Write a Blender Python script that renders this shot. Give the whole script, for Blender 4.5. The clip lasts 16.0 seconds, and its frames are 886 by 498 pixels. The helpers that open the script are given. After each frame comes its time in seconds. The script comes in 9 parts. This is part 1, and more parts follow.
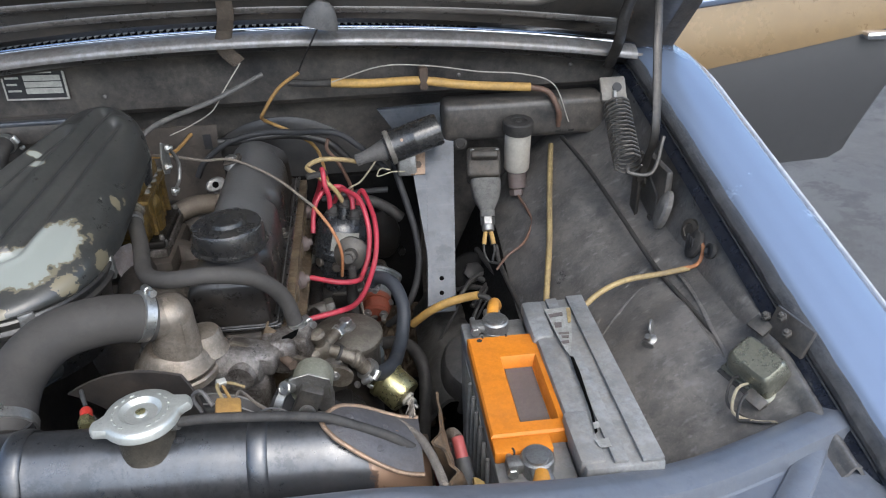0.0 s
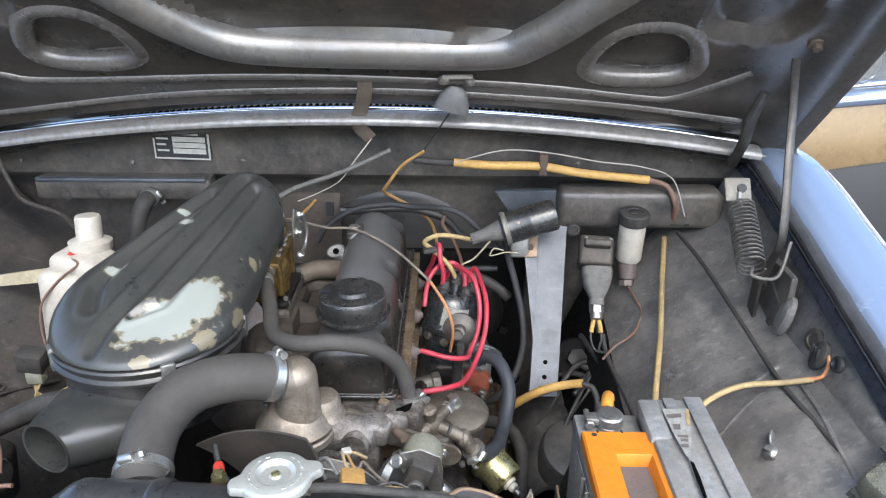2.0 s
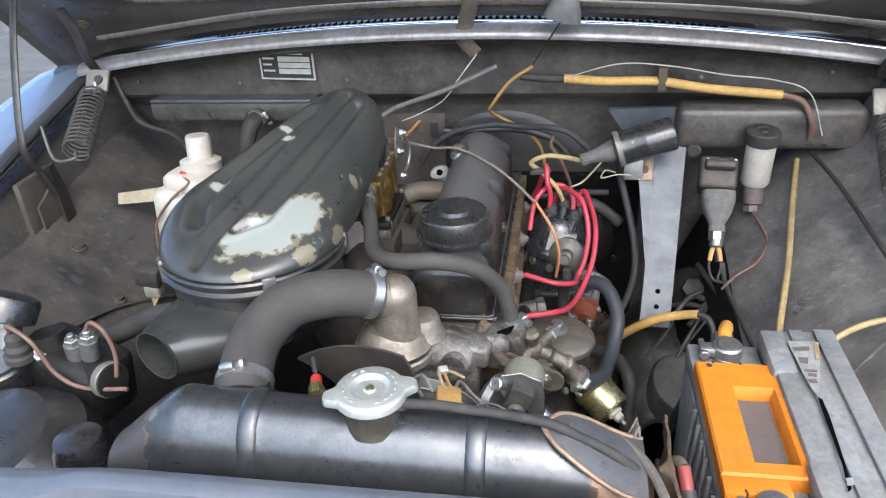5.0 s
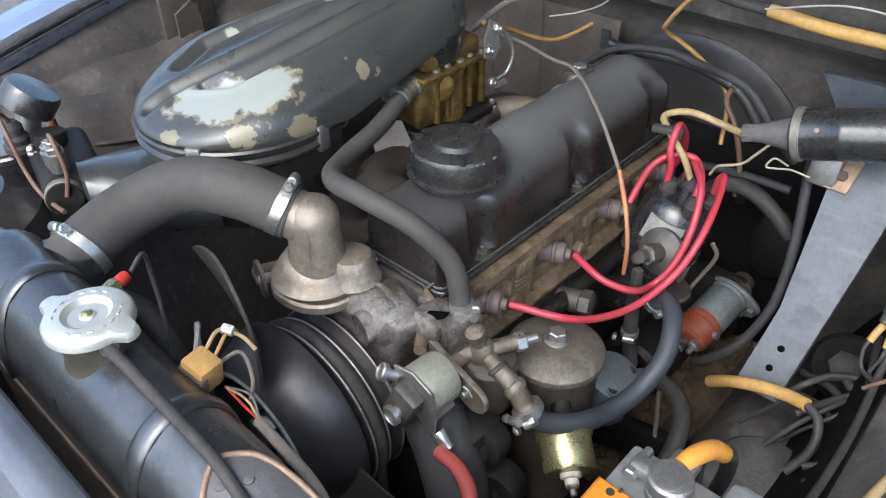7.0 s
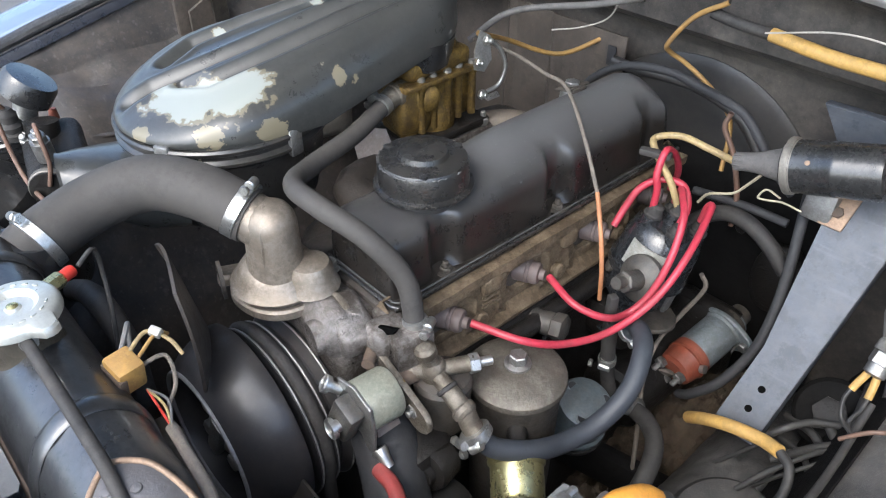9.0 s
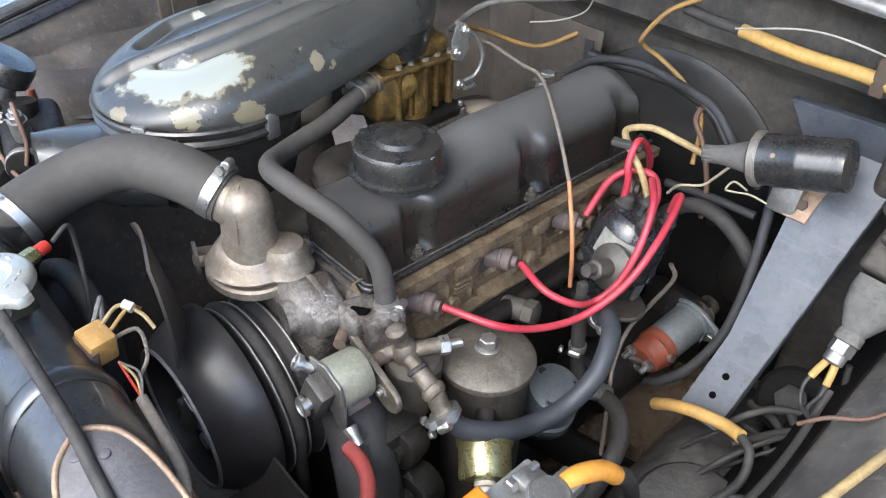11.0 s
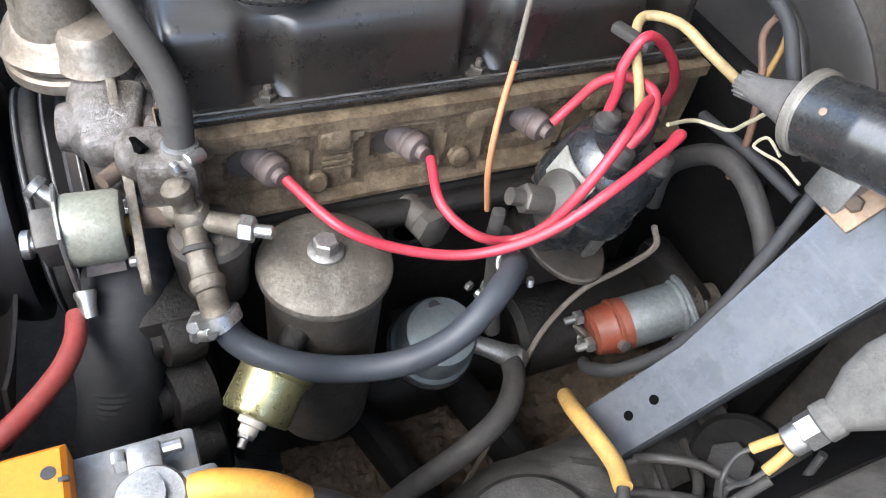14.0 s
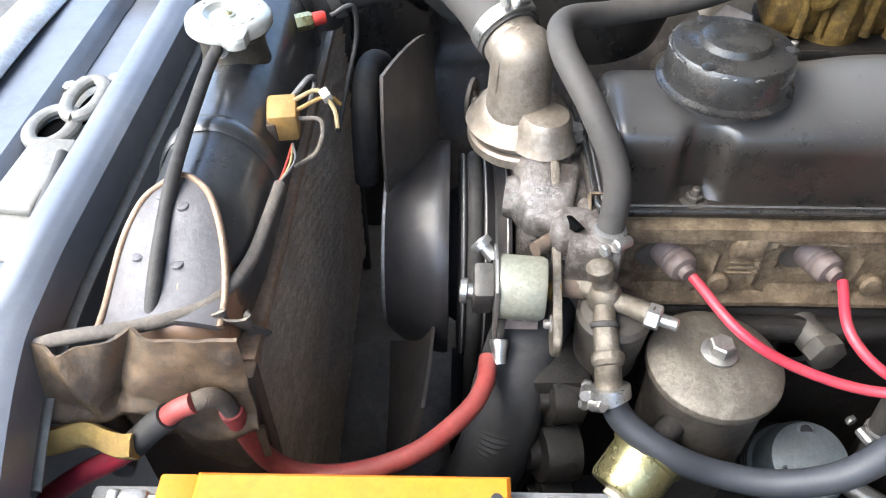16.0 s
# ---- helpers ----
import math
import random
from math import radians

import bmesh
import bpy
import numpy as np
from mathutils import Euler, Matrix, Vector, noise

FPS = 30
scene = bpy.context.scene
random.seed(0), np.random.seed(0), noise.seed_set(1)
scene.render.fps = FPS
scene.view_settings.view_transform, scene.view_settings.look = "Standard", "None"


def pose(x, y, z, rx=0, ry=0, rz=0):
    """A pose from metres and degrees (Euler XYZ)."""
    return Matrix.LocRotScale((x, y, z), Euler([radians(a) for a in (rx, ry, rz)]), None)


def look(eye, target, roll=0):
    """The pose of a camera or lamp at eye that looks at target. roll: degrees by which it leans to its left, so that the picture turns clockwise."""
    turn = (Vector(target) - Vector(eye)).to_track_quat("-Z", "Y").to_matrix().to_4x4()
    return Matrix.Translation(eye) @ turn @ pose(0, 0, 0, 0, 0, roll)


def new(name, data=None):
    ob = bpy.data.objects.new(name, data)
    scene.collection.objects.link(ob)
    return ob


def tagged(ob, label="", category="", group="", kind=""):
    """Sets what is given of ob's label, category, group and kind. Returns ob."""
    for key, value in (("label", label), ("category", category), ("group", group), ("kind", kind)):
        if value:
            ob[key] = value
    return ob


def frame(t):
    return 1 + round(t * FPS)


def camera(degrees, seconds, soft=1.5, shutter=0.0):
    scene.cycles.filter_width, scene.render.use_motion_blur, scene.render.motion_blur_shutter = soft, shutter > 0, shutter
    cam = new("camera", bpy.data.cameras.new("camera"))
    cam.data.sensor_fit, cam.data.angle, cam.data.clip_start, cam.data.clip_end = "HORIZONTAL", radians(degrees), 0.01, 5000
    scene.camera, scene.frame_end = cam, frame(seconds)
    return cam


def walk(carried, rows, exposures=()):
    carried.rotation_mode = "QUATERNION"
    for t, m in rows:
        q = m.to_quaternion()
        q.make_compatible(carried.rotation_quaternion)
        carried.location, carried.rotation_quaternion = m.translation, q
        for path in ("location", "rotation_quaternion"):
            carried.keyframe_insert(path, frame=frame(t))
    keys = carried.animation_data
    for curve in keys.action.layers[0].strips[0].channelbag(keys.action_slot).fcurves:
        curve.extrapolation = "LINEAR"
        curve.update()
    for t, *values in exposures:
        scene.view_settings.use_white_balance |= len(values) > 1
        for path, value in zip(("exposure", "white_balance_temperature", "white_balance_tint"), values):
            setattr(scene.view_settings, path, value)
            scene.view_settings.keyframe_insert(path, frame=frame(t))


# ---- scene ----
cam = camera(61.5, 16.0, soft=1.1)
PATH = [
    (0, (0.1879, 0.0429, 1.3180), (0.3641, 1.7751, 0.3350), -1.8),
    (0.5, (0.1749, 0.0615, 1.3260), (0.3442, 1.8297, 0.4060), -1.9),
    (1, (0.1786, 0.0762, 1.3320), (0.3243, 1.8672, 0.4540), -1.8),
    (1.5, (0.1546, 0.0598, 1.3380), (0.2643, 1.8710, 0.4960), -1.3),
    (2, (0.1381, 0.0386, 1.3380), (0.1178, 1.8656, 0.5240), 0.3),
    (2.5, (0.1071, 0.0139, 1.3250), (0.0192, 1.8225, 0.4740), 1.2),
    (3, (0.0076, -0.0200, 1.3200), (-0.0087, 1.7713, 0.4310), 0.7),
    (3.2, (-0.0488, -0.0378, 1.2910), (0.0265, 1.7713, 0.4420), 0.8),
    (5.3, (0.1888, 0.0952, 1.3080), (-0.1988, 1.7900, 0.3190), -3.0),
    (5.5, (0.2218, 0.1196, 1.3070), (-0.2199, 1.7903, 0.3000), -2.4),
    (6, (0.3415, 0.2076, 1.2860), (-0.4018, 1.7134, 0.2010), -1.6),
    (6.5, (0.3541, 0.2827, 1.2690), (-0.5960, 1.6077, 0.1120), -1.2),
    (7, (0.3901, 0.3782, 1.2540), (-0.6935, 1.5474, 0.0460), -0.6),
    (7.5, (0.4119, 0.4190, 1.2470), (-0.7329, 1.4844, 0.0000), -0.7),
    (8, (0.4169, 0.4275, 1.2470), (-0.7524, 1.4545, -0.0090), -0.9),
    (8.5, (0.4240, 0.4368, 1.2500), (-0.7531, 1.4837, 0.0180), -0.3),
    (8.7, (0.4265, 0.4415, 1.2530), (-0.7527, 1.5048, 0.0370), -0.1),
    (10.8, (0.4531, 0.4365, 1.2490), (-0.7189, 1.5543, 0.0750), 1.5),
    (11, (0.4483, 0.4380, 1.2510), (-0.7018, 1.5453, 0.0470), 2.1),
    (11.5, (0.4547, 0.4413, 1.2450), (-0.6759, 1.5253, 0.0020), 2.6),
    (12, (0.4555, 0.5016, 1.2180), (-0.6217, 1.5322, -0.1140), 5.3),
    (12.5, (0.4469, 0.6203, 1.1850), (-0.6323, 1.3864, -0.3140), 6.6),
    (13, (0.4310, 0.6312, 1.1770), (-0.6614, 1.2901, -0.3630), 6.8),
    (13.5, (0.4519, 0.6641, 1.1830), (-0.6672, 1.3803, -0.3130), 9.5),
    (14, (0.4371, 0.6929, 1.1560), (-0.7026, 1.3965, -0.3290), 12.1),
    (14.5, (0.4290, 0.6928, 1.1550), (-0.7569, 1.3352, -0.3220), 11.7),
    (15, (0.4268, 0.6820, 1.1660), (-0.8378, 1.2085, -0.2910), 8.8),
    (15.5, (0.4260, 0.6489, 1.1860), (-0.9345, 0.8804, -0.2620), 2.9),
    (16, (0.4363, 0.6155, 1.1800), (-0.9794, 0.6017, -0.2320), 0.4),
]
walk(cam, [(t, look(eye, target, roll)) for t, eye, target, roll in PATH],
     [(t, e, 5730 if t < 15 else 5950, 6) for t, e in ((0, 1.03), (0.5, 1.26), (1.0, 1.42), (2.0, 1.63), (3.0, 1.68), (5.5, 1.56), (6.5, 1.54), (8.0, 1.70), (11.0, 1.86), (13.0, 2.25), (14.5, 2.47), (15.5, 2.76), (16.0, 2.56))])

# ---- daylight: a bright hazy sky, soft sun from ahead ----
world = bpy.data.worlds.new("sky")
scene.world = world
world.use_nodes = True
wn = world.node_tree.nodes
wl = world.node_tree.links
sky = wn.new("ShaderNodeTexSky")
sky.sky_type = "NISHITA"
sky.sun_disc = False
SUN_EL, SUN_ROT = radians(50), radians(163)
sky.sun_elevation, sky.sun_rotation = SUN_EL, SUN_ROT
sky.dust_density = 4.5
wl.new(sky.outputs[0], wn["Background"].inputs[0])
wn["Background"].inputs[1].default_value = 0.15
sun = new("sun", bpy.data.lights.new("sun", "SUN"))
sun.data.energy = 0.95
sun.data.angle = radians(95)
sun.data.color = (1.0, 0.97, 0.94)
sun_dir = Vector((math.sin(SUN_ROT) * math.cos(SUN_EL), math.cos(SUN_ROT) * math.cos(SUN_EL), math.sin(SUN_EL)))
sun.matrix_world = look(sun_dir * 20, (0, 0, 0))
scene.view_settings.exposure = 1.95

# ---- materials ----
def rgb(c):
    return (c[0], c[1], c[2], 1.0)


def surf(name, c1, c2, rough=0.6, metal=0.0, scale=18.0, bump=0.25, dust=0.0, dust_col=(0.20, 0.17, 0.13),
         coat=0.0, chip=0.0, chip_col=(0.45, 0.47, 0.44), fine=1.0, mott=0.7, spec=0.5):
    """A worn surface: two tones at two scales, loose dust, chips and fine relief."""
    m = bpy.data.materials.new(name)
    m.use_nodes = True
    n, l = m.node_tree.nodes, m.node_tree.links
    b = n["Principled BSDF"]
    b.inputs["Specular IOR Level"].default_value = spec
    c2 = tuple(p + (q - p) * mott for p, q in zip(c1, c2))
    tc = n.new("ShaderNodeTexCoord")

    def noise_node(sc, detail=6.0, rough_n=0.6, seed=0.0):
        mp = n.new("ShaderNodeMapping")
        mp.inputs["Location"].default_value = (seed, seed * 1.7, -seed)
        l.new(tc.outputs["Object"], mp.inputs["Vector"])
        t = n.new("ShaderNodeTexNoise")
        t.inputs["Scale"].default_value = sc
        t.inputs["Detail"].default_value = detail
        t.inputs["Roughness"].default_value = rough_n
        l.new(mp.outputs[0], t.inputs["Vector"])
        return t.outputs["Fac"]

    def ramp(sock, lo, hi):
        r = n.new("ShaderNodeMapRange")
        r.inputs["From Min"].default_value, r.inputs["From Max"].default_value = lo, hi
        l.new(sock, r.inputs["Value"])
        return r.outputs[0]

    def mix(f, a, c):
        x = n.new("ShaderNodeMix")
        x.data_type = "RGBA"
        for sock, v in ((x.inputs[0], f), (x.inputs[6], a), (x.inputs[7], c)):
            if isinstance(v, bpy.types.NodeSocket):
                l.new(v, sock)
            else:
                sock.default_value = v if isinstance(v, float) else rgb(v)
        return x.outputs[2]

    big, small = noise_node(scale * 1.4, 11.0, 0.76), noise_node(scale * 9 * fine, 8.0, 0.75, 3.1)
    mid = noise_node(scale * 3.2, 10.0, 0.76, 1.9)
    col = mix(ramp(big, 0.45, 0.56), c1, c2)
    col = mix(ramp(mid, 0.51, 0.58), col, tuple((1 - 0.28 * mott) * v for v in c1))
    col = mix(ramp(small, 0.45, 0.80), col, tuple((1 - 0.4 * mott) * v for v in c2))
    rr = n.new("ShaderNodeMapRange")
    rr.inputs["To Min"].default_value, rr.inputs["To Max"].default_value = max(0.04, rough - 0.06), min(1.0, rough + 0.10)
    l.new(ramp(mid, 0.3, 0.7), rr.inputs["Value"])
    rough_sock = rr.outputs[0]
    if chip > 0:
        cn = noise_node(scale * 2.6, 9.0, 0.62, 7.7)
        cm = ramp(cn, 0.74 - 0.12 * chip, 0.76 - 0.12 * chip)
        col = mix(cm, col, chip_col)
    if dust > 0:
        dn = noise_node(scale * 1.1, 13.0, 0.80, 11.3)
        dm = n.new("ShaderNodeMath")
        dm.operation = "MULTIPLY"
        dg = n.new("ShaderNodeMath")
        dg.operation = "MULTIPLY"
        l.new(ramp(dn, 0.40, 0.68), dg.inputs[0])
        gr = n.new("ShaderNodeMapRange")
        gr.inputs["From Min"].default_value, gr.inputs["From Max"].default_value = 0.42, 0.60
        gr.inputs["To Min"].default_value = 0.6
        l.new(noise_node(scale * 14 * fine, 8.0, 0.75, 17.0), gr.inputs["Value"])
        l.new(gr.outputs[0], dg.inputs[1])
        l.new(dg.outputs[0], dm.inputs[0])
        dm.inputs[1].default_value = min(1.0, dust * 1.35)
        col = mix(dm.outputs[0], col, dust_col)
        ad = n.new("ShaderNodeMath")
        ad.operation = "MULTIPLY_ADD"
        l.new(dm.outputs[0], ad.inputs[0])
        ad.inputs[1].default_value = 0.5
        l.new(rough_sock, ad.inputs[2])
        rough_sock = ad.outputs[0]
    if dust > 0.2:
        sp = ramp(noise_node(scale * 40 * min(fine, 2.0), 3.0, 0.6, 5.3), 0.64, 0.70)
        sd = n.new("ShaderNodeMath")
        sd.operation = "MULTIPLY"
        l.new(sp, sd.inputs[0])
        sd.inputs[1].default_value = dust * 0.4
        col = mix(sd.outputs[0], col, tuple(min(0.6, 1.35 * v) for v in dust_col))
    l.new(col, b.inputs["Base Color"])
    l.new(rough_sock, b.inputs["Roughness"])
    b.inputs["Metallic"].default_value = metal
    b.inputs["Coat Weight"].default_value = coat
    b.inputs["Coat Roughness"].default_value = 0.16
    if bump > 0:
        bp = n.new("ShaderNodeBump")
        bp.inputs["Strength"].default_value = bump
        bp.inputs["Distance"].default_value = 0.002
        hs = n.new("ShaderNodeMath")
        hs.operation = "MULTIPLY_ADD"
        l.new(mid, hs.inputs[0])
        hs.inputs[1].default_value = 1.4
        l.new(small, hs.inputs[2])
        l.new(hs.outputs[0], bp.inputs["Height"])
        l.new(bp.outputs[0], b.inputs["Normal"])
    return m


BAY = surf("bay_paint", (0.027, 0.0265, 0.027), (0.046, 0.0435, 0.042), 0.32, 0, 9, 0.3, 0.6, (0.165, 0.143, 0.118), coat=0.2, chip=0.3, chip_col=(0.16, 0.12, 0.085), mott=0.9)
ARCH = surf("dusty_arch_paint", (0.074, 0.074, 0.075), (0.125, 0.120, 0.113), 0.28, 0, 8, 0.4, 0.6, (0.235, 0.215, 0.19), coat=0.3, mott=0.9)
BLUE = surf("blue_body_paint", (0.19, 0.238, 0.335), (0.20, 0.248, 0.345), 0.20, 0.25, 3, 0.0, 0.0, coat=0.8, mott=0.05)
BLUE_DULL = surf("dusty_blue_paint", (0.108, 0.122, 0.150), (0.128, 0.141, 0.166), 0.34, 0.12, 9, 0.06, 0.3, (0.19, 0.185, 0.175), coat=0.3, chip=0.12, mott=0.4)
HOOD_IN = surf("hood_inside_paint", (0.026, 0.0245, 0.0225), (0.038, 0.035, 0.031), 0.26, 0, 9, 0.06, 0.28, (0.17, 0.135, 0.10), coat=0.5, chip=0.3, chip_col=(0.26, 0.19, 0.125))
# Glints on the hood's pressed edges put into a paler colour, with dust.
BEAD = surf("dusty_bead_glint", (0.111, 0.104, 0.098), (0.156, 0.146, 0.133), 0.22, 0.2, 7, 0.04, 0.25, (0.20, 0.155, 0.11), coat=0.5, chip=0.2, chip_col=(0.05, 0.042, 0.035))
FOOT = surf("creased_dusty_panel", (0.028, 0.0278, 0.0285), (0.060, 0.058, 0.056), 0.34, 0, 12, 0.7, 0.6, (0.135, 0.126, 0.113), coat=0.2, mott=1.0)
RAIL = surf("worn_cowl_lip", (0.30, 0.30, 0.305), (0.20, 0.195, 0.19), 0.32, 0.5, 14, 0.15, 0.4, (0.20, 0.155, 0.11), mott=0.9)
SPRING = surf("grimy_spring_steel", (0.10, 0.098, 0.094), (0.06, 0.056, 0.052), 0.40, 0.5, 60, 0.25, 0.4)
SEAL = surf("cracked_seal_rubber", (0.012, 0.013, 0.016), (0.030, 0.030, 0.033), 0.35, 0, 60, 0.9, 0.5, (0.13, 0.13, 0.13))
EDGE = surf("pale_wing_edge", (0.62, 0.64, 0.66), (0.5, 0.52, 0.55), 0.3, 0.2, 30, 0.05, 0.2)
LOOM = surf("frayed_grey_tape", (0.20, 0.175, 0.145), (0.12, 0.105, 0.09), 0.8, 0, 50, 0.8, 0.4, (0.26, 0.215, 0.17))
MUD_PANEL = surf("brown_dusted_panel", (0.046, 0.039, 0.033), (0.075, 0.062, 0.050), 0.42, 0, 10, 0.3, 0.5, (0.13, 0.105, 0.082))
MUDSHEET = surf("dusty_brown_sheet", (0.115, 0.076, 0.042), (0.040, 0.032, 0.025), 0.42, 0.15, 22, 0.5, 0.5, (0.20, 0.14, 0.085), mott=1.0)
FOAM = surf("perished_foam", (0.50, 0.33, 0.09), (0.36, 0.23, 0.07), 0.9, 0, 40, 0.7, 0.4, (0.2, 0.15, 0.09))
GREYBOOT = surf("dusty_grey_boot", (0.085, 0.082, 0.080), (0.12, 0.115, 0.11), 0.6, 0, 50, 0.2, 0.4, (0.18, 0.165, 0.15))
BRACKET = surf("tarnished_bracket", (0.24, 0.225, 0.20), (0.16, 0.15, 0.13), 0.45, 0.5, 40, 0.3, 0.4)
DRUM = surf("satin_black_drum", (0.020, 0.020, 0.022), (0.030, 0.0295, 0.030), 0.34, 0, 10, 0.06, 0.35, (0.085, 0.068, 0.054), coat=0.25, mott=0.5)
DRUMEDGE = surf("worn_drum_edge", (0.36, 0.35, 0.34), (0.20, 0.195, 0.19), 0.34, 0.4, 40, 0.1, 0.2)
PALEPLATE = surf("scorched_pale_plate", (0.42, 0.38, 0.35), (0.30, 0.26, 0.24), 0.5, 0.3, 30, 0.3, 0.4, (0.25, 0.19, 0.15))
SWBOOT = surf("dusty_dark_boot", (0.085, 0.083, 0.078), (0.13, 0.126, 0.118), 0.6, 0, 40, 0.5, 0.5, (0.20, 0.19, 0.17))
RIM = surf("bare_edge_metal", (0.42, 0.42, 0.42), (0.28, 0.27, 0.26), 0.34, 0.7, 30, 0.2, 0.3)
BLACK = surf("worn_black_enamel", (0.013, 0.014, 0.016), (0.028, 0.028, 0.028), 0.24, 0, 14, 0.10, 0.28, (0.085, 0.076, 0.062), coat=0.5, chip=0.1, chip_col=(0.25, 0.24, 0.21))
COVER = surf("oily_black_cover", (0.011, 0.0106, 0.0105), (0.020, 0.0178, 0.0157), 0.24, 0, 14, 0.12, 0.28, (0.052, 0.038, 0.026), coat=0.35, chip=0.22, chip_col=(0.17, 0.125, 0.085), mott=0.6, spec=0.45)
# Near-black that stands in for the deep shade behind and between parts.
VOID = surf("deep_shade_black", (0.005, 0.005, 0.0053), (0.009, 0.0087, 0.0083), 0.75, 0, 20, 0.5, 0.25, (0.018, 0.016, 0.014), spec=0.12)
RAD = surf("radiator_black", (0.075, 0.080, 0.088), (0.098, 0.100, 0.104), 0.27, 0.7, 12, 0.06, 0.3, (0.13, 0.112, 0.095), coat=0.5, chip=0.25, chip_col=(0.17, 0.11, 0.075), mott=0.8)
RADBEAD = surf("worn_tank_band", (0.075, 0.078, 0.082), (0.13, 0.13, 0.13), 0.32, 0.3, 40, 0.2, 0.3, (0.16, 0.14, 0.12))
TAN_METAL = surf("scraped_tank_metal", (0.34, 0.23, 0.15), (0.24, 0.17, 0.12), 0.40, 0.4, 40, 0.3, 0.4, (0.16, 0.12, 0.085), mott=0.9)
PLATE_METAL = surf("grey_patch_metal", (0.115, 0.113, 0.120), (0.095, 0.092, 0.095), 0.44, 0.3, 25, 0.3, 0.3, (0.12, 0.096, 0.075))
ALU = surf("cast_aluminium", (0.36, 0.32, 0.27), (0.25, 0.215, 0.175), 0.32, 0.6, 22, 0.35, 0.45, (0.19, 0.145, 0.10), mott=1.0)
HEAD = surf("oily_cast_head", (0.24, 0.185, 0.122), (0.10, 0.074, 0.047), 0.46, 0.3, 22, 0.7, 0.55, (0.065, 0.048, 0.030), coat=0.08, mott=1.0, spec=0.3)
DIRTALU = surf("oily_cast_aluminium", (0.34, 0.32, 0.305), (0.10, 0.088, 0.077), 0.26, 0.65, 26, 0.8, 0.55, (0.11, 0.085, 0.062), coat=0.2, mott=1.0)
TEE = surf("dull_brass_casting", (0.25, 0.225, 0.185), (0.14, 0.12, 0.093), 0.32, 0.6, 40, 0.5, 0.45, (0.13, 0.105, 0.075), mott=1.0)
MANIFOLD = surf("sooty_manifold", (0.045, 0.040, 0.036), (0.072, 0.063, 0.055), 0.55, 0.2, 25, 0.5, 0.5, (0.10, 0.08, 0.06))
BLOCK = surf("greasy_block", (0.0085, 0.008, 0.0076), (0.015, 0.0138, 0.0125), 0.36, 0.1, 18, 0.7, 0.3, (0.034, 0.027, 0.021), coat=0.05, spec=0.35)
STEEL = surf("dull_steel", (0.40, 0.40, 0.39), (0.27, 0.265, 0.25), 0.34, 0.85, 60, 0.3, 0.25)
ZINC = surf("bright_zinc", (0.62, 0.62, 0.60), (0.45, 0.45, 0.43), 0.28, 0.9, 80, 0.15, 0.12)
CAP = surf("radiator_cap_metal", (0.56, 0.57, 0.53), (0.46, 0.47, 0.435), 0.30, 0.6, 40, 0.08, 0.12, (0.40, 0.37, 0.31), mott=0.4)
RUBBER = surf("black_rubber", (0.024, 0.0235, 0.023), (0.040, 0.038, 0.036), 0.6, 0, 30, 0.15, 0.4, (0.10, 0.09, 0.08), spec=0.35)
HOSE = surf("dusty_rubber_hose", (0.050, 0.047, 0.044), (0.064, 0.060, 0.055), 0.62, 0, 16, 0.05, 0.3, (0.095, 0.085, 0.073), mott=0.4, spec=0.3)
BLUEHOSE = surf("blue_grey_hose", (0.034, 0.039, 0.048), (0.044, 0.049, 0.057), 0.46, 0, 40, 0.04, 0.15, (0.085, 0.085, 0.085), mott=0.3, spec=0.4)
RED = surf("red_ignition_cable", (0.44, 0.028, 0.055), (0.33, 0.024, 0.045), 0.36, 0, 24, 0.05, 0.3, (0.20, 0.10, 0.09), mott=0.7)
REDCAB = surf("red_battery_cable", (0.33, 0.052, 0.045), (0.25, 0.04, 0.036), 0.45, 0, 30, 0.1, 0.35, (0.16, 0.09, 0.075))
YELLOW = surf("aged_yellow_sleeve", (0.54, 0.33, 0.085), (0.42, 0.26, 0.075), 0.5, 0, 30, 0.15, 0.4, (0.24, 0.17, 0.10))
YWIRE = surf("yellow_wire", (0.40, 0.30, 0.13), (0.26, 0.19, 0.09), 0.5, 0, 30, 0.1, 0.45, (0.18, 0.14, 0.10), mott=0.9)
ORANGE = surf("orange_wire_cover", (0.42, 0.24, 0.06), (0.30, 0.17, 0.05), 0.55, 0, 30, 0.1, 0.4, (0.12, 0.1, 0.08))
BROWN = surf("brown_wire_cover", (0.16, 0.085, 0.055), (0.10, 0.06, 0.045), 0.5, 0, 30, 0.1, 0.4, (0.14, 0.12, 0.1))
COPPER = surf("orange_brown_lead", (0.46, 0.19, 0.07), (0.34, 0.14, 0.06), 0.5, 0, 30, 0.1, 0.25)
CREAM = surf("cream_wire_cover", (0.45, 0.40, 0.28), (0.32, 0.28, 0.19), 0.5, 0, 30, 0.1, 0.35)
WHITEW = surf("white_wire_cover", (0.48, 0.45, 0.40), (0.34, 0.31, 0.27), 0.5, 0, 30, 0.1, 0.3)
GREYT = surf("grey_tube_plastic", (0.12, 0.12, 0.124), (0.085, 0.085, 0.085), 0.5, 0, 30, 0.1, 0.3)
WIRE = surf("black_wire_cover", (0.024, 0.024, 0.024), (0.040, 0.038, 0.036), 0.5, 0, 30, 0.1, 0.35, (0.09, 0.082, 0.07))
PLASTIC = surf("white_bottle_plastic", (0.50, 0.475, 0.42), (0.42, 0.385, 0.33), 0.42, 0, 12, 0.02, 0.35, (0.26, 0.215, 0.155), mott=0.5)
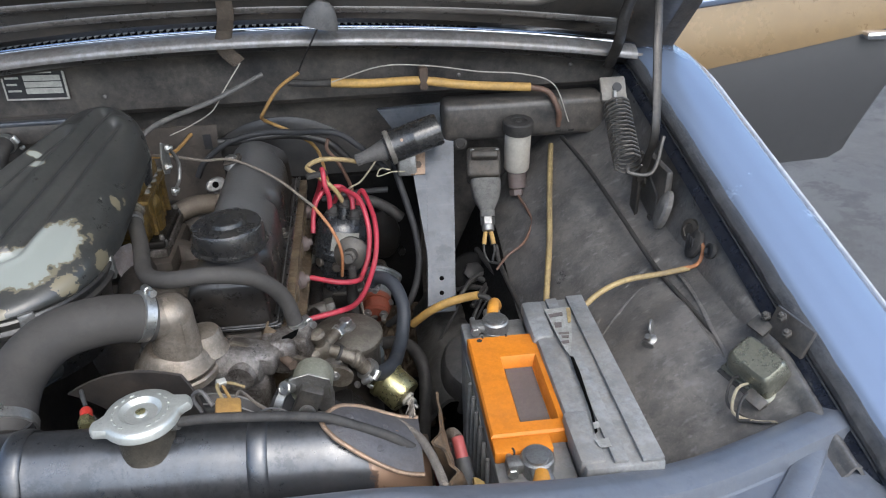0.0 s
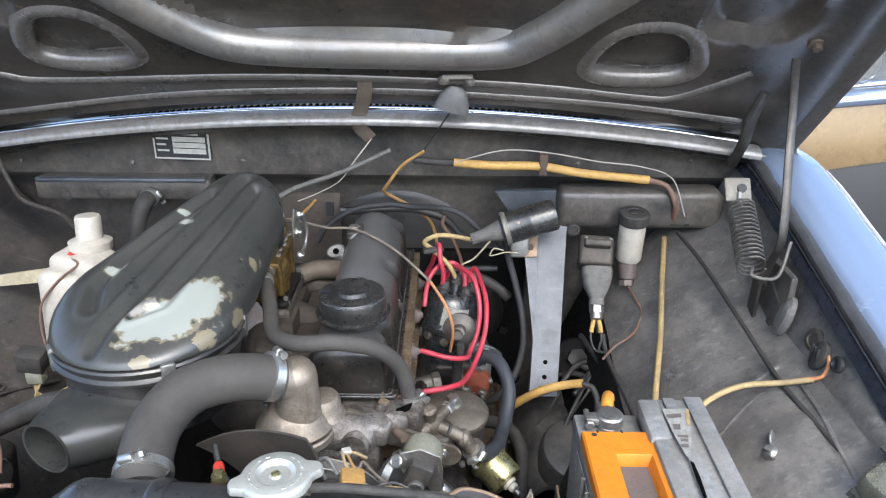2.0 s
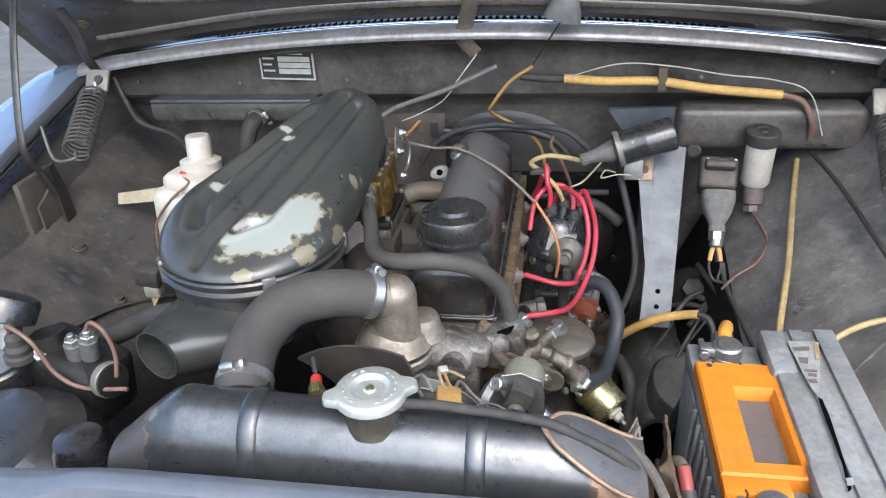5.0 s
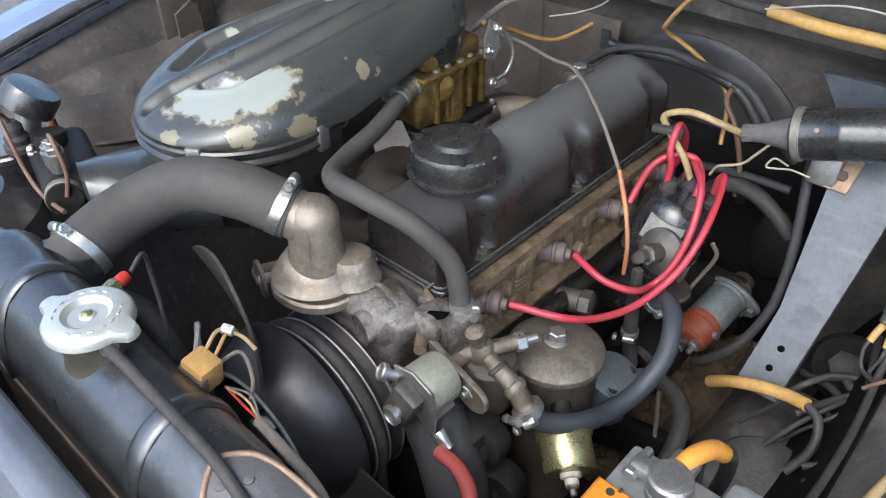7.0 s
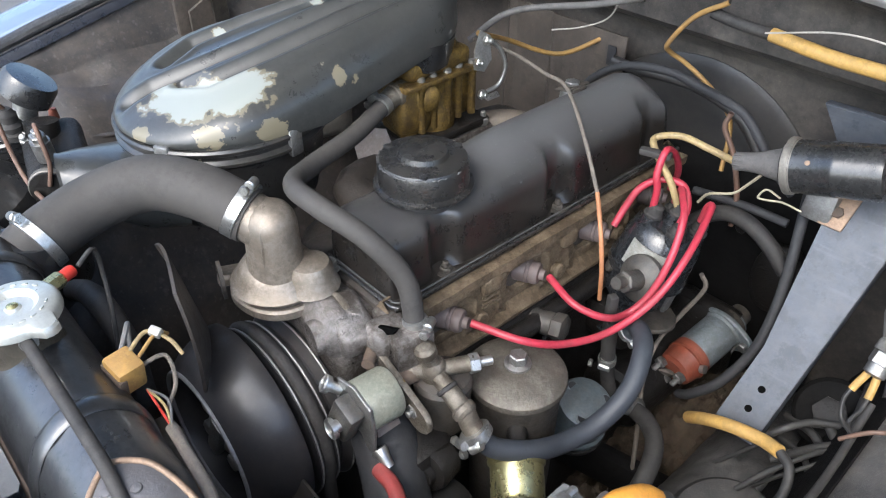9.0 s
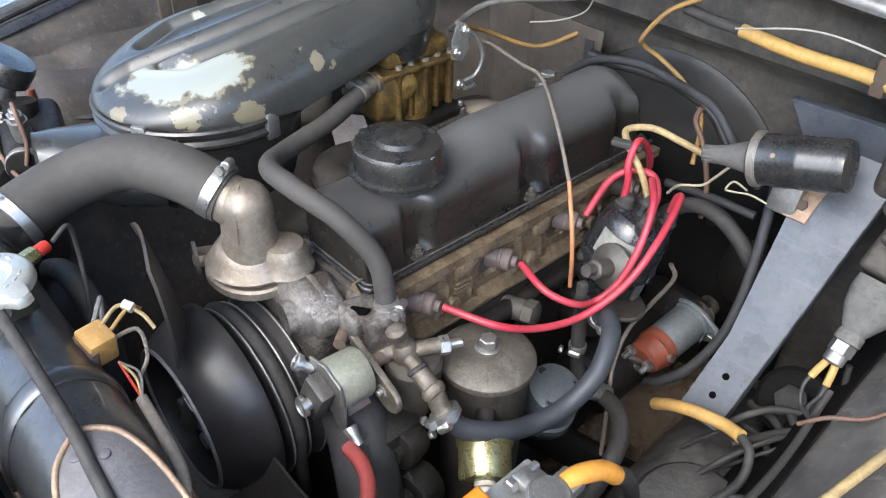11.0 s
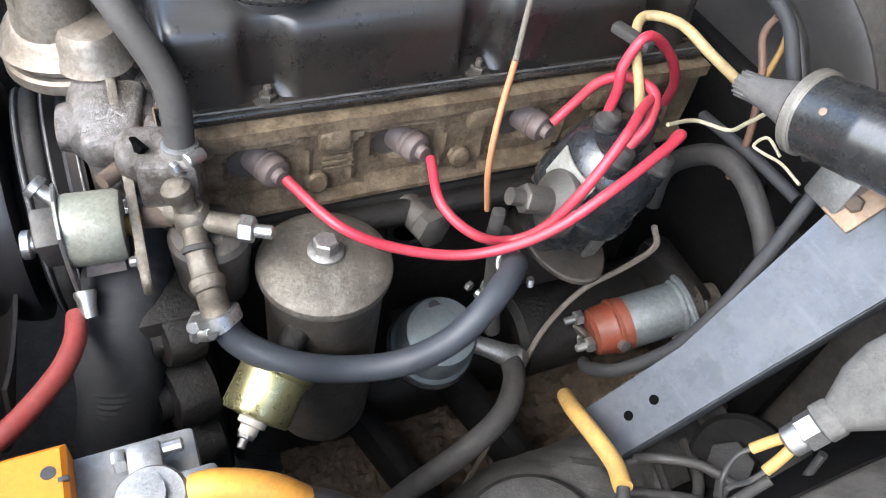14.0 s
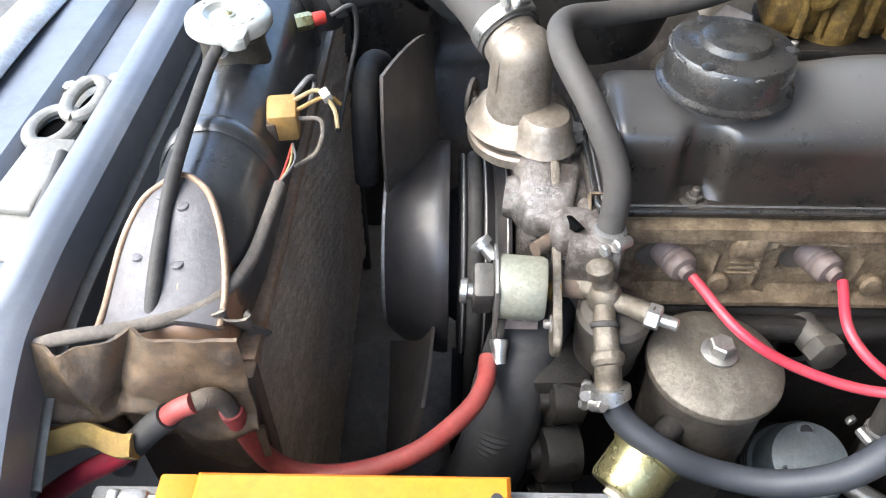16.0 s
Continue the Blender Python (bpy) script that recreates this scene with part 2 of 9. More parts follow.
OCOVER = surf("orange_battery_cover", (0.60, 0.195, 0.012), (0.54, 0.170, 0.012), 0.45, 0, 20, 0.06, 0.28, (0.30, 0.14, 0.05), mott=0.5, spec=0.3)
BATT = surf("grey_battery_case", (0.215, 0.222, 0.225), (0.155, 0.158, 0.158), 0.5, 0, 16, 0.25, 0.6, (0.26, 0.235, 0.20), mott=1.0)
BATT_DARK = surf("dark_battery_window", (0.12, 0.10, 0.095), (0.09, 0.075, 0.07), 0.6, 0, 40, 0.4, 0.5, (0.17, 0.14, 0.12))
FLAP = surf("grimy_white_label", (0.34, 0.34, 0.31), (0.20, 0.20, 0.18), 0.5, 0, 60, 0.05, 0.45, (0.22, 0.20, 0.17), mott=1.0)
PALE = surf("pale_green_relay", (0.285, 0.295, 0.235), (0.21, 0.215, 0.172), 0.38, 0.15, 40, 0.2, 0.45, mott=0.9)
GOLD = surf("yellow_zinc", (0.46, 0.43, 0.22), (0.36, 0.33, 0.16), 0.24, 0.85, 40, 0.06, 0.2, mott=0.5)
BRASS = surf("gummed_brass", (0.30, 0.195, 0.05), (0.12, 0.078, 0.028), 0.32, 0.7, 40, 0.6, 0.55, (0.07, 0.05, 0.03), mott=1.0)
STRUT = surf("blue_grey_strut", (0.056, 0.065, 0.081), (0.076, 0.084, 0.099), 0.33, 0.25, 14, 0.12, 0.4, (0.11, 0.107, 0.103), mott=0.7)
FANBLACK = surf("fan_black", (0.011, 0.0112, 0.012), (0.017, 0.0172, 0.018), 0.6, 0, 20, 0.05, 0.2, (0.04, 0.036, 0.032))
CORE = surf("clogged_core_fins", (0.60, 0.50, 0.39), (0.42, 0.35, 0.27), 0.75, 0.0, 20, 0.4, 0.5, (0.55, 0.39, 0.24), mott=0.9)
RUST = surf("rusty_dusty_metal", (0.10, 0.066, 0.045), (0.065, 0.050, 0.039), 0.7, 0.1, 30, 0.4, 0.5, (0.14, 0.115, 0.09))
BAKELITE = surf("red_brown_bakelite", (0.21, 0.045, 0.022), (0.155, 0.034, 0.018), 0.36, 0, 40, 0.1, 0.25)
SOLGREY = surf("solenoid_grey", (0.215, 0.25, 0.275), (0.165, 0.19, 0.205), 0.36, 0.4, 34, 0.2, 0.35, (0.16, 0.145, 0.12), mott=0.8)
FILTER = surf("oil_filter_grey", (0.205, 0.19, 0.162), (0.135, 0.122, 0.10), 0.38, 0.5, 30, 0.45, 0.45, (0.105, 0.083, 0.06), mott=1.0)
CAN = surf("oil_filter_canister", (0.052, 0.049, 0.045), (0.080, 0.072, 0.062), 0.45, 0.3, 30, 0.35, 0.45, (0.12, 0.095, 0.068), mott=0.8)
PUMP = surf("fuel_pump_grey", (0.155, 0.19, 0.21), (0.12, 0.145, 0.16), 0.38, 0.4, 40, 0.2, 0.3, mott=0.6)
BOOT = surf("grey_brown_boot", (0.125, 0.095, 0.088), (0.092, 0.068, 0.062), 0.5, 0, 50, 0.12, 0.35, (0.19, 0.16, 0.14))
DIST = surf("distributor_cap", (0.014, 0.0155, 0.018), (0.022, 0.024, 0.027), 0.22, 0, 40, 0.05, 0.12, (0.08, 0.08, 0.08), coat=0.5)
INK = surf("label_ink", (0.02, 0.02, 0.022), (0.03, 0.03, 0.03), 0.6, 0, 40, 0.0)
SILVER = surf("data_plate_silver", (0.60, 0.59, 0.54), (0.48, 0.47, 0.42), 0.42, 0.5, 60, 0.1, 0.2)
STRAP = surf("woven_strap", (0.13, 0.10, 0.075), (0.08, 0.065, 0.05), 0.85, 0, 90, 0.8, 0.3)
# Door reflection and shade put into two flat colours, bronze and dark grey.
BRONZE = surf("bronze_door_reflection", (0.19, 0.125, 0.055), (0.16, 0.108, 0.052), 0.26, 0.3, 2.5, 0.0, 0.08, (0.10, 0.08, 0.06), coat=0.6, mott=0.3)
DOORLOW = surf("dark_grey_door_shade", (0.050, 0.050, 0.051), (0.054, 0.054, 0.054), 0.40, 0.0, 4, 0.01, 0.05, (0.09, 0.088, 0.085), mott=0.1)
OLIVE = surf("olive_grey_case", (0.30, 0.30, 0.24), (0.22, 0.22, 0.175), 0.24, 0.75, 30, 0.12, 0.25, (0.22, 0.20, 0.16))
DEEP = surf("deep_blue_gutter", (0.008, 0.011, 0.020), (0.016, 0.020, 0.032), 0.24, 0.1, 20, 0.1, 0.2, (0.08, 0.08, 0.085), coat=0.5)
MUD = surf("caked_brown_mud", (0.10, 0.074, 0.05), (0.05, 0.038, 0.026), 0.9, 0, 30, 1.0, 0.4, (0.17, 0.13, 0.09), mott=1.0)
RIBHOSE = surf("cloth_ribbed_hose", (0.026, 0.0265, 0.029), (0.036, 0.036, 0.038), 0.62, 0, 30, 0.25, 0.3, (0.07, 0.068, 0.065), mott=0.5, spec=0.4)
DOOR = surf("black_body_paint", (0.03, 0.029, 0.028), (0.034, 0.032, 0.03), 0.16, 0.1, 3, 0.01, 0.1, coat=0.9)
CHROME = surf("chrome", (0.75, 0.76, 0.78), (0.7, 0.7, 0.72), 0.12, 1.0, 20, 0.02, 0.05)
ASPHALT = surf("dry_grey_asphalt", (0.095, 0.093, 0.092), (0.13, 0.127, 0.123), 0.9, 0, 1.2, 0.6, 0.4, (0.15, 0.14, 0.125), fine=18)
ASPHALT.node_tree.nodes["Bump"].inputs["Distance"].default_value = 0.01
ORTAPE = surf("orange_taped_sleeve", (0.60, 0.27, 0.030), (0.50, 0.22, 0.028), 0.5, 0, 30, 0.1, 0.3, (0.26, 0.16, 0.07))
STAYBLACK = surf("dark_worn_steel", (0.022, 0.021, 0.020), (0.045, 0.042, 0.038), 0.32, 0.4, 30, 0.1, 0.3, (0.12, 0.10, 0.08), coat=0.2)
PALEALU = surf("weathered_pale_casting", (0.24, 0.237, 0.215), (0.175, 0.172, 0.155), 0.42, 0.3, 26, 0.3, 0.3, (0.17, 0.145, 0.115))
FWDARK = surf("dark_satin_firewall", (0.017, 0.0168, 0.0172), (0.026, 0.025, 0.0242), 0.38, 0, 10, 0.2, 0.35, (0.075, 0.066, 0.056), coat=0.15, mott=0.6)
LEFTBAY = surf("darker_left_wing", (0.028, 0.029, 0.033), (0.044, 0.042, 0.041), 0.30, 0, 6, 0.3, 0.6, (0.125, 0.102, 0.080), coat=0.3, mott=0.8)
INLETPIPE = surf("dusty_inlet_pipe", (0.17, 0.145, 0.118), (0.11, 0.092, 0.074), 0.5, 0.3, 30, 0.3, 0.4, (0.20, 0.165, 0.125))
FANDUST = surf("dusty_fan_blade", (0.030, 0.028, 0.027), (0.046, 0.040, 0.036), 0.5, 0, 14, 0.1, 0.45, (0.12, 0.092, 0.068), mott=0.6)
DUSTFLOOR = surf("dust_grey_tray", (0.30, 0.28, 0.25), (0.20, 0.185, 0.165), 0.7, 0, 14, 0.4, 0.5, (0.36, 0.32, 0.27), mott=0.9)
LAMPGREY = surf("dull_lamp_paint", (0.092, 0.092, 0.094), (0.115, 0.112, 0.11), 0.42, 0, 30, 0.1, 0.3, (0.13, 0.12, 0.105))
# Sky reflection on the stiffening bead painted as a pale metallic tone.
BEADBRIGHT = surf("worn_bead_sheen", (0.19, 0.186, 0.18), (0.25, 0.24, 0.228), 0.27, 0.5, 7, 0.04, 0.35, (0.25, 0.195, 0.135), coat=0.5, chip=0.3, chip_col=(0.07, 0.062, 0.055))
LABELW = surf("worn_white_label", (0.33, 0.33, 0.31), (0.22, 0.22, 0.205), 0.4, 0, 60, 0.05, 0.5, (0.20, 0.185, 0.16), mott=1.0)
NECK = surf("dull_filler_neck", (0.095, 0.085, 0.066), (0.042, 0.038, 0.032), 0.36, 0.5, 50, 0.3, 0.4, (0.10, 0.08, 0.06))
HOLE = surf("open_hole_black", (0.004, 0.004, 0.004), (0.005, 0.005, 0.005), 1.0, 0, 20, 0.0, spec=0.0)
REDPLUG = surf("red_plug", (0.5, 0.03, 0.02), (0.4, 0.03, 0.02), 0.4, 0, 40, 0.05, 0.2)


def sheen_above(mat, z0, z1, col, rough):
    """Paints a paler sheen into colour and roughness above a height, broken up by noise."""
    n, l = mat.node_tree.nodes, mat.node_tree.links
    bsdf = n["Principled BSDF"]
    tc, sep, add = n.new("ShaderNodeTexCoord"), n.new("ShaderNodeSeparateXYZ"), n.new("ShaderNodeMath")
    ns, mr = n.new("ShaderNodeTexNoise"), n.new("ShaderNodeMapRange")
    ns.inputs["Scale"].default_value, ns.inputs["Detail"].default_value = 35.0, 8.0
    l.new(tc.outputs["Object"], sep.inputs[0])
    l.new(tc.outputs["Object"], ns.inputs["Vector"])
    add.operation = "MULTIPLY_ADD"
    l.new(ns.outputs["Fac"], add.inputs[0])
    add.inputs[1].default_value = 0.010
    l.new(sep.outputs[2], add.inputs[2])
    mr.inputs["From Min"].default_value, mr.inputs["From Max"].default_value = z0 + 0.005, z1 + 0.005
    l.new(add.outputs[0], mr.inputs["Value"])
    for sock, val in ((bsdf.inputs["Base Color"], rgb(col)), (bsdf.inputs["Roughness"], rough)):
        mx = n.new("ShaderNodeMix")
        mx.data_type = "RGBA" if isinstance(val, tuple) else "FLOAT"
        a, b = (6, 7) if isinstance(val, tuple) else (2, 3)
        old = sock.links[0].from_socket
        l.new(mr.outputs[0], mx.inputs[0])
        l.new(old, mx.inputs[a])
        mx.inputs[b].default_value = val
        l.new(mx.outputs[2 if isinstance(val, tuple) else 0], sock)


def scratches(mat, col, amount, angle):
    """Fine long scratches and scuffs that show a paler undercoat."""
    n, l = mat.node_tree.nodes, mat.node_tree.links
    sock = n["Principled BSDF"].inputs["Base Color"]
    tc = n.new("ShaderNodeTexCoord")
    for turn_, sc in ((angle, (9.0, 150.0, 150.0)), (angle + 1.1, (6.0, 90.0, 90.0)), (angle - 0.6, (22.0, 45.0, 45.0))):
        mp, ns, mr, mx = n.new("ShaderNodeMapping"), n.new("ShaderNodeTexNoise"), n.new("ShaderNodeMapRange"), n.new("ShaderNodeMix")
        mp.inputs["Rotation"].default_value = (0.0, 0.0, turn_)
        mp.inputs["Scale"].default_value = sc
        ns.inputs["Scale"].default_value, ns.inputs["Detail"].default_value = 1.0, 5.0
        mr.inputs["From Min"].default_value, mr.inputs["From Max"].default_value = 0.62, 0.72
        mr.inputs["To Max"].default_value = amount
        mx.data_type = "RGBA"
        l.new(tc.outputs["Object"], mp.inputs[0])
        l.new(mp.outputs[0], ns.inputs["Vector"])
        l.new(ns.outputs["Fac"], mr.inputs["Value"])
        l.new(mr.outputs[0], mx.inputs[0])
        l.new(sock.links[0].from_socket, mx.inputs[6])
        mx.inputs[7].default_value = rgb(col)
        l.new(mx.outputs[2], sock)


scratches(ARCH, (0.25, 0.245, 0.24), 0.45, 0.5)
scratches(LEFTBAY, (0.14, 0.13, 0.12), 0.40, -0.4)
scratches(STRUT, (0.14, 0.15, 0.17), 0.16, 1.2)
scratches(HOOD_IN, (0.10, 0.085, 0.07), 0.35, 0.1)
# Painted sheen: the valve cover's top is made paler than its flank.
sheen_above(COVER, 0.898, 0.934, (0.090, 0.090, 0.091), 0.33)


# ---- mesh tools ----
def add_rings(bm, rings, cap0=True, cap1=True):
    """Skin closed rings of equal count, in order."""
    vs = [[bm.verts.new(p) for p in r] for r in rings]
    for a, b in zip(vs, vs[1:]):
        for i in range(len(a)):
            j = (i + 1) % len(a)
            bm.faces.new((a[i], a[j], b[j], b[i]))
    if cap0:
        bm.faces.new(list(reversed(vs[0])))
    if cap1:
        bm.faces.new(vs[-1])
    return bm


def frame_of(axis):
    z = Vector(axis).normalized()
    h = Vector((0, 0, 1)) if abs(z.z) < 0.9 else Vector((0, 1, 0))
    x = h.cross(z).normalized()
    return x, z.cross(x), z


def lathe(bm, base, axis, prof, seg=28, sx=1.0, sy=1.0):
    """A turned body: prof is (radius, height) from the base along the axis."""
    x, y, z = frame_of(axis)
    base = Vector(base)
    rings = []
    for r, h in prof:
        r = max(r, 0.0002)
        rings.append([base + z * h + x * (r * sx * math.cos(a)) + y * (r * sy * math.sin(a))
                      for a in (2 * math.pi * i / seg for i in range(seg))])
    return add_rings(bm, rings)


def can(bm, base, axis, r, h, bev=0.002, seg=28):
    return lathe(bm, base, axis, [(r - bev, 0), (r, bev), (r, h - bev), (r - bev, h)], seg)


def spline(pts, n=8):
    P = [Vector(p) for p in pts]
    Q = [2 * P[0] - P[1], *P, 2 * P[-1] - P[-2]]
    out = []
    for i in range(len(P) - 1):
        a, b, c, d = Q[i:i + 4]
        for k in range(n):
            f = k / n
            out.append(0.5 * ((2 * b) + (c - a) * f + (2 * a - 5 * b + 4 * c - d) * f * f + (3 * b - a - 3 * c + d) * f ** 3))
    return out + [P[-1]]


def tube(bm, pts, r, seg=10, n=8, smooth=True, flat=1.0):
    """A round hose or wire through the points; r a number or one per end."""
    path = spline(pts, n) if smooth else [Vector(p) for p in pts]
    seg = max(seg, 12) if isinstance(r, tuple) or r > 0.0018 else seg
    r0, r1 = r if isinstance(r, tuple) else (r, r)
    rings, up = [], None
    for i, p in enumerate(path):
        d = (path[min(i + 1, len(path) - 1)] - path[max(i - 1, 0)]).normalized()
        if up is None:
            up = frame_of(d)[0]
        up = (up - d * up.dot(d)).normalized()
        side = d.cross(up)
        rr = r0 + (r1 - r0) * i / (len(path) - 1)
        rings.append([p + up * (rr * math.cos(a)) + side * (rr * flat * math.sin(a)) for a in (2 * math.pi * k / seg for k in range(seg))])
    return add_rings(bm, rings)


def box(bm, c, s, bev=0.002, m=None, seg=2):
    """A box with rounded edges; c its centre, s its sides, m a turn about the centre."""
    t = bmesh.new()
    bmesh.ops.create_cube(t, size=1)
    for v in t.verts:
        v.co = Vector((v.co.x * s[0], v.co.y * s[1], v.co.z * s[2]))
    if bev > 0:
        bmesh.ops.bevel(t, geom=t.edges[:], offset=min(bev, 0.45 * min(s)), segments=seg, affect="EDGES", profile=0.5)
    m = Matrix.Translation(c) @ (m.to_4x4() if m is not None else Matrix())
    return merge(bm, t, m)


def merge(bm, other, m=None):
    made = {}
    for v in other.verts:
        made[v] = bm.verts.new(m @ v.co if m is not None else v.co)
    for f in other.faces:
        bm.faces.new([made[v] for v in f.verts])
    other.free()
    return bm


def turn(rx=0, ry=0, rz=0):
    return Euler((radians(rx), radians(ry), radians(rz))).to_matrix()


def prism(bm, outline, origin, u, v, depth, bev=0.0015):
    """A plate: an outline in the plane of u and v at the origin, with thickness along u x v."""
    u, v, o = Vector(u).normalized(), Vector(v).normalized(), Vector(origin)
    w = u.cross(v).normalized()
    cx = sum(p[0] for p in outline) / len(outline)
    cy = sum(p[1] for p in outline) / len(outline)

    def ring(h, k):
        out = []
        for a, b in outline:
            d = math.hypot(a - cx, b - cy) or 1.0
            q = max(0.0, 1 - k / d)
            out.append(o + u * (cx + (a - cx) * q) + v * (cy + (b - cy) * q) + w * h)
        return out
    return add_rings(bm, [ring(0, bev), ring(bev, 0), ring(depth - bev, 0), ring(depth, bev)])


def oval(cx, cy, rx, ry, seg=28, power=2.0):
    out = []
    for i in range(seg):
        a = 2 * math.pi * i / seg
        c, s = math.cos(a), math.sin(a)
        out.append((cx + rx * math.copysign(abs(c) ** (2 / power), c), cy + ry * math.copysign(abs(s) ** (2 / power), s)))
    return out


def sheet(bm, f, nu, nv, thick):
    """A formed panel: f(u, v) for u, v in 0..1 gives its face; thick goes away from it along its normal."""
    top = [[Vector(f(i / nu, j / nv)) for j in range(nv + 1)] for i in range(nu + 1)]
    back = []
    for i in range(nu + 1):
        row = []
        for j in range(nv + 1):
            du = top[min(i + 1, nu)][j] - top[max(i - 1, 0)][j]
            dv = top[i][min(j + 1, nv)] - top[i][max(j - 1, 0)]
            row.append(top[i][j] - du.cross(dv).normalized() * thick)
        back.append(row)
    a = [[bm.verts.new(p) for p in r] for r in top]
    b = [[bm.verts.new(p) for p in r] for r in back]
    for i in range(nu):
        for j in range(nv):
            bm.faces.new((a[i][j], a[i + 1][j], a[i + 1][j + 1], a[i][j + 1]))
            bm.faces.new((b[i][j], b[i][j + 1], b[i + 1][j + 1], b[i + 1][j]))
    edge = [(i, 0) for i in range(nu)] + [(nu, j) for j in range(nv)] + [(i, nv) for i in range(nu, 0, -1)] + [(0, j) for j in range(nv, 0, -1)]
    for k in range(len(edge)):
        p, q = edge[k], edge[(k + 1) % len(edge)]
        bm.faces.new((a[p[0]][p[1]], b[p[0]][p[1]], b[q[0]][q[1]], a[q[0]][q[1]]))
    return bm


def hexnut(bm, base, axis, r=0.007, h=0.006, stud=0.0):
    lathe(bm, base, axis, [(r * 0.9, 0), (r, 0.001), (r, h - 0.001), (r * 0.85, h)], 6)
    if stud:
        lathe(bm, Vector(base) + Vector(axis).normalized() * h, axis, [(r * 0.5, -0.001), (r * 0.5, stud), (r * 0.35, stud + 0.001)], 10)
    return bm


def part(name, bm, mat, parent=None, label="", sharp=32):
    """One mesh object; vertices are in world places."""
    me = bpy.data.meshes.new(name)
    bmesh.ops.recalc_face_normals(bm, faces=bm.faces)
    for f in bm.faces:
        f.smooth = True
    for e in bm.edges:
        if len(e.link_faces) == 2 and e.calc_face_angle(0) > radians(sharp):
            e.smooth = False
    bm.to_mesh(me)
    bm.free()
    me.materials.append(mat)
    ob = new(name, me)
    if parent is not None:
        ob.parent = parent
        if parent.parent is None:
            ob.matrix_parent_inverse = parent.matrix_basis.inverted()
    if label:
        ob["label"] = label
    return ob


def thing(name, at, label, category, group="", kind=""):
    ob = new(name)
    ob.empty_display_size = 0.02
    ob.matrix_basis = Matrix.Translation(at)
    return tagged(ob, label, category, group, kind)


def solo(name, bm, mat, label, category, group="", kind=""):
    return tagged(part(name, bm, mat), label, category, group, kind)


def M():
    return bmesh.new()


def clamp_band(parent, c, axis, r, w=0.008, lug=(0, 0, 1), name="hose_clamp"):
    """A worm-drive clip round a hose: band and screw housing."""
    a = Vector(axis).normalized()
    band = part(name, lathe(M(), Vector(c) - a * w / 2, a, [(r, 0), (r + 0.0014, 0.0004), (r + 0.0014, w - 0.0004), (r, w)], 28), ZINC, parent)
    g = Vector(lug).normalized()
    g = (g - a * g.dot(a)).normalized()
    t = a.cross(g)
    p = Vector(c) + g * (r + 0.003)
    bm = lathe(M(), p - t * 0.006, t, [(0.0035, 0), (0.004, 0.001), (0.004, 0.011), (0.003, 0.012)], 12)
    hexnut(bm, p + t * 0.012, t, 0.0042, 0.004)
    part("clamp_screw", bm, ZINC, band)
    return band

# ---- the ground and the car's body ----
def ground_face(u, v):
    return (-200 + 400 * u, -200 + 400 * v, 0.0)


ground = solo("ground", sheet(M(), ground_face, 8, 8, 0.2), ASPHALT, "dry pale grey asphalt ground under the car", "ground", kind="structure")

def smooth(a, b, t):
    k = max(0.0, min(1.0, (t - a) / (b - a)))
    return k * k * (3 - 2 * k)


# firewall: an upper sloped panel, a ledge, and a lower wall set back with a bulge for the gearbox
def cowl_z(x):
    return 1.070 - 0.145 * x * x


def firewall_face(u, v):
    x = 0.60 - 1.20 * u
    top = cowl_z(x)
    rows = ((1.098, top), (1.124, top - 0.012), (1.139, top - 0.035), (1.141, 0.972), (1.150, 0.964), (1.178, 0.956), (1.19, 0.935), (1.19, 0.45), (1.16, 0.30))
    k = v * (len(rows) - 1)
    i = min(int(k), len(rows) - 2)
    f = k - i
    return (x, rows[i][0] + (rows[i + 1][0] - rows[i][0]) * f, rows[i][1] + (rows[i + 1][1] - rows[i][1]) * f)


firewall = thing("firewall", (0, 1.15, 0.3), "dusty black sheet steel firewall with stamped ledges", "firewall", kind="structure")
part("upper_panel", sheet(M(), firewall_face, 40, 42, 0.004), BAY, firewall)
RAILP = ((1.071, -0.0085), (1.0705, -0.005), (1.0715, -0.0022), (1.078, 0.0025), (1.084, 0.0045), (1.088, 0.0045), (1.089, 0.0020), (1.095, 0.0030), (1.100, 0.0030), (1.101, -0.002))


def rail_face(u, v):
    x = 0.585 - 1.17 * u
    k = v * (len(RAILP) - 1)
    i = min(int(k), len(RAILP) - 2)
    p, q, t = RAILP[i], RAILP[i + 1], k - i
    return (x, p[0] + (q[0] - p[0]) * t + 0.03 * x * x, cowl_z(x) + 0.008 + p[1] + (q[1] - p[1]) * t)


rail = sheet(M(), rail_face, 48, 27, 0.003)
part("cowl_rail", rail, RAIL, firewall, "bare worn metal cowl lip")
cowl = M()
tube(cowl, [(x, 1.1285 + 0.02 * x * x, cowl_z(x) + 0.0085) for x in [-0.575 + 0.115 * i for i in range(11)]], 0.0040, 8, 4)
part("cowl_trim", cowl, CHROME, firewall, "chrome trim strip behind the cowl")
gap = sheet(M(), lambda u, v: (0.60 - 1.2 * u, 1.095 + 0.045 * v, cowl_z(0.60 - 1.2 * u) - 0.006 - 0.012 * math.sin(math.pi * v)), 30, 8, 0.004)
part("cowl_gutter", gap, BLACK, firewall)
ledge = M()
box(ledge, (-0.365, 1.128, 0.955), (0.27, 0.036, 0.034), 0.006)
part("stamped_ledge", ledge, BAY, firewall)
ledge = M()
box(ledge, (-0.365, 1.1125, 0.9705), (0.262, 0.012, 0.007), 0.003)
part("ledge_edge", ledge, STRUT, firewall, "worn blue-grey edge of the ledge")
rbox = M()
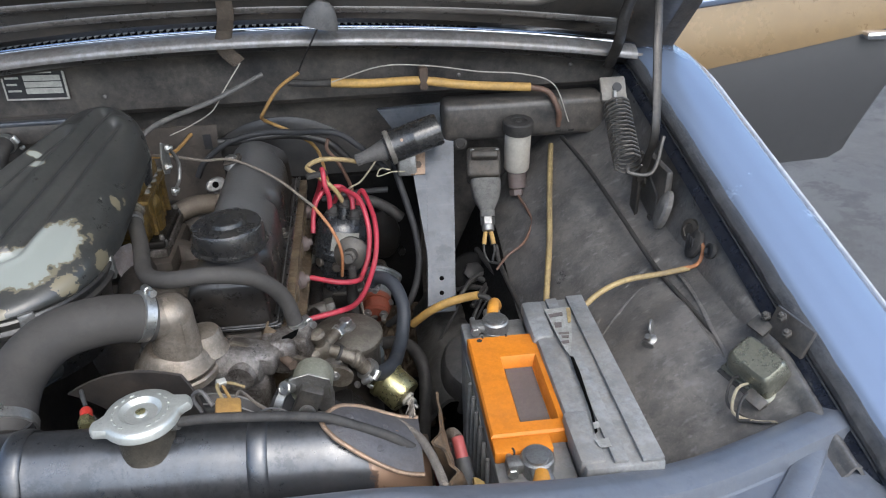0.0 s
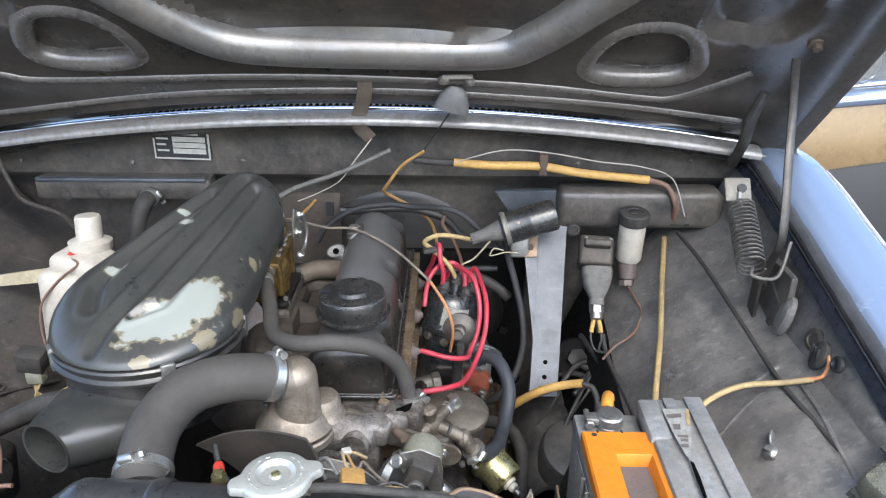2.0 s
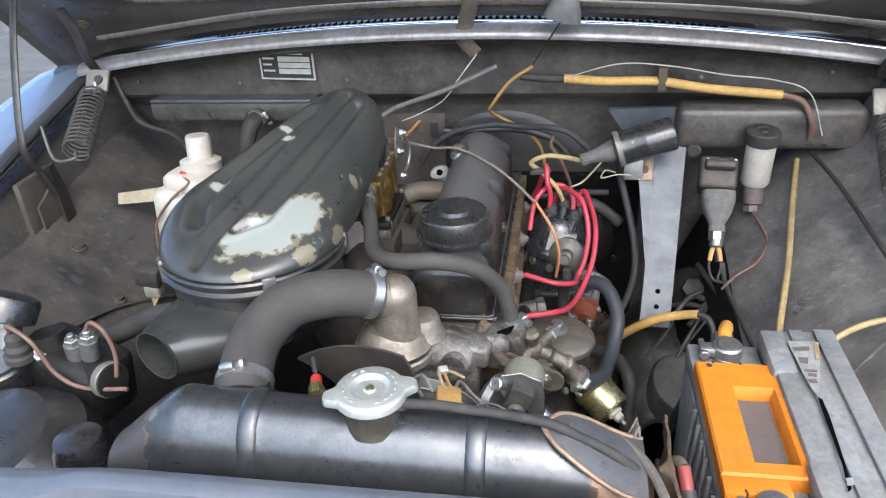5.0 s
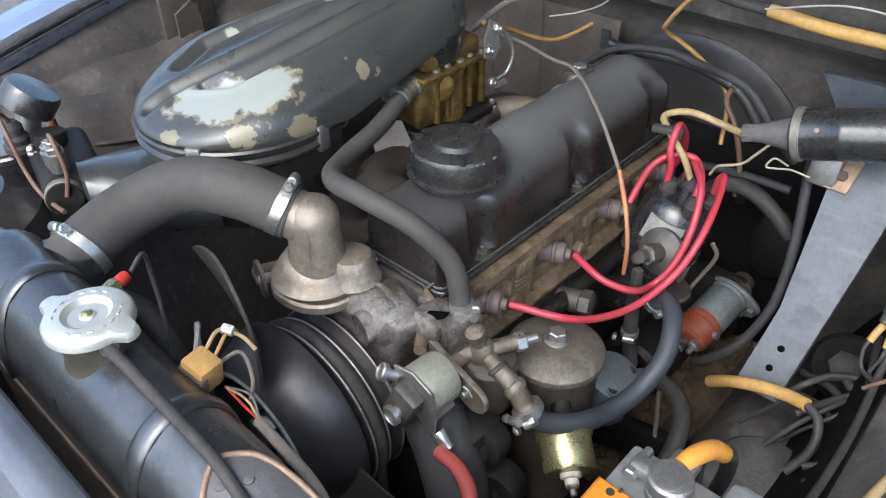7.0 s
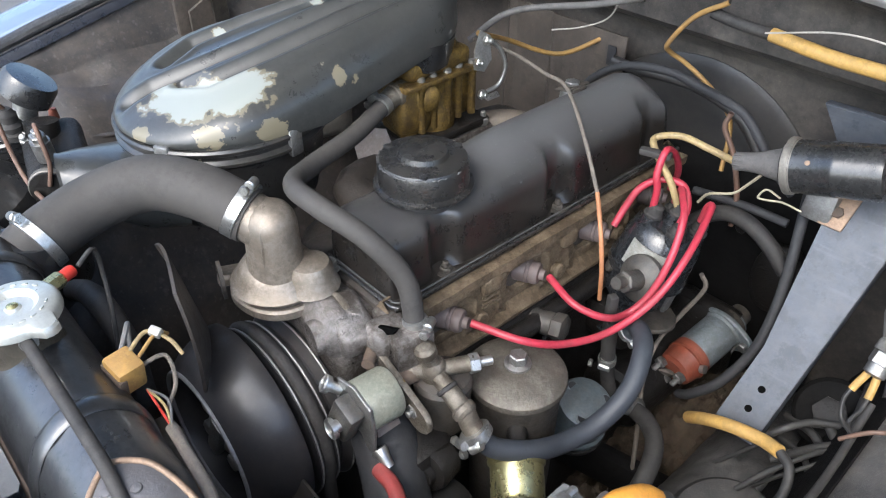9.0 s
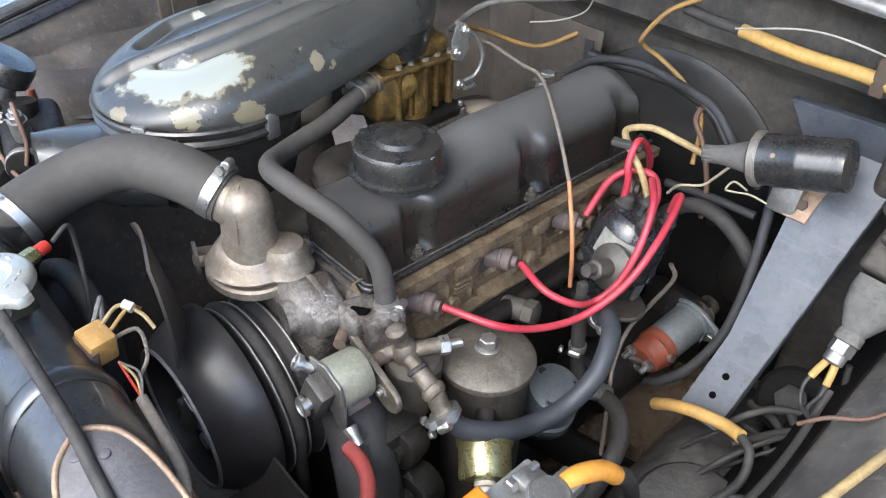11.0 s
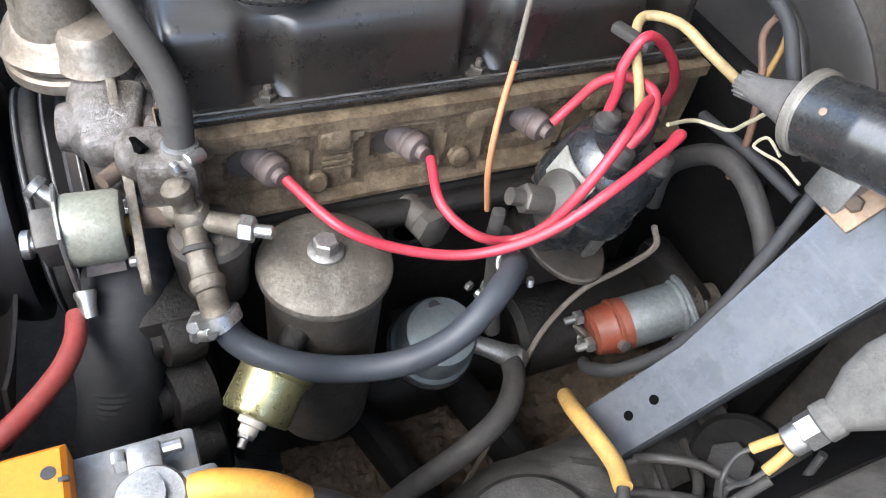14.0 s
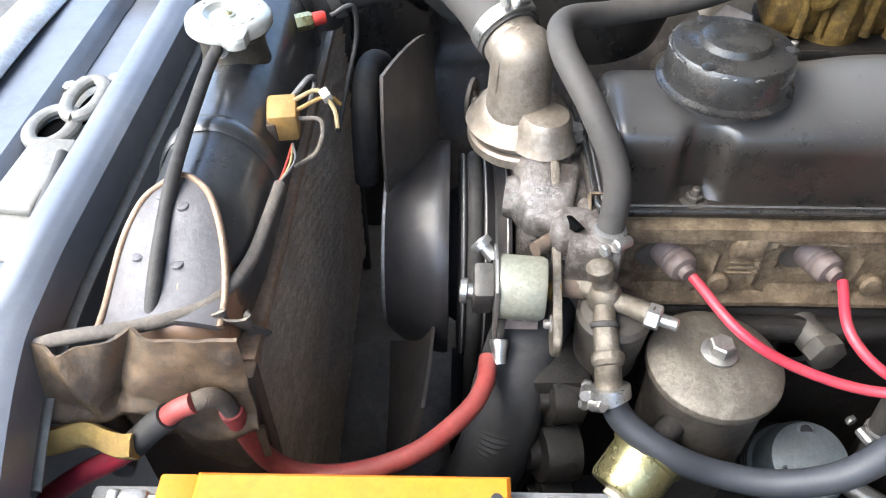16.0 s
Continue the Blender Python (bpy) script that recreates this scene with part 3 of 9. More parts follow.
box(rbox, (0.425, 1.122, 0.932), (0.25, 0.05, 0.062), 0.012, seg=3)
box(rbox, (0.543, 1.128, 0.932), (0.03, 0.04, 0.045), 0.012, seg=3)
part("duct_box", rbox, BAY, firewall, "dusty grey duct box")
gus = M()
prism(gus, [(0.205, 0.955), (0.30, 0.958), (0.30, 0.86), (0.265, 0.86), (0.235, 0.91)], (0, 1.128, 0), (1, 0, 0), (0, 0, 1), 0.012)
part("gusset", gus, STRUT, firewall)
bul = M()
lathe(bul, (0.05, 1.20, 0.77), (0, -1, 0), [(0.165, 0), (0.160, 0.012), (0.150, 0.016), (0.0, 0.018)], 48)
part("gearbox_bulge", bul, FWDARK, firewall)
# Black panel that paints the deep gap's shade onto the lower firewall.
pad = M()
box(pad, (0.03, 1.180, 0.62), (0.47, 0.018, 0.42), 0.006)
part("shade_panel", pad, VOID, firewall, "black panel painting the deep shade on the firewall")
for gx, gz in ((-0.455, 0.946), (-0.395, 0.95), (-0.335, 0.945), (0.478, 0.918), (0.498, 0.918), (0.327, 0.90)):
    b = M()
    lathe(b, (gx, 1.112 if gx < 0 else 1.10, gz), (0, -1, 0), [(0.010, 0), (0.010, 0.002), (0.0065, 0.003), (0.006, 0.0015), (0.0, 0.0015)], 16)
    part("grommet", b, RUBBER, firewall)
rng = random.Random(4)
for i in range(7):
    b = M()
    lathe(b, (-0.52 + 0.17 * i, 1.126, 0.992 + 0.012 * rng.random()), (0, -1, 0.1), [(0.0038, -0.002), (0.0036, 0.001), (0.002, 0.0016), (0.0, 0.0017)], 10)
    part("bolt", b, BAY, firewall)

def dusty_panel_face(u, v):
    """A folded sheet hung before the firewall behind the carburettor."""
    x, z = -0.330 + 0.290 * u, 0.935 - 0.20 * v
    n_ = noise.noise(Vector((x * 12, z * 12, 2.0)))
    fold = 0.012 + 0.004 * smooth(-0.155, -0.150, x) + 0.006 * math.exp(-((x + 0.225) / 0.004) ** 2)
    return (x, 1.176 - fold + 0.004 * n_, z)


part("dusty_panel", sheet(M(), dusty_panel_face, 80, 30, 0.003), MUD_PANEL, firewall, "brown dusty folded sheet")
b = M()
prism(b, [(0, 0), (0.012, 0), (0.012, 0.024), (0, 0.024)], (-0.062, 1.1530, 0.898), (1, 0, 0), (0, 0, 1), 0.001, 0.0002)
part("slot", b, INK, firewall)
b = M()
lathe(b, (0.20, 1.165, 0.72), (0, -1, 0.1), [(0.030, 0), (0.029, 0.005), (0.022, 0.010), (0.0, 0.012)], 20, 1.0, 1.5)
part("cover_plate", b, BLOCK, firewall, "dull black cover plate")
for q in ((0.215, 0.765), (0.150, 0.77), (0.23, 0.69)):
    b = M()
    hexnut(b, (q[0], 1.160, q[1]), (0, -1, 0), 0.007, 0.010)
    part("bolt", b, BLOCK, firewall)

plate = thing("data_plate", (-0.273, 1.122, 1.0), "small silver data plate with dark printed rows, riveted to the firewall", "plate")
pu, pv = Vector((1, 0, -0.03)).normalized(), Vector((0, 0.02, 1)).normalized()
po = Vector((-0.316, 1.1345, 0.998))
part("plate_sheet", prism(M(), [(0, 0), (0.086, 0), (0.086, 0.046), (0, 0.046)], po, pu, pv, 0.0022, 0.0006), SILVER, plate)
pw = pu.cross(pv)


def plate_bar(x0, y0, x1, y1):
    part("bar", prism(M(), [(x0, y0), (x1, y0), (x1, y1), (x0, y1)], po + pw * 0.0020, pu, pv, 0.0008, 0.0001), INK, plate)


plate_bar(0.003, 0.003, 0.083, 0.043)
for k in range(3):
    y0 = 0.0095 + 0.0092 * k
    part("field", prism(M(), [(0.030, y0), (0.080, y0), (0.080, y0 + 0.0078), (0.030, y0 + 0.0078)], po + pw * 0.0026, pu, pv, 0.0008, 0.0001), SILVER, plate)
    part("line", prism(M(), [(0.006, y0 + 0.003), (0.024 - 0.004 * (k % 2), y0 + 0.003), (0.024 - 0.004 * (k % 2), y0 + 0.0058), (0.006, y0 + 0.0058)], po + pw * 0.0026, pu, pv, 0.0008, 0.0001), SILVER, plate)
part("line", prism(M(), [(0.008, 0.0385), (0.070, 0.0385), (0.070, 0.0405), (0.008, 0.0405)], po + pw * 0.0026, pu, pv, 0.0008, 0.0001), SILVER, plate)


# inner wings: flank low by the battery, rolling up over the wheel arch to the gutter under the wing's edge
def arch_face(side):
    def f(u, v):
        y = 0.44 + 0.72 * u
        lift = 0.055 * smooth(0.80, 1.12, y) - 0.02 * smooth(0.62, 0.44, y)
        bulge = 0.012 * math.exp(-((y - 0.66) / 0.06) ** 2)
        prof = ((0.27, 0.30), (0.285, 0.48), (0.315, 0.62), (0.365, 0.715), (0.415, 0.775), (0.47, 0.822), (0.525, 0.852),
                (0.553, 0.872), (0.565, 0.905), (0.574, 0.935), (0.578, 0.95))
        k = v * (len(prof) - 1)
        i = min(int(k), len(prof) - 2)
        t = k - i
        x = prof[i][0] + (prof[i + 1][0] - prof[i][0]) * t
        z = prof[i][1] + (prof[i + 1][1] - prof[i][1]) * t
        top = edge_z(y) - 0.012
        z = z + (lift + bulge * (1 if 0.36 < x < 0.52 else 0)) * smooth(0.5, 0.75, z) if i < 7 else z + (top - 0.95) * smooth(0.872, 0.95, z) + lift * (1 - smooth(0.872, 0.95, z))
        z += ((0.005 if side > 0 else 0.010) * noise.noise(Vector((x * 14 * side, y * 14, 0))) - 0.011 * abs(noise.noise(Vector((x * 9 * side + 0.8 * y, y * 5, 4)))) + 0.0028 * noise.noise(Vector((x * 50 * side, y * 30, 2)))) * smooth(0.3, 0.4, x) * (1 - smooth(0.55, 0.57, x))
        return (side * x, y, z)
    return f


def edge_z(y):
    return 1.018 - 0.235 * (1.09 - y) if y < 1.09 else 1.018


for side in (1, -1):
    f = arch_face(side)
    g = (lambda u, v, f=f: f(1 - u, v)) if side > 0 else f
    # The left panel takes darker colours than its mirrored twin.
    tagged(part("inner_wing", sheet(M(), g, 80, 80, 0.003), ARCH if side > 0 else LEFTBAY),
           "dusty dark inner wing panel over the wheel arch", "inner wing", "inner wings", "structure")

# Added sheet: shade low beside the engine painted as near-black on the flank.
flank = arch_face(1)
part("shade_flank", sheet(M(), lambda u, v: Vector(flank(1 - u, 0.325 * v)) - Vector((0.005, 0, 0)), 40, 16, 0.002), VOID, bpy.data.objects["inner_wing"], "near-black sheet painting shade on the lower flank")


def arch_z(x, y):
    """Height of the inner wing's face at a place."""
    f = arch_face(1)
    best = min((abs(f((y - 0.44) / 0.72, v / 200)[0] - x), f((y - 0.44) / 0.72, v / 200)[2]) for v in range(0, 150))
    return best[1]


for bx, by, bz in ((-0.503, 0.863, 0.845), (-0.434, 0.818, 0.793)):
    b = M()
    lathe(b, (bx, by, bz - 0.001), (0.35, 0, 1), [(0.010, 0), (0.0095, 0.003), (0.006, 0.0035), (0.006, 0.008), (0.0, 0.009)], 14)
    part("panel_bolt", b, MANIFOLD, bpy.data.objects["inner_wing.001"])
b = M()
left_face = arch_face(-1)
tube(b, [Vector(left_face(u_, v_)) + Vector((0.001, 0, 0.001)) for u_, v_ in ((0.02, 0.52), (0.2, 0.50), (0.36, 0.47), (0.5, 0.43), (0.62, 0.36))], 0.005, 8, 8, flat=0.5)
part("pressed_rib", b, LEFTBAY, bpy.data.objects["inner_wing.001"])
fit_wing = bpy.data.objects["inner_wing"]
for pts, r in (([(0.415, 0.700), (0.441, 0.722), (0.478, 0.750), (0.512, 0.762), (0.532, 0.766)], 0.004), ([(0.418, 0.730), (0.446, 0.752), (0.490, 0.780), (0.528, 0.792)], 0.005),
               ([(0.537, 0.755), (0.536, 0.70), (0.532, 0.65), (0.527, 0.602), (0.520, 0.55)], 0.004)):
    b = M()
    tube(b, [(x, y, arch_z(x, y) - 0.0010) for x, y in pts], r * 0.8, 8, 6, flat=0.45)
    part("pressed_rib", b, ARCH, fit_wing)
b = M()
lathe(b, (0.5545, 0.764, 0.888), (-1, 0, 0.35), [(0.013, -0.004), (0.013, 0.001), (0.010, 0.003), (0.0, 0.0035)], 20, 1.0, 1.35)
part("grommet", b, RUBBER, fit_wing, "slotted oval rubber grommet")
for k in range(3):
    b = M()
    box(b, (0.5505 - 0.0004 * k, 0.764 + 0.006 * (k - 1), 0.8895), (0.003, 0.0022, 0.020), 0.0006)
    part("slot", b, INK, fit_wing)
b = M()
lathe(b, (0.559, 0.733, 0.896), (-1, 0, 0.3), [(0.009, -0.004), (0.009, 0.001), (0.006, 0.002), (0.005, -0.001), (0.0, -0.001)], 18)
part("wire_hole", b, INK, fit_wing)
b = M()
lathe(b, (0.547, 0.842, 0.895), (-1, 0, 0.25), [(0.013, -0.004), (0.013, 0.002), (0.010, 0.005), (0.0, 0.006)], 22, 1.0, 2.0)
part("hinge_cover", b, ARCH, fit_wing, "long oval dusty cover")

# outer wings with a gutter rail along the engine bay
for side in (1, -1):
    w = thing("wing", (side * 0.7, 0.8, 0.3), "light blue painted front wing with a rubber-edged gutter", "car wing", "front wings", "structure")

    def wing_face(u, v, side=side):
        y = 1.32 - 1.09 * u if side > 0 else 0.23 + 1.09 * u
        z0 = edge_z(min(y, 1.2)) - 0.004
        prof = ((0.590, 0.0), (0.598, 0.005), (0.62, 0.008), (0.65, 0.007), (0.672, 0.002), (0.688, -0.010), (0.698, -0.03), (0.706, -0.10), (0.712, -0.32), (0.705, -0.62))
        k = v * (len(prof) - 1)
        i = min(int(k), len(prof) - 2)
        t = k - i
        return (side * (prof[i][0] + (prof[i + 1][0] - prof[i][0]) * t), y, z0 + prof[i][1] + (prof[i + 1][1] - prof[i][1]) * t)
    part("wing_skin", sheet(M(), wing_face, 30, 36, 0.003), BLUE, w)
    gut = M()
    rngg = random.Random(3)
    tube(gut, [(side * (0.585 + 0.0012 * rngg.random()), y, edge_z(y) - 0.007 + 0.0015 * rngg.random()) for y in [0.40 + 0.02 * i for i in range(52)]], 0.0095, 10, 2, flat=0.8)
    part("gutter_seal", gut, SEAL, w, "cracked black rubber gutter seal")
    part("gutter_strip", sheet(M(), lambda u, v, s=side: (s * (0.5775 - 0.011 * (v if s > 0 else 1 - v)), 0.40 + 1.02 * u, edge_z(0.40 + 1.02 * u) - 0.014 - 0.010 * (v if s > 0 else 1 - v) ** 2), 30, 6, 0.003), DEEP, w, "deep blue painted gutter strip")
    trim = M()
    tube(trim, [(side * 0.690, y, edge_z(y) - 0.016) for y in [0.24 + 0.09 * i for i in range(13)]], 0.0022, 6, 3)
    part("edge_line", trim, EDGE, w, "pale worn outer edge")

# front panel across the nose with its raised rear edge bar, a gap for the latch and the valleys beside the radiator
def nose_edge(x):
    a = abs(x)
    return 0.418 + 0.37 * max(0.0, a - 0.22) ** 1.35


def nose_z(x):
    a = abs(x)
    return 0.913 - 0.055 * smooth(0.16, 0.46, a)


nose = thing("front_panel", (0, 0.36, 0.6), "dusty blue pressed front panel above the grille", "front panel", kind="structure")


def nose_face(u, v):
    x = -0.60 + 1.20 * u
    y1 = nose_edge(x)
    mid = 1 - smooth(0.195, 0.225, abs(x))
    rows = ((0.002, -0.022, -0.022), (0.0, 0.0, 0.0), (-0.014, 0.004, 0.004), (-0.027, 0.003, 0.003), (-0.031, -0.010, -0.012), (-0.036, -0.012, -0.052), (-0.09, -0.014, -0.055),
            (-0.100, -0.015, -0.042), (-0.15, -0.022, -0.044), (-0.168, -0.07, -0.075), (-0.18, -0.25, -0.25), (-0.16, -0.62, -0.62))
    k = v * (len(rows) - 1)
    i = min(int(k), len(rows) - 2)
    t = k - i
    a, b = rows[i], rows[i + 1]
    narrow = 1 - 0.40 * mid * (1 if i < 5 else 0)
    narrow2 = 1 - 0.40 * mid * (1 if i + 1 < 5 else 0)
    a, b = (a[0] * narrow, a[1], a[2]), (b[0] * narrow2, b[1], b[2])
    za, zb = a[1] + (a[2] - a[1]) * mid, b[1] + (b[2] - b[1]) * mid
    return (x, y1 + a[0] + (b[0] - a[0]) * t, nose_z(x) + za + (zb - za) * t)


part("pressed_panel", sheet(M(), lambda u, v: nose_face(u, v), 90, 55, 0.004), BLUE_DULL, nose)
for x0, x1 in ((-0.195, -0.225), (0.195, 0.235)):
    brace = M()
    tube(brace, [(x0, 0.400, 0.903), (x0 * 1.03, 0.38, 0.895), (x0 * 1.08, 0.33, 0.878), (x1, 0.28, 0.868)], 0.014, 8, 4, flat=0.45)
    part("brace", brace, BLUE_DULL, nose)
edge = M()
tube(edge, [(x, nose_edge(x) + 0.0005, nose_z(x) + 0.0002) for x in [-0.24 + 0.04 * i for i in range(13)]], 0.0019, 8, 4)
part("worn_edge", edge, RIM, nose, "paint worn to pale metal along the edge")
lip = sheet(M(), lambda u, v: (-0.28 + 0.56 * u, nose_edge(-0.28 + 0.56 * u) + 0.001 + 0.008 * v, nose_z(-0.28 + 0.56 * u) - 0.024 - 0.002 * v), 30, 3, 0.002)
part("lower_lip", lip, PALEALU, nose, "pale worn lower lip of the panel")
strip = M()
tube(strip, [(x, nose_edge(x) - 0.155, nose_z(x) - 0.034) for x in (-0.22, -0.1, 0.0, 0.1, 0.22)], 0.020, 8, 4, flat=0.3)
part("grille_top_strip", strip, RIM, nose, "bright grille top moulding")
for sx, sy in ((-0.053, 0.302), (0.571, 0.453), (0.50, 0.40), (-0.45, 0.42)):
    b = M()
    lathe(b, (sx, sy, nose_z(sx) - 0.014 if abs(sx) > 0.2 else 0.853), (0, 0, 1), [(0.010, 0), (0.010, 0.002), (0.007, 0.003), (0.006, 0.006), (0.0, 0.006)], 16)
    part("screw", b, STEEL, nose)
rib = M()
tube(rib, [(0.40, 0.36, 0.848), (0.47, 0.40, 0.85), (0.54, 0.47, 0.85), (0.566, 0.51, 0.852)], 0.012, 8, 6, flat=0.5)
part("pressed_rib", rib, BLUE_DULL, nose)

latch = thing("hood_latch", (0.03, 0.35, 0.855), "weathered grey cast hood latch on the front panel", "latch")
part("base_plate", prism(M(), [(-0.065, 0.330), (-0.045, 0.322), (0.03, 0.318), (0.10, 0.322), (0.135, 0.345), (0.135, 0.374), (-0.02, 0.378), (-0.060, 0.370)], (0, 0, 0.860), (1, 0, 0), (0, 1, 0), 0.006, 0.0015), PALEALU, latch)
for cx, cy, rx, ry, hz in ((-0.018, 0.352, 0.024, 0.011, 0.876), (0.012, 0.338, 0.021, 0.014, 0.872)):
    lt = M()
    ring = [(cx + rx * math.cos(a), cy + ry * math.sin(a), hz) for a in [2 * math.pi * i / 24 for i in range(25)]]
    tube(lt, ring, 0.0052, 10, 1, smooth=False, flat=0.8)
    part("hook_eye", lt, PALEALU, latch, "pale cast hook eye")
    lt = M()
    prism(lt, oval(cx, cy, rx - 0.003, ry - 0.003, 24), (0, 0, 0.8665), (1, 0, 0), (0, 1, 0), 0.0008, 0.0002)
    part("slot", lt, HOLE, latch)
lt = M()
box(lt, (0.062, 0.345, 0.869), (0.07, 0.034, 0.010), 0.004, turn(0, 3, -6), 3)
part("latch_body", lt, PALEALU, latch)
rod = M()
tube(rod, [(0.05, 0.362, 0.878), (0.09, 0.366, 0.875), (0.15, 0.36, 0.862)], 0.004, 8)
part("release_rod", rod, WIRE, latch)
for sx, sy in ((-0.053, 0.361), (0.080, 0.338), (-0.041, 0.331)):
    b = M()
    lathe(b, (sx, sy, 0.866), (0, 0, 1), [(0.009, 0), (0.009, 0.0015)], 16)
    hexnut(b, (sx, sy, 0.867), (0, 0, 1), 0.006, 0.006)
    part("bolt", b, STEEL, latch)

# hood, open, seen from below: outer skin, inner frame with beads and pressed dimples
hood = thing("hood", (0, 1.09, 1.09), "open hood, dusty black inside with a pressed stiffening frame", "car hood", kind="structure")
HOOD_D = 2.185
HOOD_N = Vector((0, -1, -1)).normalized()


def hood_pt(x, y, off=0.0):
    side = smooth(0.57, 0.63, abs(x))
    return Vector((x, y, HOOD_D - y)) + HOOD_N * (off + 0.02 * side)


DIMPLES = ((0.385, 1.008, 0.074, 0.044), (-0.335, 0.990, 0.072, 0.042), (0.50, 0.93, 0.066, 0.062), (-0.45, 0.915, 0.066, 0.062))


def tri_dist(x, y, d):
    """Soft triangle with rounded corners, wide at the lower edge."""
    cx, cy, rx, ry = d
    u, v = (x - cx) / rx, (y - cy) / ry
    w = 1.0 + 0.28 * v
    return (abs(u / w) ** 2.6 + abs(v) ** 2.6) ** (1 / 2.6)


def hood_face(u, v):
    x = -0.632 + 1.264 * u
    y1 = 1.0895 + 0.20 * x * x
    y = 0.33 + (y1 - 0.33) * v
    off = 0.0
    for d in DIMPLES:
        off -= 0.020 * (1 - smooth(0.72, 1.0, tri_dist(x, y, d)))
    arm = 0.195 + max(0.0, 1.0 - y) * 1.12
    off -= 0.024 * smooth(1.004, 0.990, y) * smooth(arm + 0.004, arm - 0.016, abs(x - 0.04))
    off += 0.004 * math.exp(-((y - y1 + 0.012) / 0.006) ** 2)
    return hood_pt(x, y, off)


part("inner_panel", sheet(M(), lambda u, v: hood_face(1 - u, v), 150, 130, 0.004), HOOD_IN, hood)
part("outer_skin", sheet(M(), lambda u, v: hood_pt(-0.645 + 1.29 * u, 0.31 + (0.755 + 0.2 * (-0.645 + 1.29 * u) ** 2) * v, -0.045 + 0.02 * smooth(0.4, 0.64, abs(-0.645 + 1.29 * u))), 24, 24, 0.003), BLUE, hood, "blue painted outer skin")
for s in (-1, 1):
    lipm = M()
    tube(lipm, [hood_pt(s * 0.640, y, -0.008) for y in (0.32, 0.5, 0.7, 0.9, 1.05, 1.17)], 0.028, 8, 4, flat=0.25)
    part("folded_edge", lipm, MANIFOLD, hood)
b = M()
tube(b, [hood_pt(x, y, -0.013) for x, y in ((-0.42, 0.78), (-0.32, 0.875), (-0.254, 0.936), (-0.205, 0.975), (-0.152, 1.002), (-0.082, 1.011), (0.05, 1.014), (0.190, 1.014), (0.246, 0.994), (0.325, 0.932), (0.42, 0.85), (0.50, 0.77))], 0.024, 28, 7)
part("stiffening_bead", b, BEADBRIGHT, hood, "worn stiffening bead, its sheen painted pale")
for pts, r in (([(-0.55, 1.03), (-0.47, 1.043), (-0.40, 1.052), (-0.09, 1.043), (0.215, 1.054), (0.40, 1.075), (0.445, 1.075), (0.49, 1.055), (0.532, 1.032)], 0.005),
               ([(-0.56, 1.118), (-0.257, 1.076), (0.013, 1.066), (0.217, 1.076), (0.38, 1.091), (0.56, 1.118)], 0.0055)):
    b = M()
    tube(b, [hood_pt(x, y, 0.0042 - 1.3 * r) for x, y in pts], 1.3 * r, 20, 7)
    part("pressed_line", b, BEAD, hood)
for d in DIMPLES[:2]:
    cx, cy, rx, ry = d
    ring = []
    for i in range(65):
        a = 2 * math.pi * i / 64
        c, sn_ = math.cos(a), math.sin(a)
        v = 0.94 * math.copysign(abs(sn_) ** (2 / 2.6), sn_)
        ring.append(hood_pt(cx + rx * 0.94 * (1.0 + 0.28 * v) * math.copysign(abs(c) ** (2 / 2.6), c), cy + ry * v, -0.010))
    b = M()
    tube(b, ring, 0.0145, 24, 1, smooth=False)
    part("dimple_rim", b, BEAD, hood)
for x, y in ((0.572, 1.105), (-0.56, 1.09), (0.585, 0.985), (-0.575, 0.97)):
    b = M()
    lathe(b, hood_pt(x, y, 0.0), HOOD_N, [(0.010, -0.002), (0.010, 0.002), (0.006, 0.003)], 16)
    hexnut(b, hood_pt(x, y, 0.003), HOOD_N, 0.0065, 0.006)
    part("bolt", b, RUST, hood)

# cowl vent and windscreen base behind the hood
vent = thing("cowl_vent", (0, 1.2, 1.05), "blue cowl panel with a row of black vent slats", "cowl vent", kind="structure")
VENTP = ((1.128, -0.006), (1.128, 0.002), (1.1285, 0.0055), (1.131, 0.0070), (1.138, 0.0072), (1.200, 0.0080), (1.50, 0.045))


def vent_face(u, v):
    x = 0.60 - 1.20 * u
    k = v * (len(VENTP) - 1)
    i = min(int(k), len(VENTP) - 2)
    p, q = VENTP[i], VENTP[i + 1]
    return (x, p[0] + (q[0] - p[0]) * (k - i) + 0.02 * x * x, cowl_z(x) + p[1] + (q[1] - p[1]) * (k - i))


part("panel", sheet(M(), vent_face, 40, 24, 0.003), DEEP, vent)
part("slot_bed", sheet(M(), lambda u, v: (0.36 - 0.74 * u, 1.1395 + 0.030 * v + 0.02 * (0.36 - 0.74 * u) ** 2, cowl_z(0.36 - 0.74 * u) + 0.0105), 30, 2, 0.002), HOLE, vent)
for i in range(74):
    x = -0.375 + 0.0099 * i
    b = M()
    box(b, (x, 1.1535 + 0.02 * x * x, cowl_z(x) + 0.0120), (0.0050, 0.028, 0.0040), 0.0008)
    part("slat", b, PALEALU, vent)
part("windscreen", sheet(M(), lambda u, v: (-0.60 + 1.20 * u, 1.45 + 0.45 * v, 1.06 + 0.40 * v), 6, 4, 0.006), DOOR, vent, "dark windscreen glass")

# woven earth strap and lamp under the hood's rear edge
strap = M()
tube(strap, [(0.020, 1.047, 1.137), (0.018, 1.054, 1.115), (0.010, 1.072, 1.090), (0.004, 1.080, 1.068), (0.02, 1.088, 1.045)], 0.0105, 8, 6, flat=0.25)
solo("earth_strap", strap, STRAP, "frayed brown woven earth strap from hood to firewall", "strap")
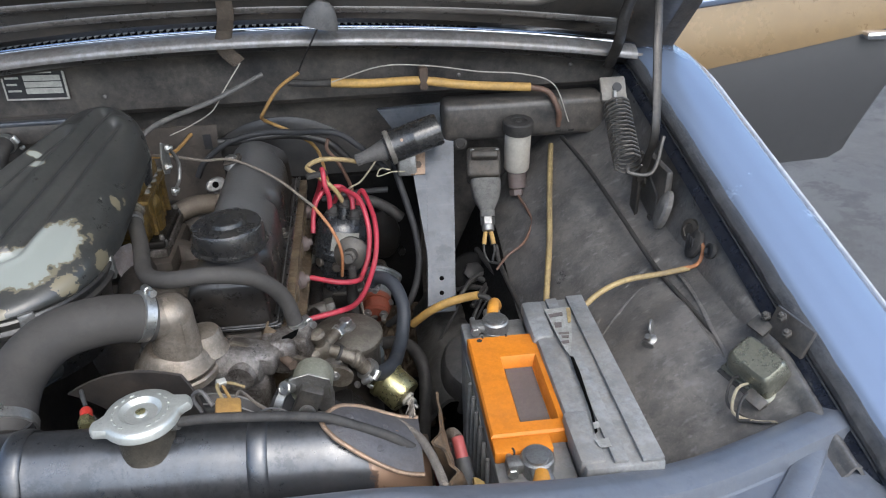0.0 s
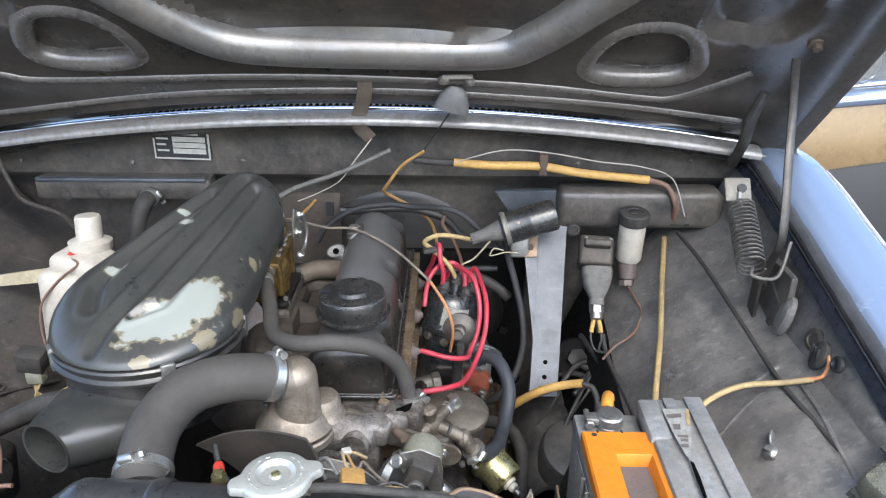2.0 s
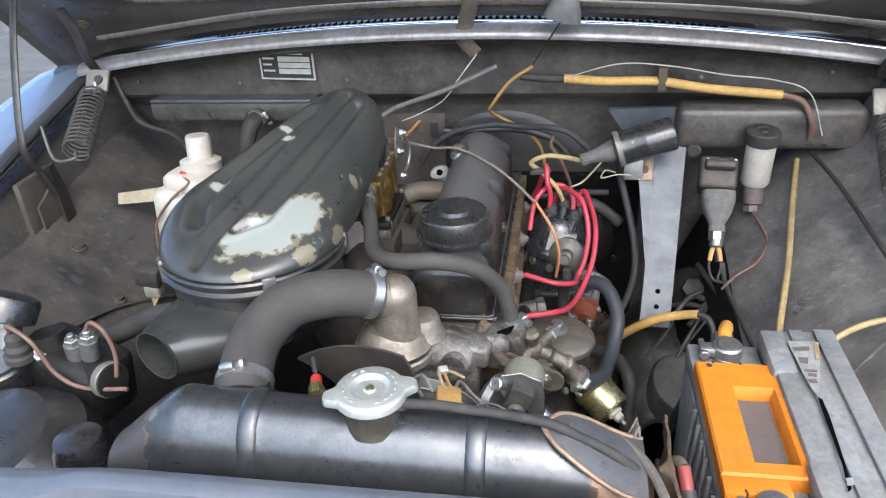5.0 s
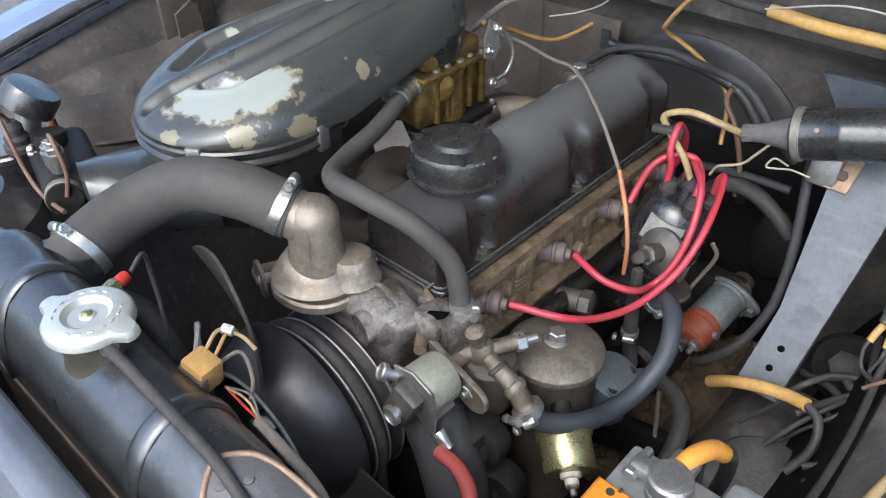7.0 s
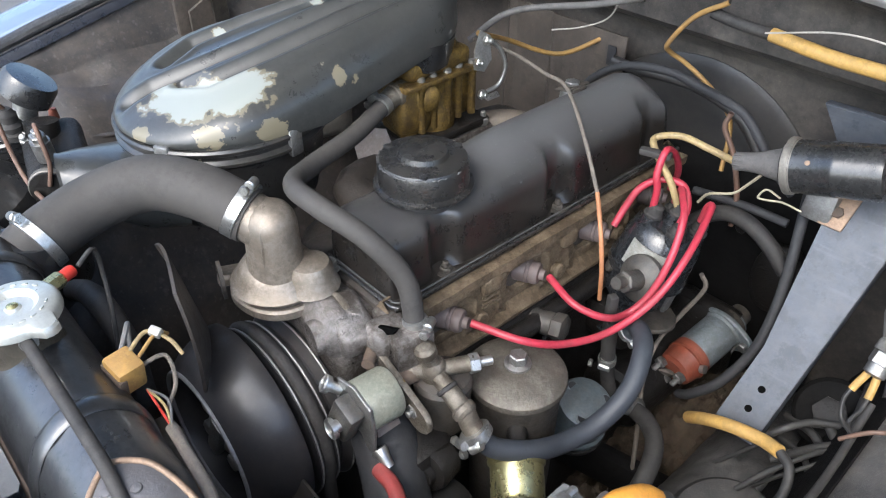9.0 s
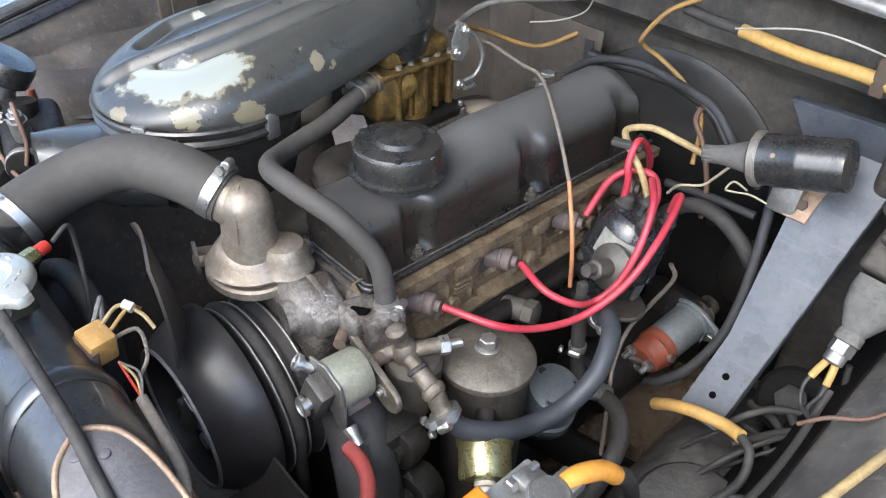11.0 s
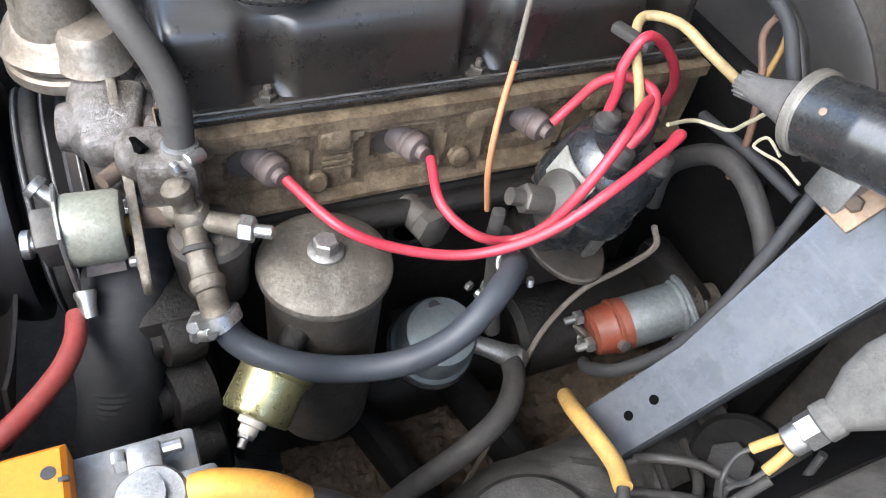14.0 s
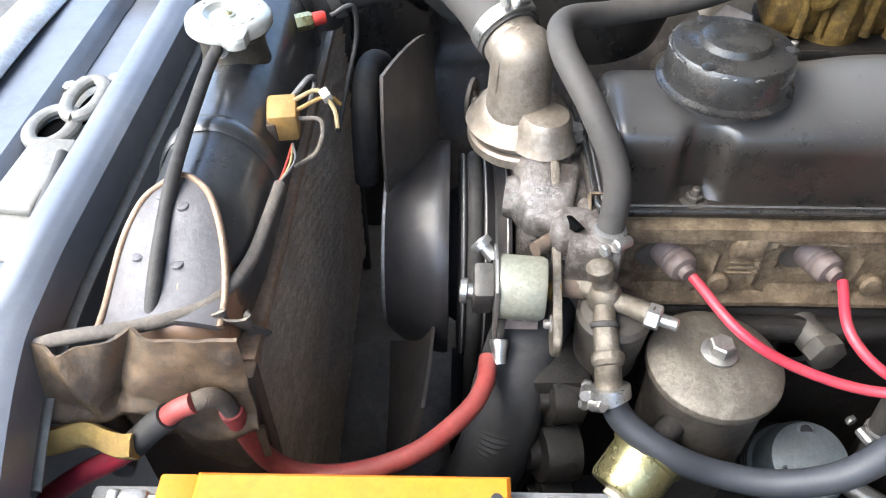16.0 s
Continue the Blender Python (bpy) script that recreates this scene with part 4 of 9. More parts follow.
lamp = thing("hood_lamp", (0.143, 1.02, 1.13), "small grey under-hood lamp on a bare metal hinge bracket", "lamp")
lm = M()
box(lm, (0.144, 1.040, 1.142), (0.042, 0.02, 0.007), 0.002, turn(-20, 0, 8))
lathe(lm, (0.127, 1.034, 1.137), (0, -0.3, 1), [(0.007, 0), (0.008, 0.003), (0.008, 0.006), (0.004, 0.008)], 14)
lathe(lm, (0.162, 1.038, 1.134), (0, -0.3, 1), [(0.006, 0), (0.007, 0.003), (0.007, 0.006), (0.004, 0.008)], 14)
part("bracket", lm, BRACKET, lamp)
shade = M()
lathe(shade, (0.145, 1.040, 1.130), (-0.25, 0.1, -1), [(0.008, 0), (0.015, 0.006), (0.021, 0.018), (0.024, 0.030), (0.0245, 0.034), (0.022, 0.033), (0.0, 0.022)], 24, 1.0, 0.45)
part("shade", shade, LAMPGREY, lamp)

# hood springs, their brackets and the folding stays
for s in (1, -1):
    st = thing("hood_spring", (s * 0.5, 0.9, 0.96), "dark coil spring hooked between hood hinge bracket and stay", "spring", "hood springs")
    a, b = (Vector((0.506, 0.930, 1.004)), Vector((0.497, 0.845, 0.958))) if s > 0 else (Vector((-0.489, 0.966, 1.026)), Vector((-0.466, 0.866, 0.983)))
    x, y, z = frame_of(b - a)
    L = (b - a).length
    turns, pts = 15, []
    for i in range(turns * 10 + 1):
        t = i / (turns * 10)
        an = 2 * math.pi * turns * t
        pts.append(a + z * L * t + x * (0.0165 * math.cos(an)) + y * (0.0165 * math.sin(an)))
    c = M()
    tube(c, pts, 0.0015, 6, 1, smooth=False)
    part("coil", c, SPRING, st)
    k = M()
    tube(k, [a + x * 0.0, a - z * 0.012, a - z * 0.02 + y * 0.006], 0.0025, 6)
    part("hook", k, STEEL, st)
    k = M()
    tube(k, [b, b + z * 0.012, b + z * 0.016 + Vector((s * 0.03, 0.006, 0.0)), b + Vector((s * 0.045, 0.01, 0.03))], 0.0024, 6)
    part("hook", k, SPRING, st)
    br = M()
    box(br, a - z * 0.022 + Vector((0, 0.004, 0.004)), (0.034, 0.006, 0.032), 0.003, turn(-35, 0, 0))
    part("bracket", br, BRACKET, st, "bare metal spring bracket")
    br = M()
    lathe(br, a - z * 0.024 + Vector((0.004, -0.0005, 0.006)), (0, -0.8, 0.6), [(0.006, -0.001), (0.006, 0.0015), (0.0, 0.0016)], 14)
    part("bracket_slot", br, INK, st)
    stay = thing("hood_stay", (s * 0.53, 0.88, 0.93), "dark flat steel folding hood stay", "hood stay", "hood stays")
    q = M()
    tube(q, [(s * 0.530, 0.885, 0.918), (s * 0.532, 0.872, 0.955), (s * 0.532, 0.858, 0.995), (s * 0.540, 0.900, 1.085), (s * 0.552, 0.945, 1.145), (s * 0.562, 0.978, 1.180)], 0.0055, 8, 5, flat=0.4)
    part("arm", q, STAYBLACK, stay)
    h = M()
    prism(h, [(0, 0), (0.05, 0.005), (0.055, 0.05), (0.03, 0.075), (0.0, 0.06)], (s * 0.545, 0.86, 0.845), (0, 1, 0), (0, 0, 1), 0.004 * s if s > 0 else 0.004)
    box(h, (s * 0.552, 0.880, 0.895), (0.010, 0.072, 0.100), 0.004)
    part("hinge_plate", h, MUD_PANEL if s < 0 else BAY, stay)
    h = M()
    prism(h, [(0, 0), (0.012, -0.006), (0.022, 0.004), (0.020, 0.050), (0.008, 0.092), (-0.002, 0.090)], (s * 0.531, 0.892, 0.862), (0, 1, 0), (0, 0, 1), 0.004 * s, 0.0006)
    part("link_arm", h, STAYBLACK, stay)
    for by, bz in ((0.873, 0.866), (0.905, 0.905)):
        n_ = M()
        hexnut(n_, (s * 0.548, by, bz), (-s, 0, 0.2), 0.007, 0.006)
        part("nut", n_, CAN, stay)
    p = M()
    tube(p, [(s * 0.545, 1.085, 1.01), (s * 0.548, 1.06, 1.05), (s * 0.552, 1.055, 1.09), (s * 0.56, 1.045, 1.125)], 0.009, 8, 5, flat=0.5)
    part("hinge_arm", p, STAYBLACK, stay)

# the open front door seen past the wing, with its mirror
side_b = M()
box(side_b, (0.655, 1.50, 0.46), (0.10, 0.52, 0.80), 0.02)
solo("body_side", side_b, BLUE, "blue body side between wing and door", "body side", kind="structure")
door = thing("car_door", (1.15, 1.75, 0.5), "open front door, its reflections painted dark grey and bronze, blue shoulder", "car door")
dm = M()


def door_face(u, v):
    zb = 0.505 + 0.03 * u + 0.10 * smooth(0.93, 1.0, u)
    x = 0.78 + 0.68 * u + 0.10 * v * u
    return (x, 1.75 - 0.03 * math.sin(math.pi * v), zb + (0.935 + 0.075 * u - zb) * v)


for hz in (0.62, 0.82):
    dh = M()
    box(dh, (0.74, 1.735, hz), (0.10, 0.05, 0.05), 0.006)
    part("hinge", dh, BLOCK, door)
# The door's reflections are painted: a bronze band over a dark grey one.
part("lower_panel", sheet(dm, lambda u, v: door_face(u, (0.60 + 0.14 * u) * v), 20, 16, 0.03), DOORLOW, door, "lower door skin painted dark grey for its shade")
part("upper_panel", sheet(M(), lambda u, v: Vector(door_face(u, (0.60 + 0.14 * u) + (0.40 - 0.14 * u) * v)) - Vector((0, 0.003, 0)), 20, 10, 0.03), BRONZE, door, "upper door skin with a bronze reflection painted in")
dt = M()
tube(dt, [door_face(u, 1.0) for u in (0.0, 0.25, 0.5, 0.75, 1.0)], 0.020, 10, 4, flat=0.9)
part("belt_line", dt, BLUE, door, "blue painted door shoulder")
dc = M()
tube(dc, [Vector(door_face(u, 1.0)) + Vector((0, 0.0, 0.03)) for u in (0.2, 0.5, 0.75, 1.0)], 0.008, 8, 4)
part("window_trim", dc, CHROME, door, "chrome window trim")
dh = M()
box(dh, (1.42, 1.715, 0.86), (0.07, 0.03, 0.02), 0.008)
part("handle", dh, CHROME, door, "chrome door handle")
mir = thing("door_mirror", (0.98, 1.70, 0.99), "chrome door mirror on the car door", "mirror")
mm = M()
lathe(mm, (1.035, 1.72, 1.05), (0.3, -1, 0.1), [(0.03, -0.05), (0.05, -0.03), (0.055, 0.0), (0.05, 0.004)], 24, 1.25, 0.85)
part("shell", mm, CHROME, mir)
ms = M()
tube(ms, [(0.985, 1.75, 0.965), (0.99, 1.745, 1.0), (1.02, 1.735, 1.03)], 0.014, 10)
part("stem", ms, CHROME, mir)

# ---- engine ----
block = thing("engine_block", (0.02, 0.9, 0.40), "greasy dark engine block and sump", "engine block")
b = M()
box(b, (0.020, 0.905, 0.66), (0.15, 0.40, 0.25), 0.012)
box(b, (0.020, 0.90, 0.47), (0.20, 0.36, 0.14), 0.03, seg=3)
part("casting", b, BLOCK, block)
for i in range(4):
    b = M()
    lathe(b, (0.094, 0.775 + 0.098 * i, 0.745), (1, 0, 0), [(0.022, -0.004), (0.022, 0.003), (0.017, 0.004), (0.015, 0.001), (0.0, 0.001)], 20)
    part("core_plug", b, BLOCK, block)
b = M()
tube(b, [(0.098, 0.73, 0.770), (0.100, 0.85, 0.770), (0.100, 0.97, 0.770), (0.098, 1.09, 0.770)], 0.010, 10, 4)
part("block_rail", b, BLOCK, block)
b = M()
lathe(b, (0.095, 0.868, 0.768), (1, 0.25, 0.1), [(0.012, -0.005), (0.012, 0.02), (0.010, 0.022)], 14)
hexnut(b, (0.115, 0.873, 0.77), (1, 0.25, 0.1), 0.014, 0.012)
part("oil_sender_plug", b, SPRING, block)

head = thing("cylinder_head", (0.01, 0.9, 0.785), "oily tan cast cylinder head with four spark plug recesses", "cylinder head")


def head_face(u, v):
    """Plug side of the head: recesses round the plugs, a rail above and below."""
    y, z = 0.708 + 0.40 * u, 0.787 + 0.068 * v
    x = 0.084
    for i in range(4):
        py = 0.757 + 0.097 * i
        q = math.hypot((y - py - 0.001) / 0.0165, (z - 0.8195) / 0.0150)
        x -= 0.017 * (1 - smooth(0.62, 1.0, q))
        pocket = (abs((y - py - 0.004) / 0.034) ** 4 + abs((z - 0.8165) / 0.0235) ** 4) ** 0.25
        x += 0.0032 * math.exp(-((pocket - 1) / 0.07) ** 2) - 0.003 * (1 - smooth(0.86, 0.96, pocket))
    x += 0.006 * smooth(0.80, 0.86, v) + 0.010 * smooth(0.10, 0.04, v)
    x += 0.0015 * noise.noise(Vector((y * 40, z * 40, 2.0)))
    return (x, y, z)


part("plug_side", sheet(M(), head_face, 110, 22, 0.03), HEAD, head)
b = M()
box(b, (0.008, 0.908, 0.820), (0.135, 0.398, 0.066), 0.006)
part("casting", b, MANIFOLD, head)
for i, py in enumerate((0.80, 0.905, 1.0)):
    b = M()
    lathe(b, (0.084, py, 0.803), (1, 0, 0.2), [(0.008, -0.004), (0.008, 0.006), (0.006, 0.008), (0.0, 0.0082)], 14)
    part("stud_boss", b, HEAD, head)
    b = M()
    box(b, (0.087, py + 0.012, 0.838), (0.008, 0.022, 0.018), 0.004)
    part("rail_lug", b, HEAD, head)
b = M()
for k in range(5):
    box(b, (0.0855, 0.815 + 0.0001 * k, 0.832 - 0.005 * k), (0.003, 0.022, 0.0022), 0.0008)
part("cast_mark", b, HEAD, head)

CAPBLACK = surf("chipped_cap_enamel", (0.012, 0.0125, 0.014), (0.024, 0.024, 0.023), 0.22, 0, 20, 0.1, 0.25, (0.08, 0.07, 0.055), coat=0.5, chip=0.2, chip_col=(0.34, 0.32, 0.27))

# valve cover: barrel top, stepped shoulder on the plug side, notches at the nuts
cover = thing("valve_cover", (0.03, 0.9, 0.858), "worn black enamel valve cover with stepped shoulder", "valve cover")
NUTS = (0.774, 0.917, 1.060)


def cover_ring(y, k):
    """Section at y: a square-shouldered box in front, a barrel with a low shoulder behind; k rounds the ends."""
    notch = sum(math.exp(-((y - q) / 0.014) ** 4) for q in NUTS)
    f = smooth(0.785, 0.890, y)
    top = 0.9365
    n3 = 0.012 * notch
    barrel = [(-0.014, 0.860), (-0.0145, 0.876), (-0.0135, 0.893), (-0.010, 0.910), (-0.003, 0.924), (0.006, 0.9325), (0.018, top), (0.031, 0.9355), (0.043, 0.931),
              (0.053 - 0.1 * n3, 0.9255), (0.060 - 0.45 * n3, 0.921 - 0.15 * n3), (0.0655 - 0.8 * n3, 0.916 - 0.4 * n3), (0.0685 - n3, 0.909 - 0.5 * n3), (0.0697 - n3, 0.900), (0.0703 - n3, 0.890), (0.0706 - n3, 0.878), (0.071 - n3, 0.868), (0.0715, 0.860)]
    n2 = 0.010 * notch
    front = [(-0.014, 0.860), (-0.0142, 0.874), (-0.0138, 0.890), (-0.0125, 0.902), (-0.008, 0.9105), (0.000, 0.9145), (0.014, 0.916), (0.030, 0.9165), (0.044, 0.916),
             (0.0555 - n2 * 0.6, 0.9152), (0.0625 - n2 * 0.8, 0.9132), (0.0665 - n2, 0.909), (0.0678 - n2, 0.903), (0.0687 - n2, 0.894), (0.0695 - n2, 0.885), (0.070 - n2, 0.876), (0.0705 - n2, 0.867), (0.0715, 0.860)]
    cx = 0.028
    out = []
    for (ax, az), (bx, bz) in zip(front, barrel):
        x, z = ax + (bx - ax) * f, az + (bz - az) * f
        out.append((cx + (x - cx) * (1 - 0.5 * k), y, 0.860 + (z - 0.860) * (1 - k)))
    return out


ys = [(0.7165, 0.16), (0.7168, 0.11), (0.718, 0.065), (0.7205, 0.030), (0.7245, 0.010), (0.730, 0.0), (0.74, 0.0)]
ys += [(0.74 + 0.33 * i / 110, 0.0) for i in range(1, 110)] + [(1.070, 0.0), (1.082, 0.04), (1.090, 0.14), (1.095, 0.34), (1.097, 0.6)]
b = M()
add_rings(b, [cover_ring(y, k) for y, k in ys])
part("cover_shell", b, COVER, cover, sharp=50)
b = M()
rngd = random.Random(31)
for k in range(70):
    y = rngd.choice((rngd.uniform(0.80, 0.90), rngd.uniform(0.84, 0.96), rngd.uniform(0.74, 1.05)))
    ring = cover_ring(y, 0.0)
    q = rngd.randrange(7, 12)
    e = rngd.random()
    at = Vector(ring[q]) * (1 - e) + Vector(ring[q + 1]) * e
    rd = rngd.uniform(0.0004, 0.0011)
    bmesh.ops.create_icosphere(b, subdivisions=1, radius=rd, matrix=Matrix.Translation(at) @ Matrix.Diagonal((1.0, 1.0, 0.6, 1.0)))
part("oil_droplets", b, COVER, cover, "small dark oil droplets")["kind"] = "stuff"
b = M()
prism(b, [(-0.020, 0.712), (0.079, 0.712), (0.079, 1.102), (-0.020, 1.102)], (0, 0, 0.8545), (1, 0, 0), (0, 1, 0), 0.0075, 0.002)
part("flange", b, COVER, cover)
b = M()
tube(b, [(-0.020, 0.7115, 0.8612), (0.02, 0.7115, 0.8612), (0.066, 0.7115, 0.8612), (0.0765, 0.7135, 0.8612), (0.0795, 0.724, 0.8612), (0.0795, 0.80, 0.8612), (0.0795, 0.95, 0.8612), (0.0795, 1.103, 0.8612)], 0.0020, 10, 4)
part("rolled_edge", b, CAPBLACK, cover)
b = M()
tube(b, [(-0.016, 0.7150, 0.8622), (0.02, 0.7150, 0.8622), (0.064, 0.7150, 0.8622), (0.0730, 0.7170, 0.8622), (0.0755, 0.727, 0.8622), (0.0755, 0.80, 0.8622), (0.0755, 0.95, 0.8622), (0.0755, 1.10, 0.8622)], 0.0009, 8, 4)
part("pressed_bead", b, RADBEAD, cover, "worn inner bead of the flange")
for q in NUTS[:2]:
    b = M()
    lathe(b, (0.0695, q, 0.861), (0, 0, 1), [(0.009, 0), (0.009, 0.0015), (0.006, 0.002)], 16)
    hexnut(b, (0.0695, q, 0.8625), (0, 0, 1), 0.0055, 0.005, 0.004)
    part("nut", b, CAN, cover)
b = M()
box(b, (0.003, 1.006, 0.9365), (0.020, 0.030, 0.003), 0.001, turn(0, -12, 0))
box(b, (0.014, 1.004, 0.930), (0.003, 0.020, 0.018), 0.001)
part("clip_bracket", b, MANIFOLD, cover, "folded metal clip bracket")
b = M()
lathe(b, (0.003, 1.006, 0.925), (0, 0, 1), [(0.012, 0), (0.011, 0.006), (0.010, 0.009)], 18)
hexnut(b, (0.003, 1.006, 0.934), (0, 0, 1), 0.008, 0.008)
part("stud_nut", b, STEEL, cover)

filler = thing("oil_filler_cap", (0.0275, 0.787, 0.921), "round worn black oil filler cap with raised centre", "oil cap")
b = M()
lathe(b, (0.0275, 0.787, 0.9225), (0, 0, 1), [(0.030, 0), (0.0405, 0.001), (0.0415, 0.003), (0.0405, 0.005), (0.0385, 0.006), (0.0382, 0.024), (0.0362, 0.0275),
                                              (0.030, 0.0285), (0.0225, 0.029), (0.0215, 0.0295), (0.020, 0.0335), (0.017, 0.035), (0.0, 0.0355)], 48)
part("cap_body", b, CAPBLACK, filler)
b = M()
lathe(b, (0.0275, 0.787, 0.9245), (0, 0, 1), [(0.0400, 0), (0.0422, 0.0008), (0.0422, 0.0024), (0.0400, 0.0032)], 48)
part("rim", b, CAPBLACK, filler)
rngc = random.Random(12)
for a0, a1 in ((-150, -118), (-112, -84), (-80, -62), (-52, -38), (-30, -12), (5, 12), (170, 185)):
    pts = []
    for i in range(9):
        a = radians(a0 + (a1 - a0) * i / 8)
        r = 0.0374 + 0.0008 * rngc.random()
        pts.append((0.0275 + r * math.cos(a), 0.787 + r * math.sin(a), 0.9478 + 0.0012 * rngc.random()))
    b = M()
    tube(b, pts, 0.0007, 6, 2, flat=0.6)
    part("worn_edge", b, RADBEAD, filler, "paint worn to bare metal")
for a in (200, 320, 80):
    b = M()
    lathe(b, (0.0275 + 0.0335 * math.cos(radians(a)), 0.787 + 0.0335 * math.sin(radians(a)), 0.9495), (0, 0, 1), [(0.004, 0), (0.004, 0.0015), (0.002, 0.0025)], 12)
    part("pressed_dot", b, BLACK, filler)

b = M()
lathe(b, (0.0275, 0.787, 0.912), (0, 0, 1), [(0.030, 0), (0.031, 0.004), (0.031, 0.012)], 32)
part("neck", b, COVER, filler)

# spark plug boots and ignition leads
for i in range(4):
    py = 0.760 + 0.0975 * i
    bt = thing("spark_plug_boot", (0.07, py, 0.82), "grey-brown rubber spark plug boot on the cylinder head", "plug boot", "spark plug boots")
    b = M()
    lathe(b, (0.062, py, 0.8205), (0.92, 0.38, 0.02), [(0.0105, 0), (0.0112, 0.004), (0.0112, 0.020), (0.0104, 0.0215), (0.0112, 0.0225), (0.0112, 0.0245), (0.0102, 0.0255), (0.0108, 0.0270), (0.0108, 0.0310), (0.0095, 0.0335), (0.0055, 0.0345), (0.005, 0.039)], 24)
    part("boot_body", b, BOOT, bt)
    b = M()
    lathe(b, (0.056, py - 0.002, 0.8205), (0.92, 0.38, 0.02), [(0.0118, 0), (0.0124, 0.002), (0.0118, 0.006)], 20)
    part("boot_collar", b, BOOT, bt)

RED_R = 0.0035
for nm, pts in (("a", [(0.099, 0.777, 0.821), (0.142, 0.799, 0.816), (0.158, 0.836, 0.801), (0.172, 0.88, 0.798), (0.186, 0.92, 0.821), (0.188, 0.958, 0.852), (0.176, 1.006, 0.873), (0.169, 1.013, 0.869), (0.166, 1.013, 0.852)]),
                ("b", [(0.100, 0.876, 0.819), (0.136, 0.870, 0.812), (0.160, 0.885, 0.803), (0.166, 0.911, 0.796), (0.176, 0.928, 0.816), (0.179, 0.945, 0.849), (0.171, 0.968, 0.878), (0.156, 0.988, 0.884), (0.143, 1.006, 0.880), (0.133, 1.018, 0.856)]),
                ("c", [(0.102, 0.967, 0.835), (0.104, 0.979, 0.853), (0.109, 0.988, 0.871), (0.119, 0.997, 0.882), (0.130, 1.004, 0.885), (0.145, 1.006, 0.884), (0.158, 0.996, 0.872), (0.159, 0.984, 0.852)]),
                ("d", [(0.100, 1.066, 0.835), (0.111, 1.054, 0.864), (0.117, 1.033, 0.893), (0.122, 1.003, 0.914), (0.124, 0.990, 0.895), (0.128, 0.989, 0.879), (0.1275, 0.988, 0.852)])):
    solo("ignition_lead", tube(M(), pts, RED_R, 10, 10), RED, "red silicone ignition lead from distributor to spark plug", "ignition lead", "ignition leads")
for c, rz in (((0.114, 0.998, 0.909), 20), ((0.153, 0.905, 0.797), -25)):
    b = M()
    box(b, c, (0.030, 0.009, 0.007) if rz > 0 else (0.009, 0.009, 0.032), 0.002, turn(0, 0, rz))
    solo("lead_clip", b, RUBBER, "small black plastic clip holding ignition leads", "clip", "lead clips")
solo("coil_lead", tube(M(), [(0.172, 1.052, 0.901), (0.149, 1.034, 0.914), (0.120, 1.027, 0.919), (0.101, 1.014, 0.914), (0.114, 1.001, 0.907), (0.135, 0.999, 0.886), (0.147, 1.001, 0.862)], 0.0034, 10, 10), YWIRE,
     "dirty cream-yellow high tension lead from coil to distributor", "ignition lead")

# distributor
dist = thing("distributor", (0.122, 0.975, 0.74), "black distributor with plug towers, paper label and vacuum capsule", "distributor")
DB, DT = Vector((0.122, 0.972, 0.752)), Vector((0.146, 0.994, 0.866))
DA = (DT - DB).normalized()
dx, dy, dz = frame_of(DA)
b = M()
lathe(b, DB - DA * 0.05, DA, [(0.020, 0), (0.020, 0.045), (0.031, 0.052), (0.034, 0.06), (0.034, 0.078), (0.031, 0.080)], 32)
part("body", b, DIST, dist, "grey metal distributor body")
b = M()
lathe(b, DB + DA * 0.030, DA, [(0.036, 0), (0.0405, 0.002), (0.0405, 0.010), (0.0385, 0.013), (0.0375, 0.040), (0.034, 0.052), (0.026, 0.060), (0.0, 0.064)], 40)
cap = part("cap", b, DIST, dist)
for k in range(5):
    off = (Vector((-0.018, -0.012, 0)), Vector((0.021, 0.014, 0)), Vector((-0.013, 0.020, 0)), Vector((0.014, -0.018, 0)), Vector())[k]
    off -= DA * off.dot(DA)
    h0 = 0.080 if k < 4 else 0.090
    b = M()
    lathe(b, DB + DA * h0 + off, DA, [(0.0105, 0), (0.0095, 0.010), (0.0090, 0.014)], 18)
    part("tower", b, DIST, cap)
    b = M()
    lathe(b, DB + DA * (h0 + 0.011) + off, DA, [(0.0088, 0), (0.0094, 0.001), (0.0094, 0.0035), (0.0078, 0.005), (0.0068, 0.012), (0.0042, 0.014)], 18)
    part("tower_boot", b, RUBBER, cap, "dusty black rubber tower boot")


def label_face(u, v):
    a = radians(-112 + 58 * u)
    return DB + DA * (0.047 + 0.028 * v) + (dx * math.cos(a) + dy * math.sin(a)) * (0.0390 - 0.0008 * v)


part("paper_label", sheet(M(), label_face, 12, 6, 0.0012), FLAP, dist, "grubby white paper label")
for k in range(6):
    a = radians(-76 + 2.6 * k)
    q = DB + DA * 0.056 + (dx * math.cos(a) + dy * math.sin(a)) * 0.0390
    b = M()
    box(b, q, (0.0009 + 0.0003 * (k % 2), 0.0012, 0.010), 0.0002)
    part("label_bar", b, INK, dist)
b = M()
VC = Vector((0.147, 0.938, 0.803))
VA = Vector((-0.10, -0.95, 0.32)).normalized()
lathe(b, VC - VA * 0.008, VA, [(0.010, -0.01), (0.018, 0), (0.0235, 0.003), (0.0245, 0.006), (0.0235, 0.009), (0.017, 0.013), (0.010, 0.015), (0.0095, 0.034), (0.006, 0.036), (0.006, 0.046)], 30)
part("vacuum_capsule", b, SPRING, dist, "dull steel vacuum capsule")
b = M()
hexnut(b, VC + VA * 0.018, VA, 0.0105, 0.010)
part("capsule_nut", b, SPRING, dist)
